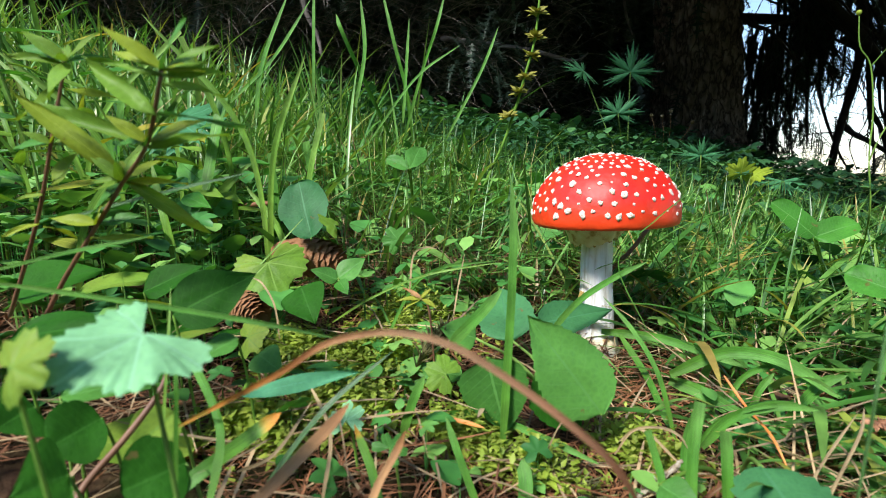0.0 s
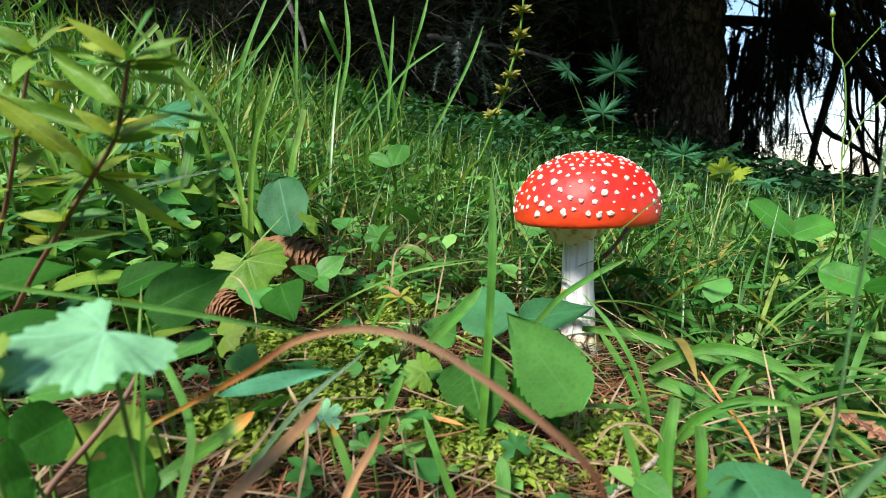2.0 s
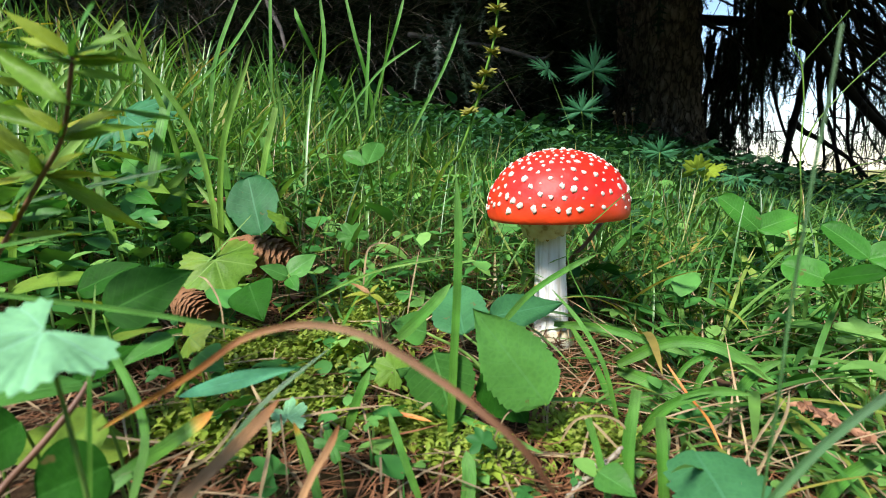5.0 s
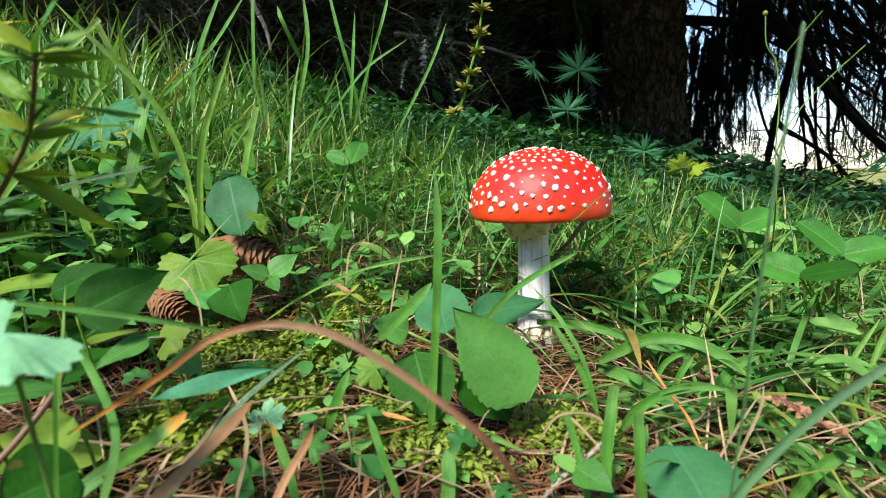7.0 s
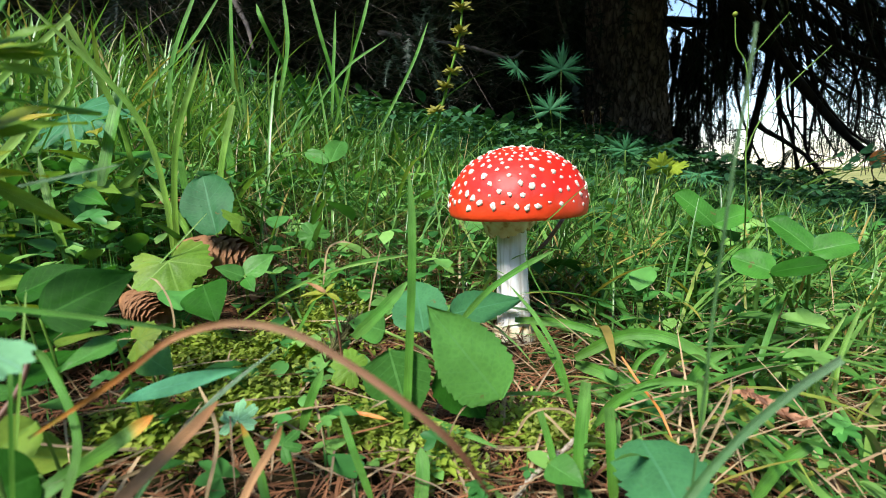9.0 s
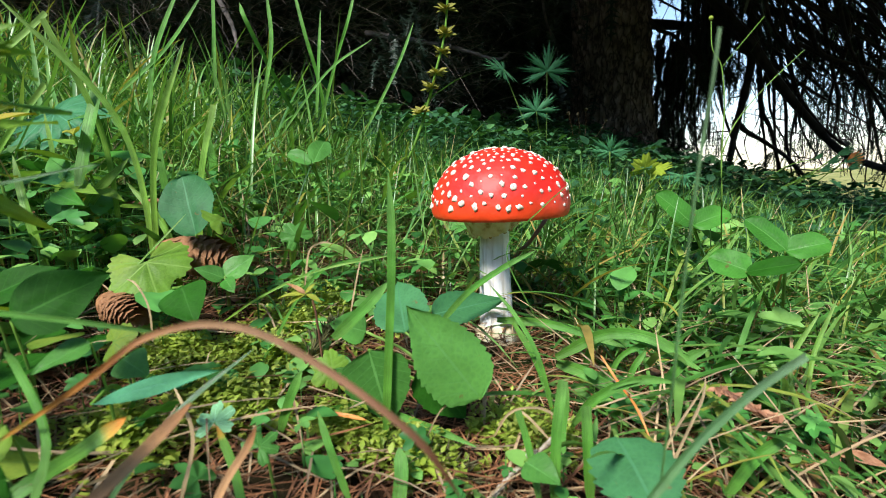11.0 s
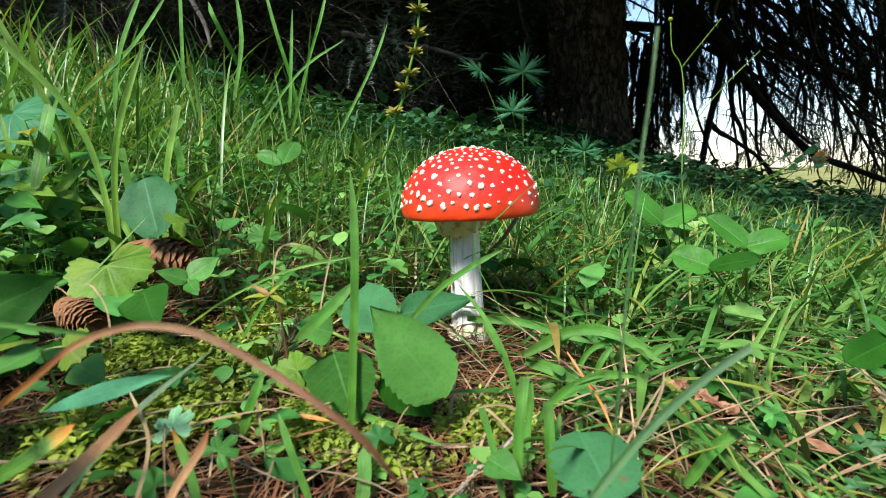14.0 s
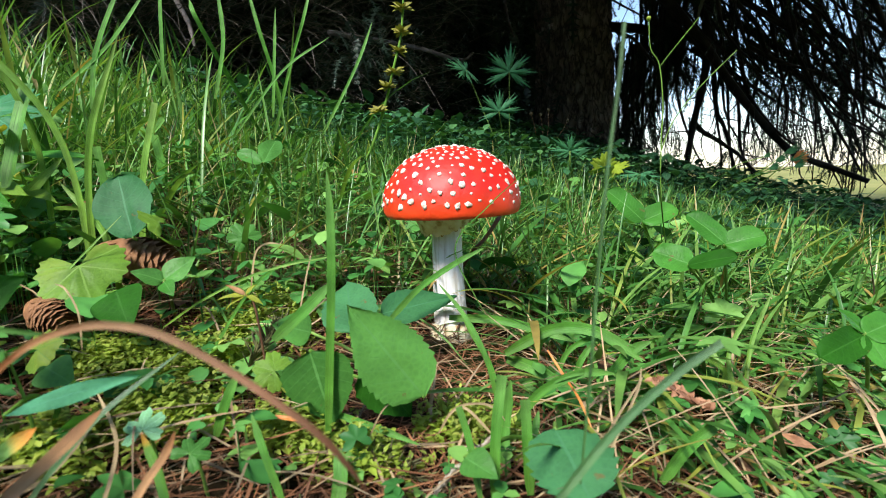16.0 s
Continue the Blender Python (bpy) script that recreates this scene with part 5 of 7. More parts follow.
for (cx, cy, _), cr, cn in (((-0.1293, -0.0984, 0.0302), 0.02, 900), ((-0.1208, -0.0582, 0.0328), 0.022, 900), ((-0.1306, -0.1419, 0.0267), 0.016, 600), ((-0.0763, -0.1427, 0.0176), 0.014, 500), ((-0.1675, -0.1089, 0.0358), 0.018, 600), ((-0.1186, -0.0236, 0.0362), 0.03, 800), ((-0.0004, -0.1305, 0.0065), 0.016, 400), ((-0.1538, -0.1667, 0.0278), 0.016, 400), ((0.1427, 0.0848, 0.0026), 0.03, 500), ((-0.0471, -0.1565, 0.0117), 0.012, 400)):
    x, y = rng.normal(cx, cr * 0.75, cn), rng.normal(cy, cr * 0.6, cn)
    d = np.hypot(x - cx, (y - cy) / 0.8) / cr
    mx.append(x)
    my.append(y)
    mz.append(ground_z(x, y) + 0.008 * np.exp(-d * d / 2))
x, y, z = np.concatenate(mx), np.concatenate(my), np.concatenate(mz)
keep = rng.random(len(x)) < 0.4
x, y, z = x[keep], y[keep], z[keep]
shoot = rng.uniform(0.4, 1.7, len(x))
vs, fs, off = [], [], 0
for k in range(5):
    v, f = scatter(MOSS_V, MOSS_F, turns(rng.uniform(0, 6.28, len(x)), rng.uniform(0.1, 1.1, len(x))), np.stack([x, y, z + 0.0018 * k * shoot - 0.001], -1), rng.uniform(0.0026, 0.007, len(x)) * (1.1 - 0.12 * k))
    vs.append(v)
    fs.append(f + off)
    off += len(v)
M_MOSS = leaf_mat("yellow_green_moss", [(0, (0.2, 0.3, 0.03)), (0.6, (0.36, 0.48, 0.06)), (1, (0.52, 0.6, 0.12))], 0.6, 0.35)
tagged(new("moss", mesh_from("moss", np.concatenate(vs), np.concatenate(fs), M_MOSS)), "yellow-green moss cushions on the litter", "moss", kind="stuff")


# ---------- plants by the agaric ----------
def leafy(name, label, leaves, root, stem_mat=L_STEM, r=0.0009, category="plant", group="", own_roots=False):
    """A plant whose leaves rise on stalks from one root. leaves: base, tip, width, material, options."""
    ob = plant(name, label, category, group)
    root = on_ground(root)
    for k, (base, tip, width, material, kw) in enumerate(leaves):
        kw = dict(kw)
        if kw.pop("lobed", False):
            me = lobed_mesh(base, tip, kw.pop("up", (0, -0.4, 0.9)), seed=k, material=material, **kw)
        else:
            me = leaf_mesh(base, tip, width, seed=k * 1.7, material=material, **kw)
        part("leaf", me, material, ob)
        if own_roots:
            root = on_ground((base[0] + 0.002, base[1] + 0.006))
        mid = tuple(0.5 * (root[i] + base[i]) + (0.008 if i == 2 else 0) for i in range(3))
        stalk([root, mid, base], r * 1.2, r * 0.8, stem_mat, ob)
    return ob


leafy("toothed_leaf_plant", "broad toothed green leaves leaning in front of the agaric", [
    ((-0.0215, -0.1480, 0.0385), (-0.0503, -0.1460, 0.0773), 0.0305, L_MID, dict(outline="rhomb", nick=0.09, teeth=13, up=(0.2, -0.93, 0.3), bend=0.03, fold=0.1)),
    ((-0.0577, -0.0860, 0.0459), (-0.0661, -0.0525, 0.0684), 0.032, L_GREY, dict(outline="rhomb", teeth=8, up=(-0.1, -0.8, 0.6), bend=0.1)),
    ((-0.0444, -0.0739, 0.0515), (0.0002, -0.0496, 0.0550), 0.022, L_GREY, dict(outline="ovate", teeth=9, up=(0, -0.8, 0.6), bend=0.06)),
    ((-0.067, -0.143, 0.058), (-0.059, -0.146, 0.026), 0.029, L_MID, dict(outline="rhomb", teeth=9, up=(-0.1, -0.8, 0.6), bend=0.05, fold=0.05)),
    ((-0.047, -0.132, 0.047), (-0.026, -0.135, 0.023), 0.026, L_DARK, dict(outline="rhomb", teeth=9, up=(0.2, -0.7, 0.7), bend=0.1)),
    ((-0.075, -0.105, 0.053), (-0.091, -0.11, 0.06), 0.018, L_MID, dict(outline="ovate", up=(0, -0.7, 0.7), bend=0.1)),
    ((-0.0812, -0.1098, 0.0354), (-0.1087, -0.1111, 0.0401), 0.014, L_MID, dict(outline="ovate", up=(0, -0.5, 0.8), bend=0.1)),
], (-0.0304, -0.1032, 0.0135))
leafy("dark_leaf_plant", "dark green ovate leaves on low stalks", [
    ((-0.1747, -0.1850, 0.0857), (-0.1502, -0.1709, 0.0984), 0.022, L_DARK, dict(outline="ovate", up=(0.2, -0.85, 0.5), bend=0.05, fold=0.1)),
    ((-0.2136, -0.1525, 0.0853), (-0.1908, -0.1438, 0.0970), 0.016, L_DARK, dict(outline="ovate", up=(0, -0.7, 0.7), bend=0.1)),
    ((-0.2455, -0.1790, 0.0906), (-0.2228, -0.1637, 0.1002), 0.026, L_DARK, dict(outline="ovate", up=(0, -0.6, 0.8), bend=0.15)),
    ((-0.2170, -0.2064, 0.0828), (-0.1825, -0.1999, 0.0894), 0.018, L_DARK, dict(outline="ovate", up=(0, -0.5, 0.85), bend=0.15)),
    ((-0.1557, -0.1774, 0.0750), (-0.1673, -0.1902, 0.0708), 0.012, L_MID, dict(outline="ovate", up=(0, -0.5, 0.85), bend=0.15)),
], (-0.2274, -0.1148, 0.0449), own_roots=True, r=0.0005)
leafy("round_leaf_plant", "greyish green rounded leaf by the cones", [
    ((-0.1721, -0.0711, 0.0979), (-0.1850, -0.0566, 0.1305), 0.028, L_GREY, dict(outline="round", up=(0.1, -0.95, 0.2), bend=0.03)),
    ((-0.1566, -0.0737, 0.1055), (-0.1635, -0.0782, 0.1122), 0.012, L_LIME, dict(lobed=True, up=(0, -0.4, 0.9), lobes=3, depth=0.4, spread=260)),
], (-0.2213, 0.0331, 0.0604))
leafy("lime_leaf_plant", "yellow-green lobed leaf lying against a cone", [
    ((-0.1926, -0.0848, 0.0859), (-0.1821, -0.0965, 0.0713), 0.03, L_LIME, dict(lobed=True, up=(0.1, -0.6, 0.8), lobes=5, depth=0.16, spread=290, width=1.15, cuts=4)),
    ((-0.1669, -0.0996, 0.0759), (-0.1541, -0.1160, 0.0631), 0.024, L_DARK, dict(outline="ovate", up=(0, -0.7, 0.7))),
], (-0.2062, -0.0599, 0.0474))
leafy("three_leaf_sprig", "sprig of smooth green ovate leaves", [
    ((-0.1524, -0.0831, 0.0771), (-0.1395, -0.0752, 0.0883), 0.014, L_MID, dict(outline="ovate", up=(0, -0.8, 0.6))),
    ((-0.1530, -0.0832, 0.0765), (-0.1657, -0.0881, 0.0838), 0.01, L_MID, dict(outline="ovate", up=(0, -0.7, 0.7))),
    ((-0.1511, -0.0861, 0.0766), (-0.1441, -0.0935, 0.0716), 0.008, L_CLOVER, dict(outline="ovate", up=(0, -0.7, 0.7))),
], (-0.1774, -0.0292, 0.0457))
leafy("pale_lobed_plant", "pale green lobed leaf on a thin stalk", [
    ((-0.1248, -0.2560, 0.1043), (-0.1305, -0.2718, 0.1012), 0.02, L_PALE, dict(lobed=True, up=(0.1, -0.62, 0.78), lobes=5, depth=0.2, spread=250, cuts=5, width=0.9, droop=0.1, cut=0.09, sharp=3.2)),
    ((-0.1353, -0.2722, 0.1036), (-0.1294, -0.2705, 0.1080), 0.014, L_LIME, dict(lobed=True, up=(0, -0.8, 0.6), lobes=5, depth=0.3, spread=280)),
], (-0.125, -0.225, 0.0), r=0.0005, own_roots=True)
leafy("clover_plant", "green clover with broad oval leaflets", [
    ((0.1628, 0.0637, 0.0814), (0.1358, 0.0711, 0.1085), 0.02, L_CLOVER, dict(outline="oblong", up=(-0.1, -0.8, 0.6), bend=0.1, fold=0.25)),
    ((0.1610, 0.0635, 0.0811), (0.1899, 0.0627, 0.0935), 0.02, L_CLOVER, dict(outline="oblong", up=(0, -0.7, 0.75), bend=0.1, fold=0.2)),
    ((0.1619, 0.0637, 0.0815), (0.1929, 0.1325, 0.0843), 0.02, L_CLOVER, dict(outline="oblong", up=(0, -0.5, 0.85), bend=0.1, fold=0.2)),
], (0.2115, 0.1130, -0.0061), group="clovers")
leafy("clover_plant", "green clover with broad oval leaflets", [
    ((0.1591, -0.0536, 0.0804), (0.1424, -0.0417, 0.0987), 0.015, L_CLOVER, dict(outline="oblong", up=(-0.1, -0.8, 0.6), bend=0.1, fold=0.25)),
    ((0.1585, -0.0537, 0.0798), (0.1781, -0.0612, 0.0869), 0.016, L_CLOVER, dict(outline="oblong", up=(0, -0.75, 0.7), bend=0.1, fold=0.2)),
    ((0.1383, -0.0571, 0.0686), (0.1193, -0.0470, 0.0770), 0.019, L_CLOVER, dict(outline="oblong", up=(0, -0.8, 0.6), bend=0.1, fold=0.15)),
    ((0.1352, -0.0573, 0.0687), (0.1524, -0.0747, 0.0783), 0.012, L_DARK, dict(outline="oblong", up=(0, -0.7, 0.7), bend=0.1, fold=0.2)),
], (0.2310, 0.0504, -0.0142), group="clovers")
leafy("clover_plant", "green clover with broad oval leaflets", [
    ((0.1761, -0.1319, 0.0510), (0.1748, -0.1203, 0.0595), 0.012, L_CLOVER, dict(outline="oblong", up=(0.3, -0.7, 0.6))),
    ((0.1760, -0.1320, 0.0505), (0.1914, -0.1315, 0.0568), 0.014, L_CLOVER, dict(outline="oblong", up=(0, -0.7, 0.7))),
    ((0.1760, -0.1320, 0.0500), (0.1505, -0.1419, 0.0460), 0.014, L_DARK, dict(outline="oblong", up=(0, -0.7, 0.7))),
    ((0.1765, -0.1321, 0.0500), (0.1787, -0.1439, 0.0399), 0.014, L_CLOVER, dict(outline="oblong", up=(0, -0.7, 0.7))),
], (0.2540, -0.0584, -0.0255), group="clovers")
leafy("ground_leaf_plant", "round green leaf spread near the ground", [
    ((0.0253, -0.1732, 0.0357), (0.0293, -0.1996, 0.0285), 0.031, L_GREY, dict(outline="oblong", teeth=7, nick=0.16, up=(0, -0.6, 0.8), bend=0.08, fold=0.05)),
    ((-0.0077, -0.1793, 0.0305), (0.0020, -0.1895, 0.0298), 0.012, L_MID, dict(outline="ovate", up=(0, -0.5, 0.85))),
], (0.0376, -0.1279, 0.0010))
leafy("low_left_plant", "soft green leaves close to the ground", [
    ((-0.1405, -0.2287, 0.0590), (-0.1494, -0.2405, 0.0582), 0.02, L_DARK, dict(outline="round", up=(0.6, -0.6, 0.5))),
    ((-0.1573, -0.2103, 0.0629), (-0.1615, -0.2219, 0.0583), 0.014, L_LIME, dict(outline="round", up=(0.6, -0.6, 0.5))),
    ((-0.1710, -0.2222, 0.0664), (-0.1759, -0.2336, 0.0641), 0.018, L_DARK, dict(outline="round", up=(0.6, -0.6, 0.5))),
    ((-0.1623, -0.2419, 0.0625), (-0.1657, -0.2525, 0.0637), 0.02, L_DARK, dict(outline="ovate", up=(0.6, -0.6, 0.5))),
    ((-0.1998, -0.2167, 0.0654), (-0.2012, -0.2274, 0.0638), 0.02, L_DARK, dict(outline="ovate", up=(0.6, -0.6, 0.5))),
], (-0.1974, -0.1866, 0.0327), own_roots=True, r=0.0005)
leafy("blue_green_leaf", "narrow blue-green leaf arching over litter", [
    ((-0.1480, -0.1900, 0.0590), (-0.1045, -0.1975, 0.0745), 0.0056, L_TEAL, dict(outline="lance", up=(-0.2, -0.8, 0.6), bend=0.14, fold=0.3)),
], (-0.1721, -0.1357, 0.0336))
leafy("oval_leaf_plant", "cluster of broad oval leaves on the bank", [
    ((-0.2714, -0.0331, 0.1305), (-0.2884, -0.0203, 0.1476), 0.014, L_MID, dict(outline="ovate", up=(0.1, -0.8, 0.6))),
    ((-0.2708, -0.0332, 0.1298), (-0.2491, -0.0314, 0.1401), 0.013, L_MID, dict(outline="ovate", up=(0, -0.8, 0.6))),
    ((-0.2721, -0.0333, 0.1291), (-0.2826, -0.0432, 0.1310), 0.012, L_GREY, dict(outline="ovate", up=(0, -0.7, 0.7))),
    ((-0.2708, -0.0335, 0.1284), (-0.2386, -0.0541, 0.1247), 0.011, L_LIME, dict(outline="ovate", up=(0, -0.7, 0.7))),
    ((-0.2695, -0.0447, 0.1218), (-0.2452, -0.0555, 0.1163), 0.012, L_CLOVER, dict(outline="ovate", up=(0, -0.7, 0.7))),
], (-0.3437, 0.0488, 0.0856))
leafy("small_clover", "small three-leaved clover in the litter", [
    ((-0.2836, -0.0856, 0.0923), (-0.2885, -0.0853, 0.0964), 0.006, L_MID, dict(outline="round", up=(0, -0.7, 0.7))),
    ((-0.2830, -0.0856, 0.0923), (-0.2906, -0.0754, 0.0962), 0.006, L_MID, dict(outline="round", up=(0, -0.7, 0.7))),
    ((-0.2824, -0.0856, 0.0920), (-0.2755, -0.0848, 0.0936), 0.006, L_MID, dict(outline="round", up=(0, -0.7, 0.7))),
], (-0.3372, -0.0317, 0.0742), r=0.0005)
leafy("small_lobed_plant", "small lobed leaves on thin stalks in the litter", [
    ((-0.1157, -0.1776, 0.0455), (-0.1175, -0.1716, 0.0509), 0.01, L_PALE, dict(lobed=True, up=(0, -0.7, 0.7), lobes=5, depth=0.45, spread=290)),
    ((-0.0981, -0.1835, 0.0395), (-0.0943, -0.1779, 0.0424), 0.01, L_MID, dict(lobed=True, up=(0, -0.7, 0.7), lobes=5, depth=0.45, spread=290)),
    ((-0.1718, -0.1446, 0.0638), (-0.1625, -0.1438, 0.0680), 0.014, L_LIME, dict(lobed=True, up=(0, -0.7, 0.7), lobes=5, depth=0.2, spread=290)),
    ((-0.1369, -0.0087, 0.0882), (-0.1443, -0.0072, 0.0978), 0.014, L_MID, dict(lobed=True, up=(0, -0.7, 0.7), lobes=5, depth=0.3, spread=290)),
    ((-0.1614, -0.1552, 0.0605), (-0.1485, -0.1608, 0.0563), 0.014, L_MID, dict(outline="ovate", up=(0, -0.6, 0.8))),
    ((-0.0867, -0.1271, 0.0433), (-0.0967, -0.1265, 0.0473), 0.014, L_LIME, dict(lobed=True, up=(0, -0.7, 0.7), lobes=5, depth=0.3, spread=290)),
], (-0.1253, -0.1355, 0.0257), own_roots=True, r=0.0005)
ys = plant("yellowing_sprig", "small sprig of yellow and orange withering leaves", "sprig")
YS = Vector((-0.0987, -0.1202, 0.0766))
stalk([on_ground((YS.x + 0.006, YS.y + 0.004)), YS + Vector((0.004, 0, -0.008)), YS], 0.0006, 0.0004, L_REDSTEM, ys, n=8)
for dx, dy, dz, w, mt in ((-0.011, -0.003, 0.001, 0.003, L_YELLOW), (-0.008, 0.0, 0.006, 0.0026, L_BROWN), (0.008, -0.002, -0.003, 0.0026, L_YELLOW), (-0.009, -0.003, -0.004, 0.0026, L_YELLOW), (0.004, 0.0, 0.005, 0.0022, L_YELLOW)):
    part("leaf", leaf_mesh(YS, YS + Vector((dx, dy, dz)), w, (0, -0.5, 0.85), "lance", bend=0.25, fold=0.4, material=mt), mt, ys)
sh = plant("seed_stalks", "thin dry stalks with small pale seed heads by the trunk", "stalks")
for foot, head in (((0.3590, 1.3000, 0.1860), (0.3420, 1.3000, 0.2970)), ((0.3770, 1.3000, 0.1860), (0.3720, 1.3000, 0.2930)), ((0.3870, 1.3000, 0.1850), (0.3980, 1.3000, 0.3070)), ((0.4080, 1.3000, 0.1970), (0.4620, 1.3000, 0.2710))):
    stalk([foot, tuple(0.5 * (p + q) + (0.006 if k == 0 else 0) for k, (p, q) in enumerate(zip(foot, head))), head], 0.0012, 0.0008, L_BROWN, sh, n=8)
    bm = bmesh.new()
    bmesh.ops.create_icosphere(bm, subdivisions=2, radius=0.0055)
    for v in bm.verts:
        v.co = v.co * (1 + 0.3 * noise.noise(v.co * 600)) + Vector(head)
    part("seed_head", bm, L_STRAWBLADE, sh, "pale seed head")
pn = plant("pinnate_plant", "shade plant with paired leaflets along its stalk")
pa, pb = Vector((-0.1010, 1.0000, 0.2020)), Vector((-0.1020, 1.0000, 0.2700))
stalk([on_ground((pa.x, pa.y)), pa, (pa + pb) / 2 + Vector((0.002, 0, 0)), pb], 0.0016, 0.0008, L_STEM, pn)
for k in range(6):
    q = pa + (pb - pa) * (k / 5)
    for sd in (-1, 1):
        part("leaflet", leaf_mesh(q, q + Vector((sd * 0.024 * (1 - 0.08 * k), -0.008, 0.006)), 0.012, (0, -0.8, 0.6), "ovate", bend=0.1, seed=k, material=L_SHADE), L_SHADE, pn)
st = tagged(new("fallen_stick"), "short broken brown stick lying in the grass", "stick")
part("wood", tube_bm(smooth_line([(-0.2908, 0.0485, 0.1085), (-0.2748, 0.0501, 0.1104), (-0.2596, 0.0514, 0.1114)], 6), [0.0022] * 7, 7), M_NEEDLE, st)
leafy("leaf_pair", "pair of pale green round leaflets on a thin stalk", [
    ((-0.1430, 0.0646, 0.1377), (-0.1392, 0.0887, 0.1587), 0.017, L_MID, dict(outline="round", up=(0.1, -0.9, 0.3))),
    ((-0.1448, 0.0644, 0.1373), (-0.1630, 0.0648, 0.1481), 0.012, L_MID, dict(outline="round", up=(0, -0.8, 0.6))),
], (-0.1813, 0.2480, 0.0799))

# ---------- single blades and stalks ----------
lone_blade("arched_withered_grass", "brown withered grass blade arching over the litter", [(-0.1486, -0.2220, 0.0645), (-0.1214, -0.2325, 0.0808), (-0.1057, -0.2399, 0.0906), (-0.0945, -0.2429, 0.0982), (-0.0830, -0.2464, 0.1024), (-0.0746, -0.2477, 0.1030), (-0.0653, -0.2502, 0.1016), (-0.0547, -0.2523, 0.0962), (-0.0446, -0.2546, 0.0897), (-0.0368, -0.2552, 0.0825), (-0.0301, -0.2527, 0.0698)], 0.0014, L_ARCH, fold=0.5, n=40, taper=0.1)
lone_blade("tall_stalk", "tall pale green grass stalk with a cut top", [(0.0154, -0.2313, 0.0551), (0.0177, -0.2299, 0.0814), (0.0189, -0.2290, 0.0989), (0.0199, -0.2292, 0.1160), (0.0213, -0.2286, 0.1310), (0.0230, -0.2282, 0.1454), (0.0240, -0.2281, 0.1581)], 0.0008, L_GREYBLADE, fold=0.6, n=24, blunt=True)
lone_blade("upright_grass", "slender upright green grass blade", [(-0.0604, -0.1509, 0.0227), (-0.0586, -0.1456, 0.0544), (-0.0569, -0.1403, 0.0861), (-0.0564, -0.1362, 0.1111), (-0.0573, -0.1332, 0.1304)], 0.0034, L_BLADE, fold=0.3)
lone_blade("broad_leaning_grass", "broad green grass blade leaning, with a cut end", [(0.0052, -0.2434, 0.0582), (0.0165, -0.2365, 0.0657), (0.0285, -0.2298, 0.0723), (0.0428, -0.2230, 0.0785), (0.0566, -0.2166, 0.0827)], 0.0022, L_GREYBLADE, fold=0.4, blunt=True)
lone_blade("orange_tipped_grass", "green grass blade with an orange tip", [(-0.1431, -0.2338, 0.0520), (-0.1359, -0.2273, 0.0570), (-0.1311, -0.2165, 0.0591), (-0.1229, -0.2098, 0.0647)], 0.004, L_TIPPED, fold=0.3, taper=0.12)
lone_blade("withered_grass", "brown withered straw blade", [(-0.1169, -0.2413, 0.0557), (-0.1097, -0.2346, 0.0625), (-0.1017, -0.2277, 0.0701), (-0.0973, -0.2215, 0.0748)], 0.003, L_BROWN, fold=0.25)
lone_blade("withered_grass", "reddish brown withered blade", [(-0.0923, -0.2307, 0.0468), (-0.0894, -0.2242, 0.0545), (-0.0861, -0.2179, 0.0601), (-0.0836, -0.2168, 0.0656)], 0.0021, L_BROWN, fold=0.4)
lone_blade("orange_grass", "short orange withered blade on the litter", [(-0.0847, -0.1508, 0.0346), (-0.0767, -0.1504, 0.0333), (-0.0669, -0.1548, 0.0334)], 0.0017, L_ORANGE, n=10, face=(0, -0.6, 0.8))
lone_blade("red_brown_grass", "red-brown withered blade lying in the grass", [(0.1261, 0.0860, 0.0173), (0.1480, 0.0771, 0.0147), (0.1662, 0.0677, 0.0102), (0.1775, 0.0470, 0.0029)], 0.0045, L_BROWN, face=(0, -0.6, 0.8))
lone_blade("orange_grass", "thin orange withered blade among grass", [(0.0411, -0.1001, 0.0371), (0.0468, -0.1115, 0.0273), (0.0476, -0.1320, 0.0254), (0.0502, -0.1436, 0.0156)], 0.0012, L_ORANGE)
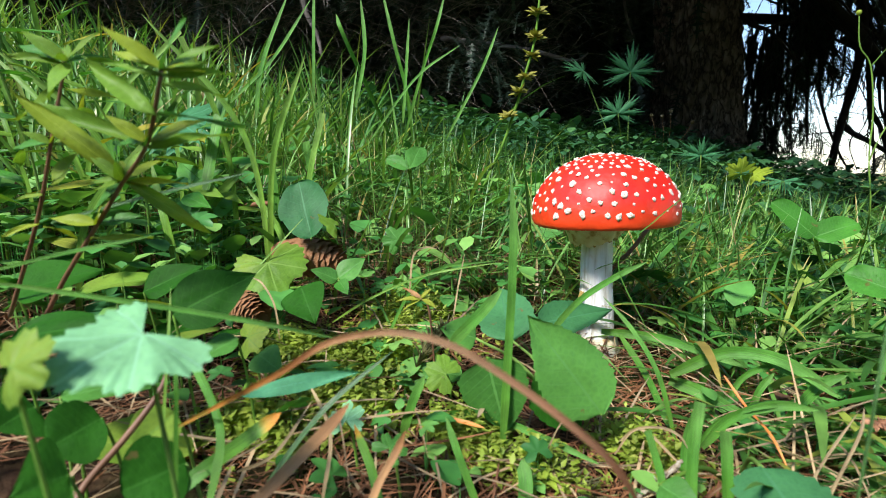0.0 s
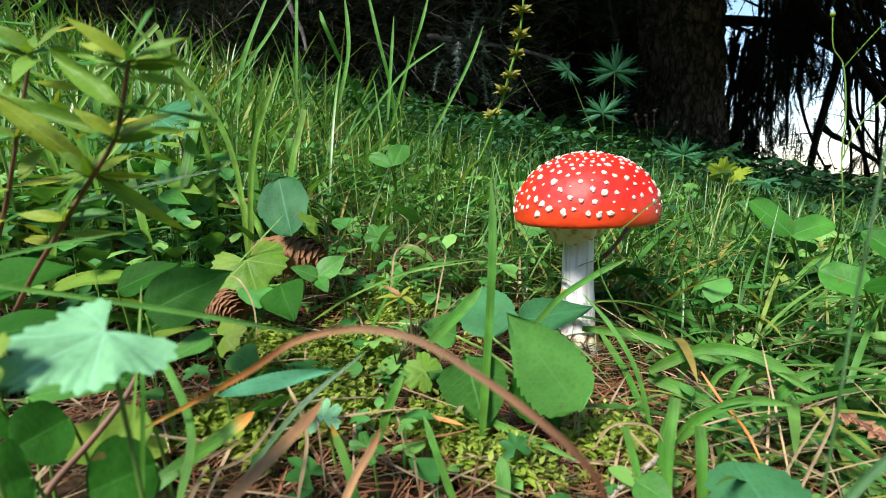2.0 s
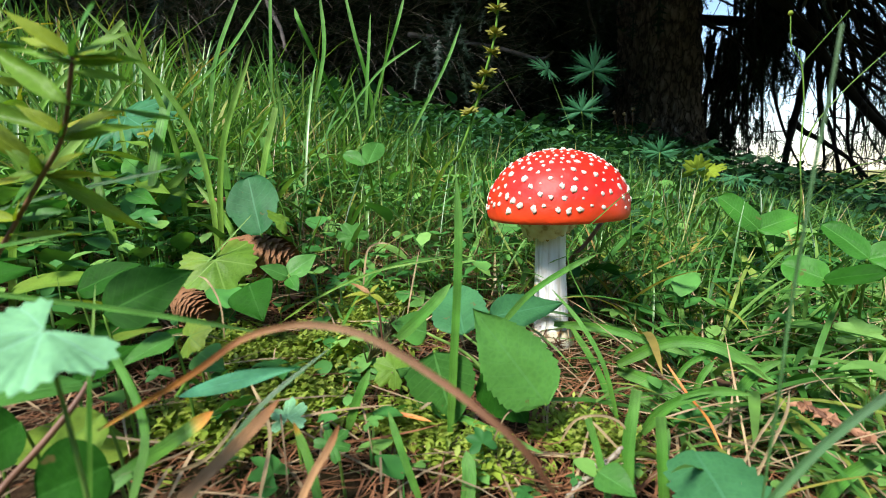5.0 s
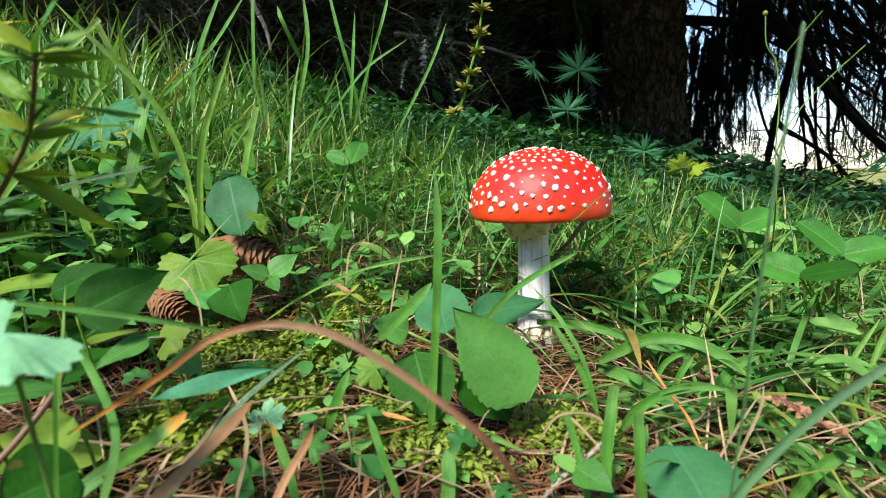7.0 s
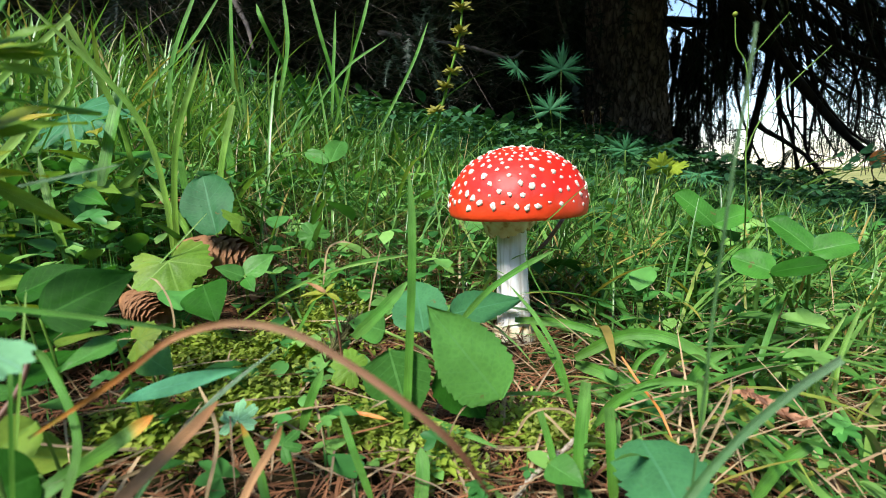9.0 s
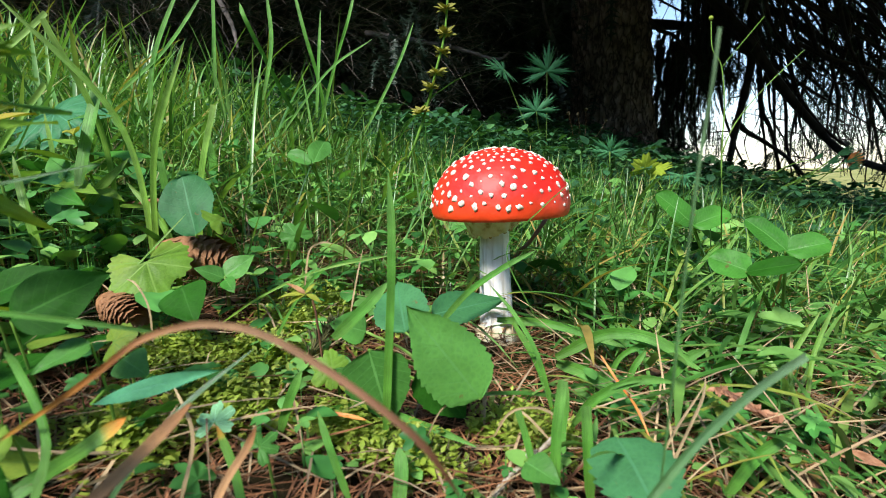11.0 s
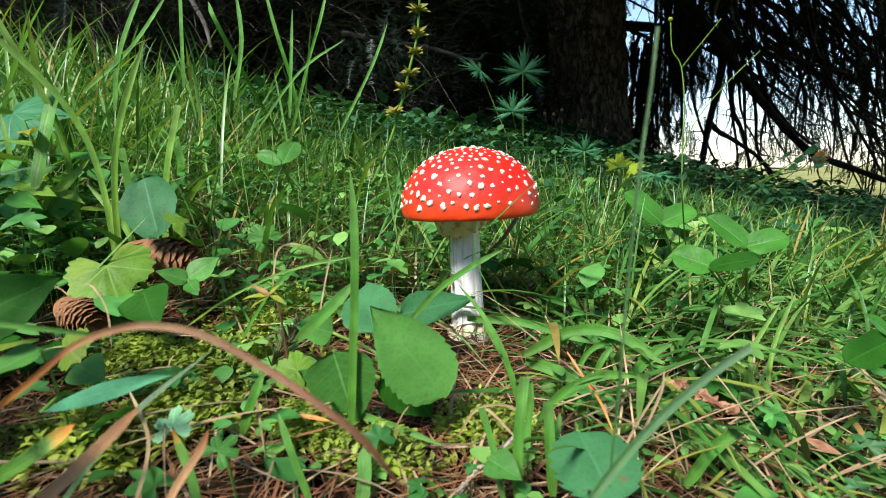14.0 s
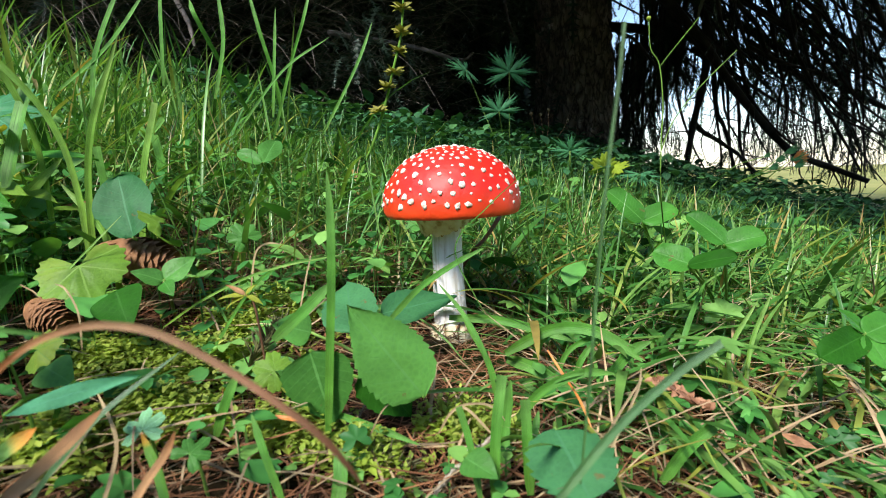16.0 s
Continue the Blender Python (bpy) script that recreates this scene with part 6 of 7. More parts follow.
for pts, w in (
    ([(0.0096, -0.1593, 0.0007), (0.0113, -0.1457, 0.0210), (0.0150, -0.1421, 0.0414)], 0.005),
    ([(0.0033, -0.0519, 0.0395), (0.0125, -0.0737, 0.0256), (0.0157, -0.0953, 0.0163), (0.0175, -0.1064, 0.0099)], 0.0034),
    ([(-0.0055, -0.0426, 0.0383), (0.0233, -0.0506, 0.0380), (0.0467, -0.0596, 0.0337), (0.0651, -0.0691, 0.0290)], 0.005),
    ([(0.0225, -0.0825, 0.0293), (0.0495, -0.0786, 0.0404), (0.0718, -0.0871, 0.0405), (0.0919, -0.0978, 0.0272)], 0.006),
    ([(0.0171, -0.1445, 0.0254), (0.0321, -0.1322, 0.0318), (0.0490, -0.1300, 0.0373), (0.0608, -0.1388, 0.0403)], 0.004),
    ([(0.0194, -0.1670, 0.0114), (0.0208, -0.1596, 0.0248), (0.0241, -0.1530, 0.0327)], 0.003),
    ([(-0.0520, -0.1819, 0.0158), (-0.0513, -0.1754, 0.0243), (-0.0525, -0.1694, 0.0304)], 0.005),
    ([(-0.0830, -0.1363, 0.0607), (-0.0724, -0.1239, 0.0695), (-0.0619, -0.1113, 0.0794)], 0.005),
    ([(0.0648, -0.1734, 0.0130), (0.0834, -0.1606, 0.0201), (0.0980, -0.1582, 0.0279)], 0.005),
    ([(-0.1251, -0.1124, 0.0405), (-0.1116, -0.0453, 0.0714), (-0.0677, -0.0108, 0.0754)], 0.0018),
    ([(-0.0974, -0.1521, 0.0327), (-0.0714, -0.1401, 0.0318), (-0.0425, -0.1489, 0.0268), (-0.0228, -0.1581, 0.0230)], 0.003),
    ([(-0.1998, -0.2208, 0.1048), (-0.1598, -0.2251, 0.1021), (-0.1274, -0.2208, 0.0964), (-0.1044, -0.2083, 0.0874)], 0.0014),
    ([(-0.1295, -0.2472, 0.0605), (-0.1294, -0.2433, 0.0855), (-0.1334, -0.2371, 0.0964)], 0.0012),
    ([(-0.1283, -0.2379, 0.0537), (-0.1316, -0.2260, 0.0677), (-0.1457, -0.2157, 0.0818), (-0.1574, -0.2071, 0.0834)], 0.0026),
):
    lone_blade("bent_grass", "single green grass blade bending over", pts, w, L_BLADE, fold=0.35)
lone_blade("cut_grass", "broad cut grass blade on the bank", [(-0.2519, -0.0473, 0.1257), (-0.2533, -0.0321, 0.1570), (-0.2536, -0.0172, 0.1867)], 0.008, L_BLADE, blunt=True)

lone_blade("leaning_blade", "grey-green blade leaning across the tall plants", [(-0.2030, -0.2000, 0.1200), (-0.1740, -0.1900, 0.1280), (-0.1470, -0.1750, 0.1350)], 0.0011, L_GREYBLADE)
lone_blade("leaning_blade", "long green blade lying across the undergrowth", [(-0.2100, -0.2150, 0.1070), (-0.1880, -0.2100, 0.1120), (-0.1660, -0.2000, 0.1160)], 0.0012, L_BLADE)
rs = plant("red_stalk", "dark red creeping stalk in the undergrowth", "stalk")
stalk([(-0.1666, -0.2406, 0.0485), (-0.1659, -0.2344, 0.0546), (-0.1602, -0.2273, 0.0631), (-0.1559, -0.2204, 0.0710), (-0.1553, -0.2143, 0.0769), (-0.1570, -0.2081, 0.0847)], 0.0011, 0.0007, L_REDSTEM, rs, n=20)
for pts in ([(-0.0224, -0.1328, -0.0090), (-0.0202, -0.1240, 0.0132), (-0.0179, -0.1162, 0.0288)], [(-0.0188, -0.1413, -0.0004), (-0.0188, -0.1277, 0.0208), (-0.0149, -0.1143, 0.0392)], [(0.0400, -0.1654, 0.0109), (0.0556, -0.1517, 0.0255), (0.0745, -0.1378, 0.0400)], [(-0.0165, -0.1601, 0.0078), (-0.0077, -0.1584, 0.0140), (0.0056, -0.1511, 0.0217)], [(0.0055, -0.1557, 0.0245), (-0.0057, -0.1453, 0.0317), (-0.0144, -0.1422, 0.0236)]):
    lone_blade("dry_straw_stem", "thin pale dry straw stem", pts, 0.0011, L_STRAWBLADE, n=12)
lw = plant("undergrowth_plant", "low undergrowth plant with dark green leaves")
ur = random.Random(17)
for k in range(22):
    x0, y0 = ur.uniform(-0.3, -0.175), ur.uniform(-0.215, -0.09)
    z0 = float(ground_z(x0, y0))
    b0 = (x0, y0, z0 + ur.uniform(0.008, 0.035))
    a0, ln = ur.uniform(0, 6.28), ur.uniform(0.018, 0.034)
    mt = ur.choice((L_DARK, L_DARK, L_MID, L_GREY, L_LIME))
    part("leaf", leaf_mesh(b0, (b0[0] + math.cos(a0) * ln, b0[1] + math.sin(a0) * ln, b0[2] + ur.uniform(-0.008, 0.008)), ln * ur.uniform(0.5, 0.75), (0, -0.3, 0.95), ur.choice(("ovate", "round")), bend=0.15, seed=k, material=mt), mt, lw)
    stalk([(x0, y0, z0 - 0.003), (x0, y0, z0 + 0.004), b0], 0.0006, 0.0005, L_STEM, lw, n=4)
# tall blades before the dark thicket
tuft = plant("grass_tuft", "tuft of tall green grass before the dark thicket", "grass")
for pts, w in (
    ([(-0.2177, 0.4222, 0.1852), (-0.2221, 0.4031, 0.2568), (-0.2362, 0.3928, 0.3252), (-0.2591, 0.4066, 0.4210)], 0.0052),
    ([(-0.2215, 0.3745, 0.2058), (-0.2175, 0.3864, 0.2772), (-0.2134, 0.3996, 0.3564)], 0.0045),
    ([(-0.2571, 0.2720, 0.2171), (-0.2460, 0.2838, 0.2848), (-0.2521, 0.2945, 0.3530)], 0.005),
    ([(-0.2892, 0.2198, 0.2236), (-0.2897, 0.2299, 0.2860), (-0.2901, 0.2420, 0.3608)], 0.004),
    ([(-0.3582, 0.1618, 0.2117), (-0.3118, 0.1725, 0.2560), (-0.2710, 0.1856, 0.3173)], 0.004),
    ([(-0.2219, 0.3693, 0.1741), (-0.1906, 0.3674, 0.2725), (-0.1673, 0.3578, 0.3278), (-0.1546, 0.3673, 0.3798)], 0.0045),
    ([(-0.2534, 0.3170, 0.1795), (-0.1930, 0.3345, 0.2591), (-0.1329, 0.3461, 0.3019)], 0.0036),
    ([(-0.1746, 0.4767, 0.1875), (-0.1184, 0.4985, 0.2951), (-0.0900, 0.5124, 0.3669)], 0.005),
    ([(-0.3297, 0.1611, 0.1940), (-0.3233, 0.1707, 0.2506), (-0.2938, 0.1858, 0.3292)], 0.005),
    ([(-0.2378, 0.3694, 0.1824), (-0.2699, 0.2843, 0.2990), (-0.2832, 0.2889, 0.3333)], 0.005),
):
    part("blade", ribbon_mesh(pts, w, fold=0.4, material=L_BLADE), L_BLADE, tuft)

lone_blade("crossing_grass", "green grass blade leaning across the agaric's stem", [(-0.0395, -0.0948, 0.0527), (-0.0230, -0.0773, 0.0657), (-0.0020, -0.0651, 0.0767), (0.0154, -0.0586, 0.0839)], 0.0032, L_BLADE)
lone_blade("thin_grass_stem", "thin dark grass stem beside the agaric", [(0.0124, -0.0743, 0.0498), (-0.0023, -0.0688, 0.0853), (0.0160, -0.0699, 0.1082), (0.0365, -0.0717, 0.1264)], 0.0006, L_BLADE)
bk = plant("withered_plant", "withered brown plant stem behind the agaric")
stalk([(0.0017, 0.0720, 0.0251), (0.0149, 0.0390, 0.0612), (0.0283, 0.0414, 0.0750), (0.0405, 0.0442, 0.0915)], 0.0014, 0.0018, L_REDSTEM, bk)

L_CALYX = vein_mat("dried_calyx", (0.32, 0.32, 0.08), (0.42, 0.4, 0.14), 0.6)
# stalk with whorls of small calyces
ws = plant("whorled_stalk", "tall green stalk with whorls of small dried calyces")
stalk([(-0.1023, 0.2869, 0.1107), (-0.0762, 0.2877, 0.1657), (-0.0592, 0.2864, 0.2124), (-0.0489, 0.2775, 0.2466), (-0.0377, 0.2800, 0.2881), (-0.0319, 0.2793, 0.3434)], 0.0022, 0.0014, L_STEM, ws, n=24)
wh = random.Random(2)
for c in ((-0.0361, 0.2795, 0.3154), (-0.0377, 0.2800, 0.2881), (-0.0407, 0.2794, 0.2665), (-0.0490, 0.2792, 0.2444), (-0.0560, 0.2788, 0.2264), (-0.0690, 0.2835, 0.1990)):
    for k in range(18):
        a = k * 0.524 + wh.uniform(-0.2, 0.2)
        ln = wh.uniform(0.008, 0.015)
        tip = (c[0] + math.cos(a) * ln, c[1] + math.sin(a) * ln, c[2] + wh.uniform(-0.006, 0.008))
        part("calyx", leaf_mesh(c, tip, 0.0075, (0, -0.5, 0.8), "lance", bend=-0.2, fold=0.5, material=L_CALYX), L_CALYX, ws)

bs = plant("branched_stalk", "thin branched green stalk with a small yellow bud")
stalk([(0.2546, 0.1858, -0.0066), (0.1140, -0.0672, 0.0972), (0.1094, -0.0710, 0.1382), (0.1112, -0.0676, 0.1580), (0.1101, -0.0641, 0.1801), (0.1054, -0.0629, 0.1893), (0.1050, -0.0606, 0.2035)], 0.0004, 0.00025, L_STEM, bs, n=30)
stalk([(0.1107, -0.0640, 0.1801), (0.1159, -0.0627, 0.1862), (0.1334, -0.0585, 0.2056)], 0.00025, 0.0002, L_STEM, bs, name="branch")
stalk([(0.1094, -0.0714, 0.1354), (0.1168, -0.0685, 0.1508), (0.1328, -0.0645, 0.1688), (0.1546, -0.0600, 0.1881)], 0.0004, 0.0002, L_STEM, bs, name="branch")
bm = bmesh.new()
bmesh.ops.create_icosphere(bm, subdivisions=2, radius=0.0012)
bmesh.ops.translate(bm, verts=bm.verts, vec=(0.1050, -0.0603, 0.2052))
part("bud", bm, L_LEMON, bs, "small yellow-green bud")

# palmate leaves in the shade of the tree
for label, root, leaves in (
    ("tall palmate shade plant with deeply cut leaves", (0.245, 1.15, 0.0), [
        ((0.2414, 1.1321, 0.3976), (0.2477, 1.1256, 0.4798), L_SHADE, 7, 0.7, 300, (0.1, -0.95, 0.25), 1.1),
        ((0.1942, 1.0275, 0.2768), (0.1972, 1.0179, 0.3411), L_SHADE, 7, 0.7, 290, (0, -0.95, 0.3), 1.05),
        ((0.1212, 1.1658, 0.4115), (0.0583, 1.1218, 0.4207), L_SHADE, 7, 0.7, 280, (-0.1, -0.75, 0.6), 0.9)]),
    ("palmate shade plant with a spread leaf", (0.3, 0.72, 0.0), [
        ((0.2884, 0.6903, 0.1574), (0.2887, 0.6762, 0.1959), L_SHADE, 7, 0.65, 300, (0, -0.85, 0.5), 1.25)]),
    ("palmate plant with a yellowing lobed leaf", (0.36, 0.66, 0.0), [
        ((0.3446, 0.6479, 0.1206), (0.3441, 0.6327, 0.1520), L_LEMON, 5, 0.42, 290, (0, -0.8, 0.6), 1.0),
        ((0.3629, 0.6391, 0.1202), (0.3809, 0.6113, 0.1280), L_LEMON, 5, 0.42, 240, (0, -0.8, 0.6), 0.8),
        ((0.4491, 0.7143, 0.1045), (0.4457, 0.6686, 0.0747), L_SHADE, 7, 0.6, 280, (0, -0.8, 0.6), 1.1)]),
    ("palmate bank plant with soft lobed leaves", (-0.36, 0.12, 0.0), [
        ((-0.3578, 0.0759, 0.1834), (-0.3199, 0.0558, 0.1668), L_SHADE, 7, 0.45, 300, (0, -0.7, 0.7), 1.0)]),
):
    ob = plant("palmate_plant", label, group="palmate plants")
    rt = on_ground(root)
    for base, tip, material, lobes, depth, spread, up, wd in leaves:
        if depth < 0.5:
            me = lobed_mesh(base, tip, up, lobes, depth, spread, 3, wd, 0.12, seed=2, material=material, cut=0.16)
        else:
            me = palm_mesh(base, tip, up, lobes, spread, wd * 1.25, 0.12, int(abs(base[0]) * 900), material)
        part("leaf", me, material, ob)
        stalk([rt, tuple(0.5 * (rt[i] + base[i]) for i in range(3)), base], 0.002, 0.0012, L_STEM, ob)

clump = plant("grass_clump", "clump of broad yellow-green grass on the upper bank", "grass")
lr = random.Random(12)
for k in range(28):
    bx, by = lr.uniform(-1, 1), lr.uniform(-1, 1)
    foot = on_ground(((-0.3510, -0.0391, 0.1098)[0] + 0.15 * bx, (-0.3510, -0.0391, 0.1098)[1] + 0.08 * by))
    hgt, sw = lr.uniform(0.08, 0.19), lr.uniform(-0.1, 0.1)
    mid = (foot[0] + sw * 0.25, foot[1] + lr.uniform(-0.01, 0.01), foot[2] + hgt * 0.6)
    end = (foot[0] + sw, foot[1] + lr.uniform(-0.03, 0.02), foot[2] + hgt)
    part("blade", ribbon_mesh([foot, mid, end], lr.uniform(0.0028, 0.0065), face=(lr.uniform(-0.5, 0.5), -1, 0.2), fold=0.4, blunt=lr.random() < 0.4, material=L_CLUMP), L_CLUMP, clump)

# tall leafy plant on the bank
def lance_plant(stem_points, thick, leaves):
    """A leafy stem with narrow leaves set at its nodes."""
    lp = plant("lance_leaf_plant", "tall plant with narrow yellow-green leaves and red stems", group="lance-leaved plants")
    stalk(stem_points, thick, thick * 0.55, L_REDSTEM, lp, n=22)
    for node in stem_points[2:]:
        for k in range(6):
            a0, ln = k * 1.05 + lr.uniform(-0.4, 0.4), lr.uniform(0.007, 0.017)
            tip = (node[0] + math.cos(a0) * ln, node[1] + 0.5 * math.sin(a0) * ln, node[2] + lr.uniform(0.0, 0.011))
            mt = lr.choice((L_LIME, L_LIME, L_MID, L_LEMON))
            part("leaf", leaf_mesh(node, tip, ln * lr.uniform(0.2, 0.32), (0, -0.7, 0.7), "lance", bend=0.15, fold=0.3, seed=k, material=mt), mt, lp)
    for base, tip, w, material, bend in leaves:
        part("leaf", leaf_mesh(base, tip, w, (lr.uniform(-0.25, 0.25), -0.85, lr.uniform(0.35, 0.6)), "lance", bend=abs(bend) * 0.8, fold=lr.uniform(0.15, 0.4), wave=0.05, seed=lr.uniform(0, 9), material=material), material, lp)


lance_plant([(-0.2270, -0.1850, 0.0840), (-0.2110, -0.1900, 0.1000), (-0.1890, -0.1970, 0.1190), (-0.1720, -0.2030, 0.1330), (-0.1530, -0.2150, 0.1430), (-0.1380, -0.2260, 0.1590)], 0.0009, [
    ((-0.1380, -0.2260, 0.1590), (-0.1540, -0.2220, 0.1690), 0.0024, L_LIME, 0.1),
    ((-0.1380, -0.2260, 0.1590), (-0.1300, -0.2200, 0.1620), 0.0017, L_LIME, 0.1),
    ((-0.1380, -0.2260, 0.1580), (-0.1260, -0.2150, 0.1600), 0.0024, L_LIME, -0.06),
    ((-0.1380, -0.2260, 0.1580), (-0.1590, -0.2250, 0.1630), 0.0022, L_LIME, -0.05),
    ((-0.1380, -0.2260, 0.1560), (-0.1290, -0.2150, 0.1550), 0.0019, L_LIME, 0.12),
    ((-0.1430, -0.2240, 0.1490), (-0.1610, -0.2250, 0.1640), 0.0047, L_LIME, 0.05),
    ((-0.1420, -0.2240, 0.1490), (-0.1290, -0.2050, 0.1490), 0.0019, L_MID, 0.14),
    ((-0.1530, -0.2150, 0.1420), (-0.1380, -0.2000, 0.1470), 0.0030, L_LIME, 0.08),
    ((-0.1540, -0.2150, 0.1420), (-0.1410, -0.2200, 0.1530), 0.0020, L_MID, 0.1),
    ((-0.1590, -0.2100, 0.1430), (-0.1870, -0.2150, 0.1560), 0.0040, L_LIME, 0.06),
    ((-0.1710, -0.2030, 0.1340), (-0.1970, -0.2120, 0.1590), 0.0063, L_LEMON, 0.04),
    ((-0.1720, -0.2030, 0.1330), (-0.1620, -0.1720, 0.1120), 0.0054, L_LIME, -0.22),
    ((-0.1720, -0.2030, 0.1330), (-0.1600, -0.1900, 0.1320), 0.0019, L_LEMON, 0.05),
    ((-0.1730, -0.2030, 0.1330), (-0.1760, -0.2100, 0.1310), 0.0017, L_LIME, 0.1),
    ((-0.1860, -0.2000, 0.1240), (-0.1800, -0.1850, 0.1200), 0.0026, L_MID, 0.08),
    ((-0.1910, -0.1980, 0.1150), (-0.1830, -0.1800, 0.1130), 0.0021, L_LIME, 0.06),
    ((-0.1750, -0.2000, 0.1340), (-0.1850, -0.2050, 0.1240), 0.0026, L_MID, 0.2),
])
lance_plant([(-0.2490, -0.1800, 0.0820), (-0.2170, -0.1920, 0.1200), (-0.2010, -0.1980, 0.1450), (-0.1900, -0.2000, 0.1690)], 0.0008, [
    ((-0.1900, -0.2000, 0.1680), (-0.2050, -0.2050, 0.1710), 0.0033, L_LIME, 0.05),
    ((-0.1890, -0.2000, 0.1680), (-0.1840, -0.2150, 0.1580), 0.0063, L_LIME, 0.2),
    ((-0.1910, -0.2000, 0.1610), (-0.1820, -0.1900, 0.1600), 0.0024, L_LEMON, 0.12),
    ((-0.2060, -0.1950, 0.1320), (-0.1990, -0.1900, 0.1440), 0.0056, L_LIME, 0.1),
    ((-0.2100, -0.1950, 0.1290), (-0.2150, -0.2000, 0.1280), 0.0024, L_LIME, 0.1),
    ((-0.1950, -0.2000, 0.1610), (-0.2120, -0.2000, 0.1530), 0.0023, L_LIME, 0.1),
    ((-0.2160, -0.1920, 0.1190), (-0.2230, -0.2000, 0.1160), 0.0027, L_LEMON, 0.1),
    ((-0.2150, -0.1920, 0.1180), (-0.2140, -0.1800, 0.1140), 0.0029, L_LEMON, 0.15),
])

lr = random.Random(21)
for sx, sy, h, cnt in ((-0.29, -0.06, 0.13, 14), (-0.33, -0.09, 0.14, 14), (-0.27, 0.0, 0.1, 12), (-0.42, 0.05, 0.16, 14), (-0.5, 0.0, 0.15, 12), (-0.39, -0.08, 0.12, 12), (-0.62, 0.06, 0.18, 12)):
    lp = plant("lance_leaf_plant", "slender plant with narrow yellow-green leaves on the bank", group="lance-leaved plants")
    z0 = float(ground_z(sx, sy))
    top = (sx + lr.uniform(-0.02, 0.03), sy - 0.02, z0 + h)
    stalk([(sx, sy, z0 - 0.004), (sx + lr.uniform(-0.01, 0.01), sy, z0 + h * 0.5), top], 0.0009, 0.0006, L_STEM, lp)
    for k in range(cnt):
        u = 0.25 + 0.75 * k / (cnt - 1)
        b0 = (sx + (top[0] - sx) * u, sy + (top[1] - sy) * u, z0 + h * u)
        a0 = k * 2.4 + lr.uniform(-0.4, 0.4)
        ln = lr.uniform(0.025, 0.05)
        tip = (b0[0] + math.cos(a0) * ln, b0[1] + math.sin(a0) * ln, b0[2] + lr.uniform(-0.005, 0.022))
        mt = lr.choice((L_LIME, L_LIME, L_MID, L_MID, L_CLOVER, L_YELLOW))
        part("leaf", leaf_mesh(b0, tip, ln * lr.uniform(0.14, 0.22), (0, -0.3, 0.9), "lance", bend=0.18, material=mt), mt, lp)
for k in range(14):
    x0, y0 = lr.uniform(-0.6, -0.22), lr.uniform(-0.02, 0.4)
    z0 = float(ground_z(x0, y0))
    h = lr.uniform(0.05, 0.11)
    lone_blade("cut_grass", "broad cut grass blade on the bank", [(x0, y0, z0 - 0.004), (x0 + lr.uniform(-0.01, 0.01), y0, z0 + h * 0.5), (x0 + lr.uniform(-0.03, 0.03), y0, z0 + h)], lr.uniform(0.005, 0.009), L_BLADE, blunt=True, n=10)

# grass standing in the litter before the agaric, blade by blade
def tussock(label, material, blades, **kw):
    ob = plant("grass_tussock", label, "grass", "grass tussocks")
    for pts, w in blades:
        part("blade", ribbon_mesh(pts, w, material=material, **kw), material, ob)


tussock("stiff grass blades with cut tops in the litter", L_BLADE, [
    ([(0.0022, -0.1799, 0.0149), (0.0042, -0.1721, 0.0369), (0.0076, -0.1660, 0.0540)], 0.0038),
    ([(0.0155, -0.1771, 0.0132), (0.0154, -0.1721, 0.0314), (0.0156, -0.1679, 0.0450)], 0.0038),
    ([(-0.0024, -0.1784, 0.0137), (-0.0051, -0.1679, 0.0294), (-0.0085, -0.1642, 0.0416)], 0.0026),
], fold=0.35, blunt=True)
tussock("glossy green grass arching over the litter", L_BLADE, [
    ([(0.0171, -0.1275, 0.0050), (0.0268, -0.1284, 0.0261), (0.0415, -0.1307, 0.0363), (0.0610, -0.1290, 0.0375)], 0.002),
    ([(0.0129, -0.1258, 0.0176), (0.0075, -0.1171, 0.0424), (-0.0012, -0.1050, 0.0587), (-0.0129, -0.0886, 0.0714)], 0.0021),
    ([(0.0386, -0.0743, 0.0097), (0.0447, -0.0750, 0.0340), (0.0611, -0.0779, 0.0396), (0.0803, -0.0877, 0.0329), (0.0933, -0.0977, 0.0277)], 0.0038),
    ([(0.0491, -0.0835, 0.0110), (0.0583, -0.0799, 0.0284), (0.0769, -0.0821, 0.0372), (0.0917, -0.0870, 0.0315)], 0.003),
    ([(0.0572, -0.0923, 0.0153), (0.0616, -0.0901, 0.0266), (0.0683, -0.0883, 0.0349)], 0.0034),
])
tussock("broad dark grass lying over the litter", L_BLADE, [
    ([(0.0249, -0.0733, 0.0223), (0.0373, -0.0828, 0.0207), (0.0500, -0.0928, 0.0155), (0.0661, -0.1073, 0.0126)], 0.0065),
    ([(0.0286, -0.0939, 0.0188), (0.0422, -0.1039, 0.0134), (0.0499, -0.1193, 0.0090)], 0.005),
    ([(0.0570, -0.1154, -0.0016), (0.0684, -0.1018, 0.0142), (0.0888, -0.0877, 0.0288), (0.1018, -0.0858, 0.0341)], 0.0055),
])
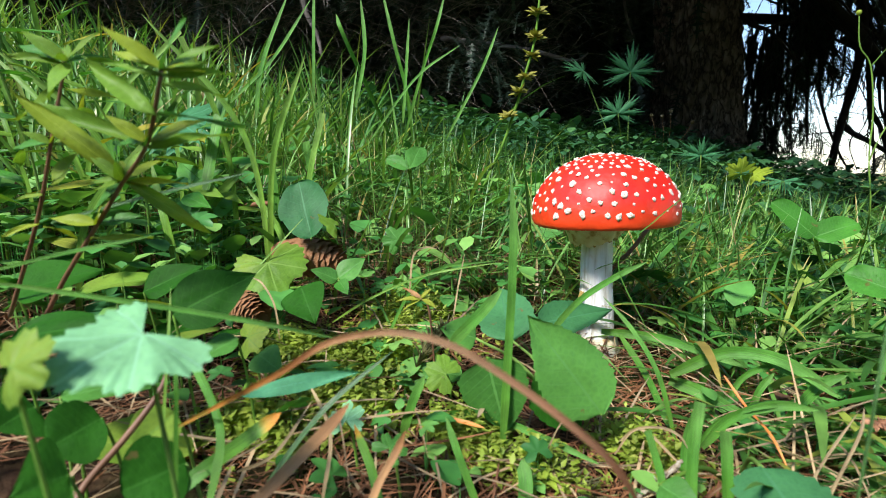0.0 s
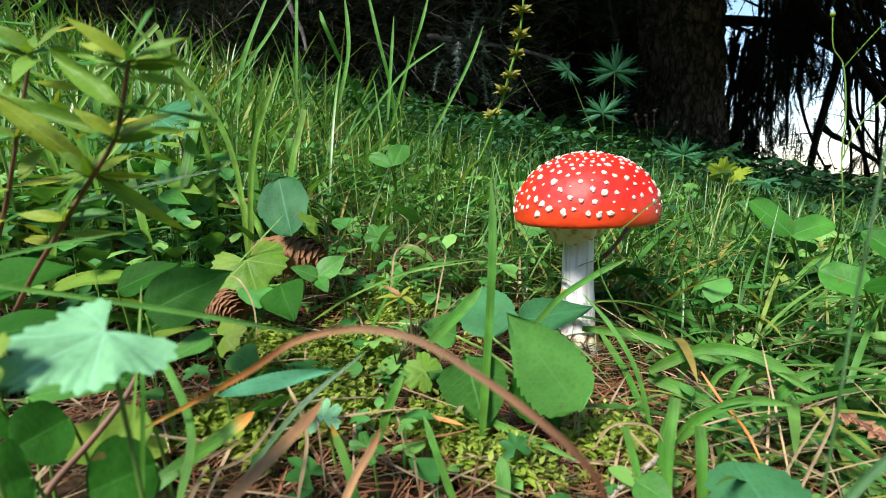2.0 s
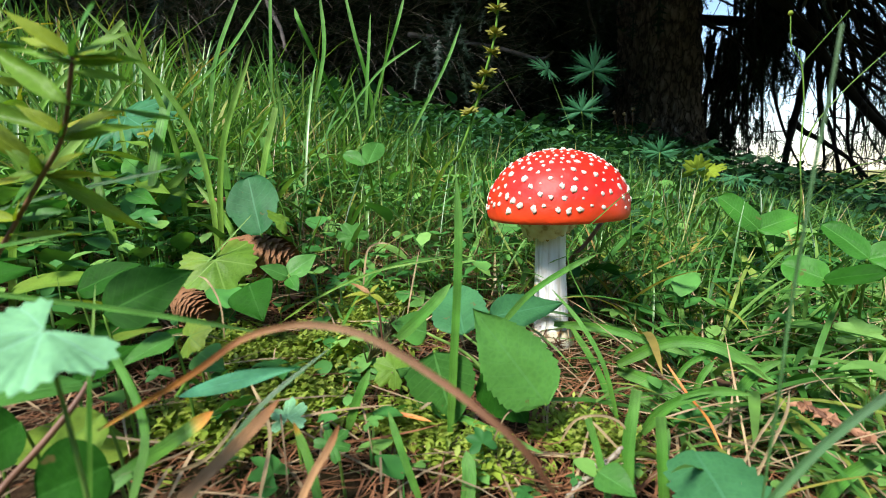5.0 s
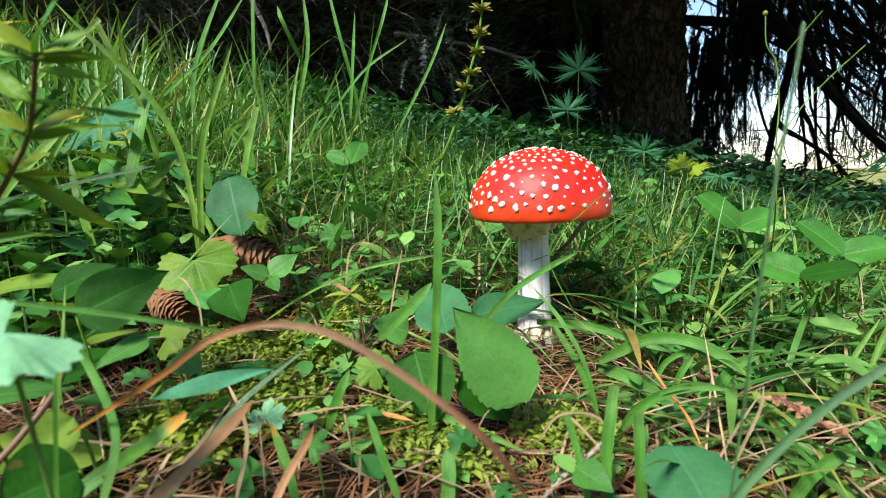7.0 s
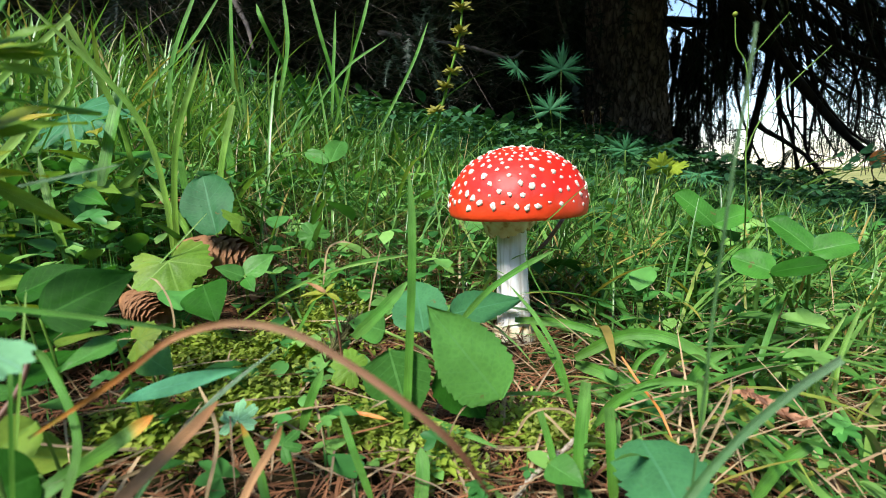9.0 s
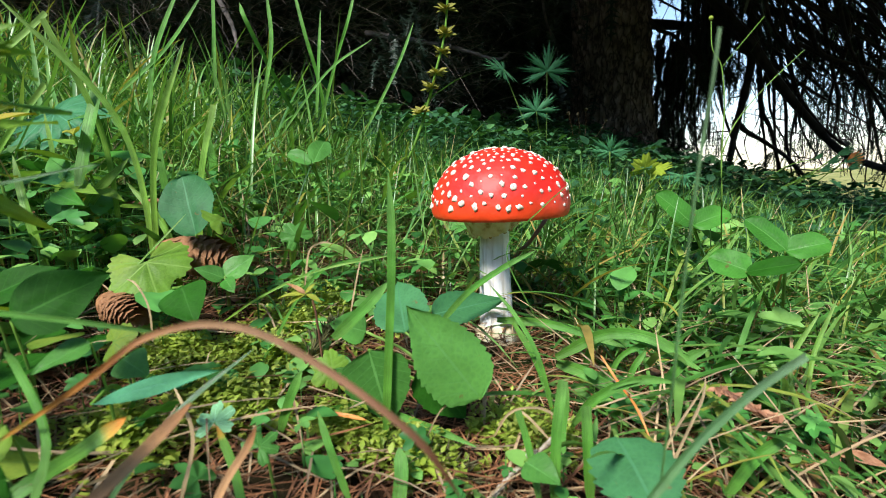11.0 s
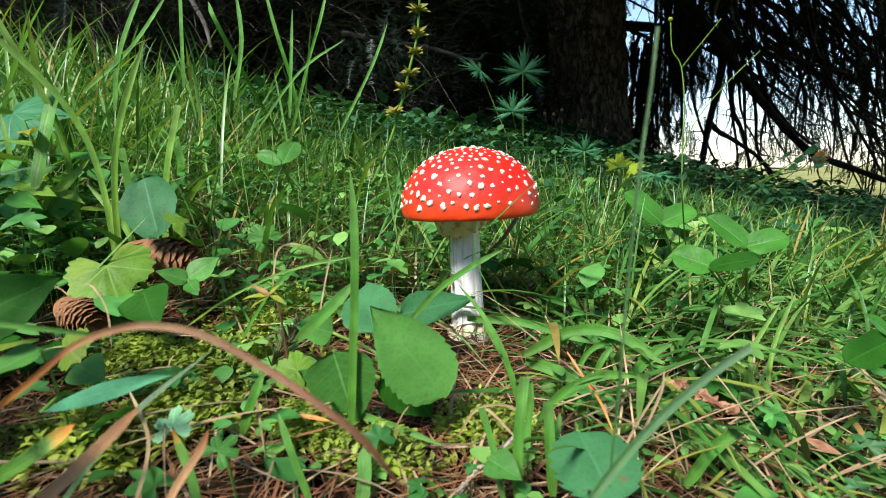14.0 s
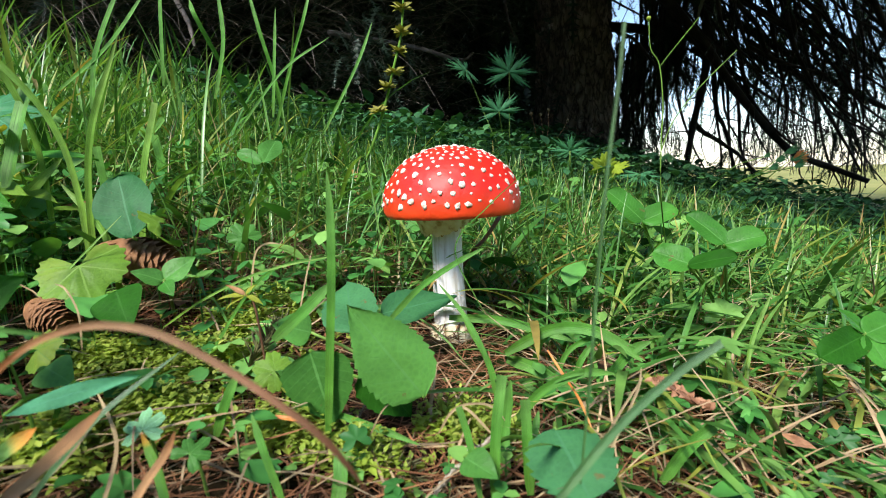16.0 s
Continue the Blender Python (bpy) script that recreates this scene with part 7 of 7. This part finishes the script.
tussock("pale green grass at the edge of the litter", L_CLUMP, [
    ([(0.1313, -0.0693, -0.0032), (0.1393, -0.0617, 0.0083), (0.1495, -0.0533, 0.0243)], 0.0052),
    ([(0.1473, -0.0773, 0.0028), (0.1495, -0.0758, 0.0110), (0.1353, -0.0754, 0.0196), (0.1161, -0.0818, 0.0209)], 0.0034),
    ([(0.1532, -0.0773, -0.0003), (0.1510, -0.0708, 0.0093), (0.1489, -0.0590, 0.0205)], 0.0036),
    ([(0.1438, -0.0980, 0.0015), (0.1460, -0.0840, 0.0246), (0.1717, -0.0678, 0.0494)], 0.0028),
    ([(0.1544, -0.0870, 0.0017), (0.1669, -0.0720, 0.0259), (0.1891, -0.0559, 0.0521)], 0.0028),
])
for label, mt, pts, w in (
    ("pale curved straw over the needle litter", L_STRAWBLADE, [(-0.0162, -0.1477, 0.0217), (-0.0092, -0.1456, 0.0311), (0.0011, -0.1446, 0.0326), (0.0084, -0.1445, 0.0297), (0.0120, -0.1451, 0.0244)], 0.001),
    ("long pale straw lying across the grass", L_STRAWBLADE, [(0.0283, -0.1468, 0.0059), (0.0494, -0.1341, 0.0121), (0.0794, -0.1214, 0.0130), (0.1034, -0.1196, 0.0129)], 0.0009),
    ("bent straw stalk leaning in the grass", L_STRAWBLADE, [(0.0391, -0.1793, 0.0199), (0.0494, -0.1713, 0.0327), (0.0592, -0.1636, 0.0447), (0.0624, -0.1591, 0.0520)], 0.0011),
    ("brown withered blade lying behind the grass", L_BROWN, [(0.1123, 0.0432, 0.0100), (0.1341, 0.0456, 0.0146), (0.1591, 0.0364, 0.0086)], 0.0018),
    ("thin straw hanging from a toothed leaf", L_STRAWBLADE, [(-0.0446, -0.1596, 0.0246), (-0.0374, -0.1521, 0.0360), (-0.0286, -0.1461, 0.0374), (-0.0228, -0.1454, 0.0389)], 0.0006),
    ("dry straw among moss", L_STRAWBLADE, [(-0.1186, -0.0570, 0.0654), (-0.1187, -0.0439, 0.0834), (-0.1114, -0.0426, 0.0884), (-0.1039, -0.0421, 0.0875)], 0.0012),
    ("dry upright straw behind moss", L_STRAWBLADE, [(-0.0929, -0.0581, 0.0467), (-0.0911, -0.0449, 0.0641), (-0.0883, -0.0315, 0.0828)], 0.001),
    ("bent straw under the cones", L_STRAWBLADE, [(-0.1632, -0.1326, 0.0591), (-0.1708, -0.1210, 0.0715), (-0.1824, -0.1103, 0.0799), (-0.1904, -0.1056, 0.0818)], 0.001),
):
    lone_blade("withered_straw", label, pts, w, mt)
lone_blade("long_grass_stem", "long thin light green stem leaning over moss", [(-0.1616, -0.0732, 0.0487), (-0.1372, -0.0739, 0.0640), (-0.1044, -0.0742, 0.0780), (-0.0621, -0.0747, 0.0858)], 0.0013, L_CLUMP)
lone_blade("long_grass_stem", "thin light green stem leaning by the cones", [(-0.2063, -0.0929, 0.0736), (-0.1926, -0.0842, 0.0895), (-0.1745, -0.0743, 0.1102)], 0.001, L_CLUMP)
ft = tagged(new("lichen_twig"), "pale grey lichen-grown twig on needles", "twig")
lt = random.Random(5)
lt_line = smooth_line([(-0.0206, -0.1773, 0.0126), (-0.0128, -0.1701, 0.0185), (-0.0046, -0.1638, 0.0204), (0.0068, -0.1550, 0.0253)], 34)
lt_line = [p + Vector((lt.uniform(-1, 1), lt.uniform(-1, 1), lt.uniform(-1, 1))) * 0.00035 for p in lt_line]
M_LICHEN = plain_mat("pale_lichen_bark", [(0.3, (0.16, 0.11, 0.07)), (0.5, (0.36, 0.3, 0.22)), (0.7, (0.52, 0.5, 0.42))], 0.9, 420, 0.9, 0.001)
part("wood", tube_bm(lt_line, [0.0007 + 0.0006 * lt.random() ** 2 for p in lt_line], 7), M_LICHEN, ft)
for k in range(16):
    p = lt_line[lt.randrange(1, 33)]
    d = Vector((lt.uniform(-1, 1), lt.uniform(-1, 0.3), lt.uniform(-0.2, 1))).normalized() * lt.uniform(0.0015, 0.0045)
    part("stub", tube_bm([p, p + d * 0.6, p + d], [0.0004, 0.0003, 0.0002], 5), M_LICHEN, ft)
M_STALE = plain_mat("olive_old_needles", [(0.3, (0.06, 0.07, 0.02)), (0.7, (0.2, 0.19, 0.07))], 0.7, 60, 0.3, 0.0004, island=True)
for label, a, b in (("fallen spruce twig with olive needles beside leaves", (-0.104, -0.11, 0.039), (-0.089, -0.1, 0.053)), ("fallen spruce twig with olive needles on litter", (-0.065, -0.15, 0.02), (-0.025, -0.16, 0.01))):
    ob = tagged(new("needled_twig"), label, "twig", "needled twigs")
    a, b = Vector(a), Vector(b)
    part("wood", tube_bm(smooth_line([a, (a + b) / 2 + Vector((0, 0, 0.003)), b], 10), [0.0009 - 0.00005 * q for q in range(11)], 6), M_NEEDLE, ob)
    bm = bmesh.new()
    side = (b - a).normalized()
    for k in range(90):
        u = k / 90
        p = a + (b - a) * u + Vector((0, 0, 0.003 * 4 * u * (1 - u)))
        sw = Vector((lt.uniform(-0.6, 0.6), lt.uniform(-0.9, 0.2), lt.uniform(0.1, 1))).normalized()
        d = (side * 0.7 + sw).normalized() * lt.uniform(0.008, 0.012)
        tube_bm([p, p + d * 0.7, p + d], [0.00045, 0.00042, 0.0001], 4, bm)
    tagged(part("needle_fringe", bm, M_STALE, ob, "stiff olive needles"), kind="stuff")

# seeding plant at the meadow's edge
bp = plant("bud_plant", "leaning plant with pale green buds and an orange flower")
foot = on_ground((0.6497, 0.8902, 0.0243))
for k, (end, bud_len) in enumerate((((0.9160, 0.8964, 0.1244), 0.04), ((0.9096, 0.9097, 0.1419), 0.036), ((0.8714, 0.8877, 0.1227), 0.032), ((0.8466, 0.8754, 0.1037), 0.032), ((0.9178, 0.8834, 0.1073), 0.032), ((0.8642, 0.9204, 0.1349), 0.018))):
    mid = tuple(foot[i] * 0.45 + end[i] * 0.55 + (0.012 * (k - 2) if i == 2 else 0) for i in range(3))
    stalk([foot, mid, end], 0.0018, 0.0011, L_STEM, bp, n=10)
    for j in range(9):
        a = 0.7 * j
        tip = (end[0] + bud_len * (0.8 + 0.3 * math.cos(a)), end[1] + 0.4 * bud_len * math.sin(a), end[2] + bud_len * (0.25 + 0.35 * math.sin(a + 1)))
        part("sepal", leaf_mesh(end, tip, 0.0036, (0, -0.7, 0.6), "lance", bend=-0.2, fold=0.4, material=L_GREY), L_GREY, bp)
    if k == 0:
        for j in range(14):
            a = 0.45 * j
            tip = (end[0] + 0.028 + 0.02 * math.cos(a), end[1] - 0.006, end[2] + 0.004 + 0.022 * math.sin(a))
            part("petal", leaf_mesh((end[0] + 0.012, end[1], end[2] + 0.002), tip, 0.01, (0, -1, 0.1), "lance", bend=0.1, material=L_ORANGE), L_ORANGE, bp, "orange petal")

# blades close to the lens
for label, mt, pts, w in (
    ("thin grey-green blade leaning over the litter", L_GREYBLADE, [(-0.1298, -0.2174, 0.0383), (-0.1219, -0.2093, 0.0512), (-0.1108, -0.2007, 0.0643), (-0.0945, -0.1867, 0.0763)], 0.0016),
    ("dark green blade standing in the litter", L_TIPPED, [(-0.0951, -0.2043, 0.0300), (-0.1002, -0.1980, 0.0416), (-0.1073, -0.1920, 0.0524)], 0.003),
    ("short green blade bending in the litter", L_BLADE, [(-0.0983, -0.1633, 0.0339), (-0.0946, -0.1609, 0.0459), (-0.0899, -0.1587, 0.0564)], 0.0036),
    ("green blade leaning away from the moss", L_BLADE, [(-0.0666, -0.1914, 0.0253), (-0.0734, -0.1850, 0.0389), (-0.0789, -0.1787, 0.0501)], 0.0026),
    ("slender yellow-green stem close by", L_CLUMP, [(-0.1497, -0.2289, 0.0447), (-0.1527, -0.2212, 0.0636), (-0.1551, -0.2130, 0.0848), (-0.1580, -0.2056, 0.1012)], 0.001),
    ("pale dry straw lying on the needles", L_STRAWBLADE, [(-0.1134, -0.2058, 0.0346), (-0.1171, -0.1889, 0.0473), (-0.1316, -0.1735, 0.0591)], 0.0014),
    ("pale dry straw lying on the needles", L_STRAWBLADE, [(-0.1460, -0.1992, 0.0368), (-0.1359, -0.1923, 0.0401), (-0.1295, -0.1745, 0.0509)], 0.0012),
):
    lone_blade("leaning_blade", label, pts, w, mt)

# ---------- cones ----------
M_CONE = plain_mat("cone_scale_brown", [(0.3, (0.17, 0.065, 0.025)), (0.7, (0.46, 0.23, 0.1))], 0.6, 260, 0.6, 0.0005)


def cone_thing(centre, axis, length, radius, label):
    ob = tagged(new("spruce_cone"), label, "cone", "spruce cones")
    bm = bmesh.new()
    bmesh.ops.create_icosphere(bm, subdivisions=3, radius=1)
    for v in bm.verts:
        v.co = Vector((v.co.x * radius * 0.72, v.co.y * radius * 0.72, v.co.z * length * 0.47))
    part("core", bm, M_CONE, ob)
    sv, sf = leaf_shape([(0, 0.25), (0.35, 0.5), (0.7, 0.55), (0.9, 0.4), (1.0, 0.12)], -0.35, 0.25)
    me = mesh_from("scale", np.array([tuple(p) for p in sv]), sf, M_CONE)
    r = random.Random(8)
    for k in range(76):
        u = k / 75
        a = k * 2.39996
        zz = (u - 0.5) * length * 0.95
        rr = radius * 0.66 * math.sqrt(max(0.05, 1 - (2 * u - 1) ** 2))
        sc = new("scale", me)
        sc.parent = ob
        size = radius * 0.86 * (0.6 + 0.5 * math.sin(math.pi * u))
        out = Vector((math.cos(a), math.sin(a), 0))
        y = (out * 0.62 + Vector((0, 0, 1))).normalized()
        z = (out - y * out.dot(y)).normalized()
        x = y.cross(z)
        m = Matrix((x, y, z)).transposed().to_4x4()
        sc.matrix_local = Matrix.Translation(out * rr + Vector((0, 0, zz))) @ m @ Matrix.Diagonal((size * r.uniform(0.9, 1.1), size, size, 1))
    ob.matrix_world = Matrix.Translation(centre) @ Vector(axis).to_track_quat("Z", "Y").to_matrix().to_4x4()
    return ob


cone_thing((-0.1888, -0.0492, 0.0841), (0.85, -0.2, -0.1), 0.05, 0.0135, "brown spruce cone lying among leaves")
cone_thing((-0.2046, -0.0943, 0.0641), (0.75, -0.5, -0.15), 0.034, 0.0108, "brown spruce cone half hidden under a leaf")

# brown twig at the side
tw = tagged(new("brown_twig"), "broken reddish brown twig lying in grass", "twig")
part("wood", tube_bm(smooth_line([(0.0727, -0.1478, 0.0412), (0.0765, -0.1527, 0.0407), (0.0816, -0.1579, 0.0375), (0.0882, -0.1628, 0.0359)], 12), [0.0013 + 0.0003 * math.sin(i * 2.9) for i in range(13)], 7), M_NEEDLE, tw)
tw_r = random.Random(8)
tw_line = smooth_line([(0.0727, -0.1478, 0.0412), (0.0765, -0.1527, 0.0407), (0.0816, -0.1579, 0.0375), (0.0882, -0.1628, 0.0359)], 26)
for p in tw_line:
    for k in range(2):
        d = Vector((tw_r.uniform(-1, 1), tw_r.uniform(-1, 0.2), tw_r.uniform(-0.3, 1))).normalized()
        part("bark_flake", leaf_mesh(p, Vector(p) + d * tw_r.uniform(0.002, 0.004), tw_r.uniform(0.0015, 0.003), (0.2, -0.6, 0.7), "ovate", bend=0.4, material=M_FLAKE), M_FLAKE, tw)
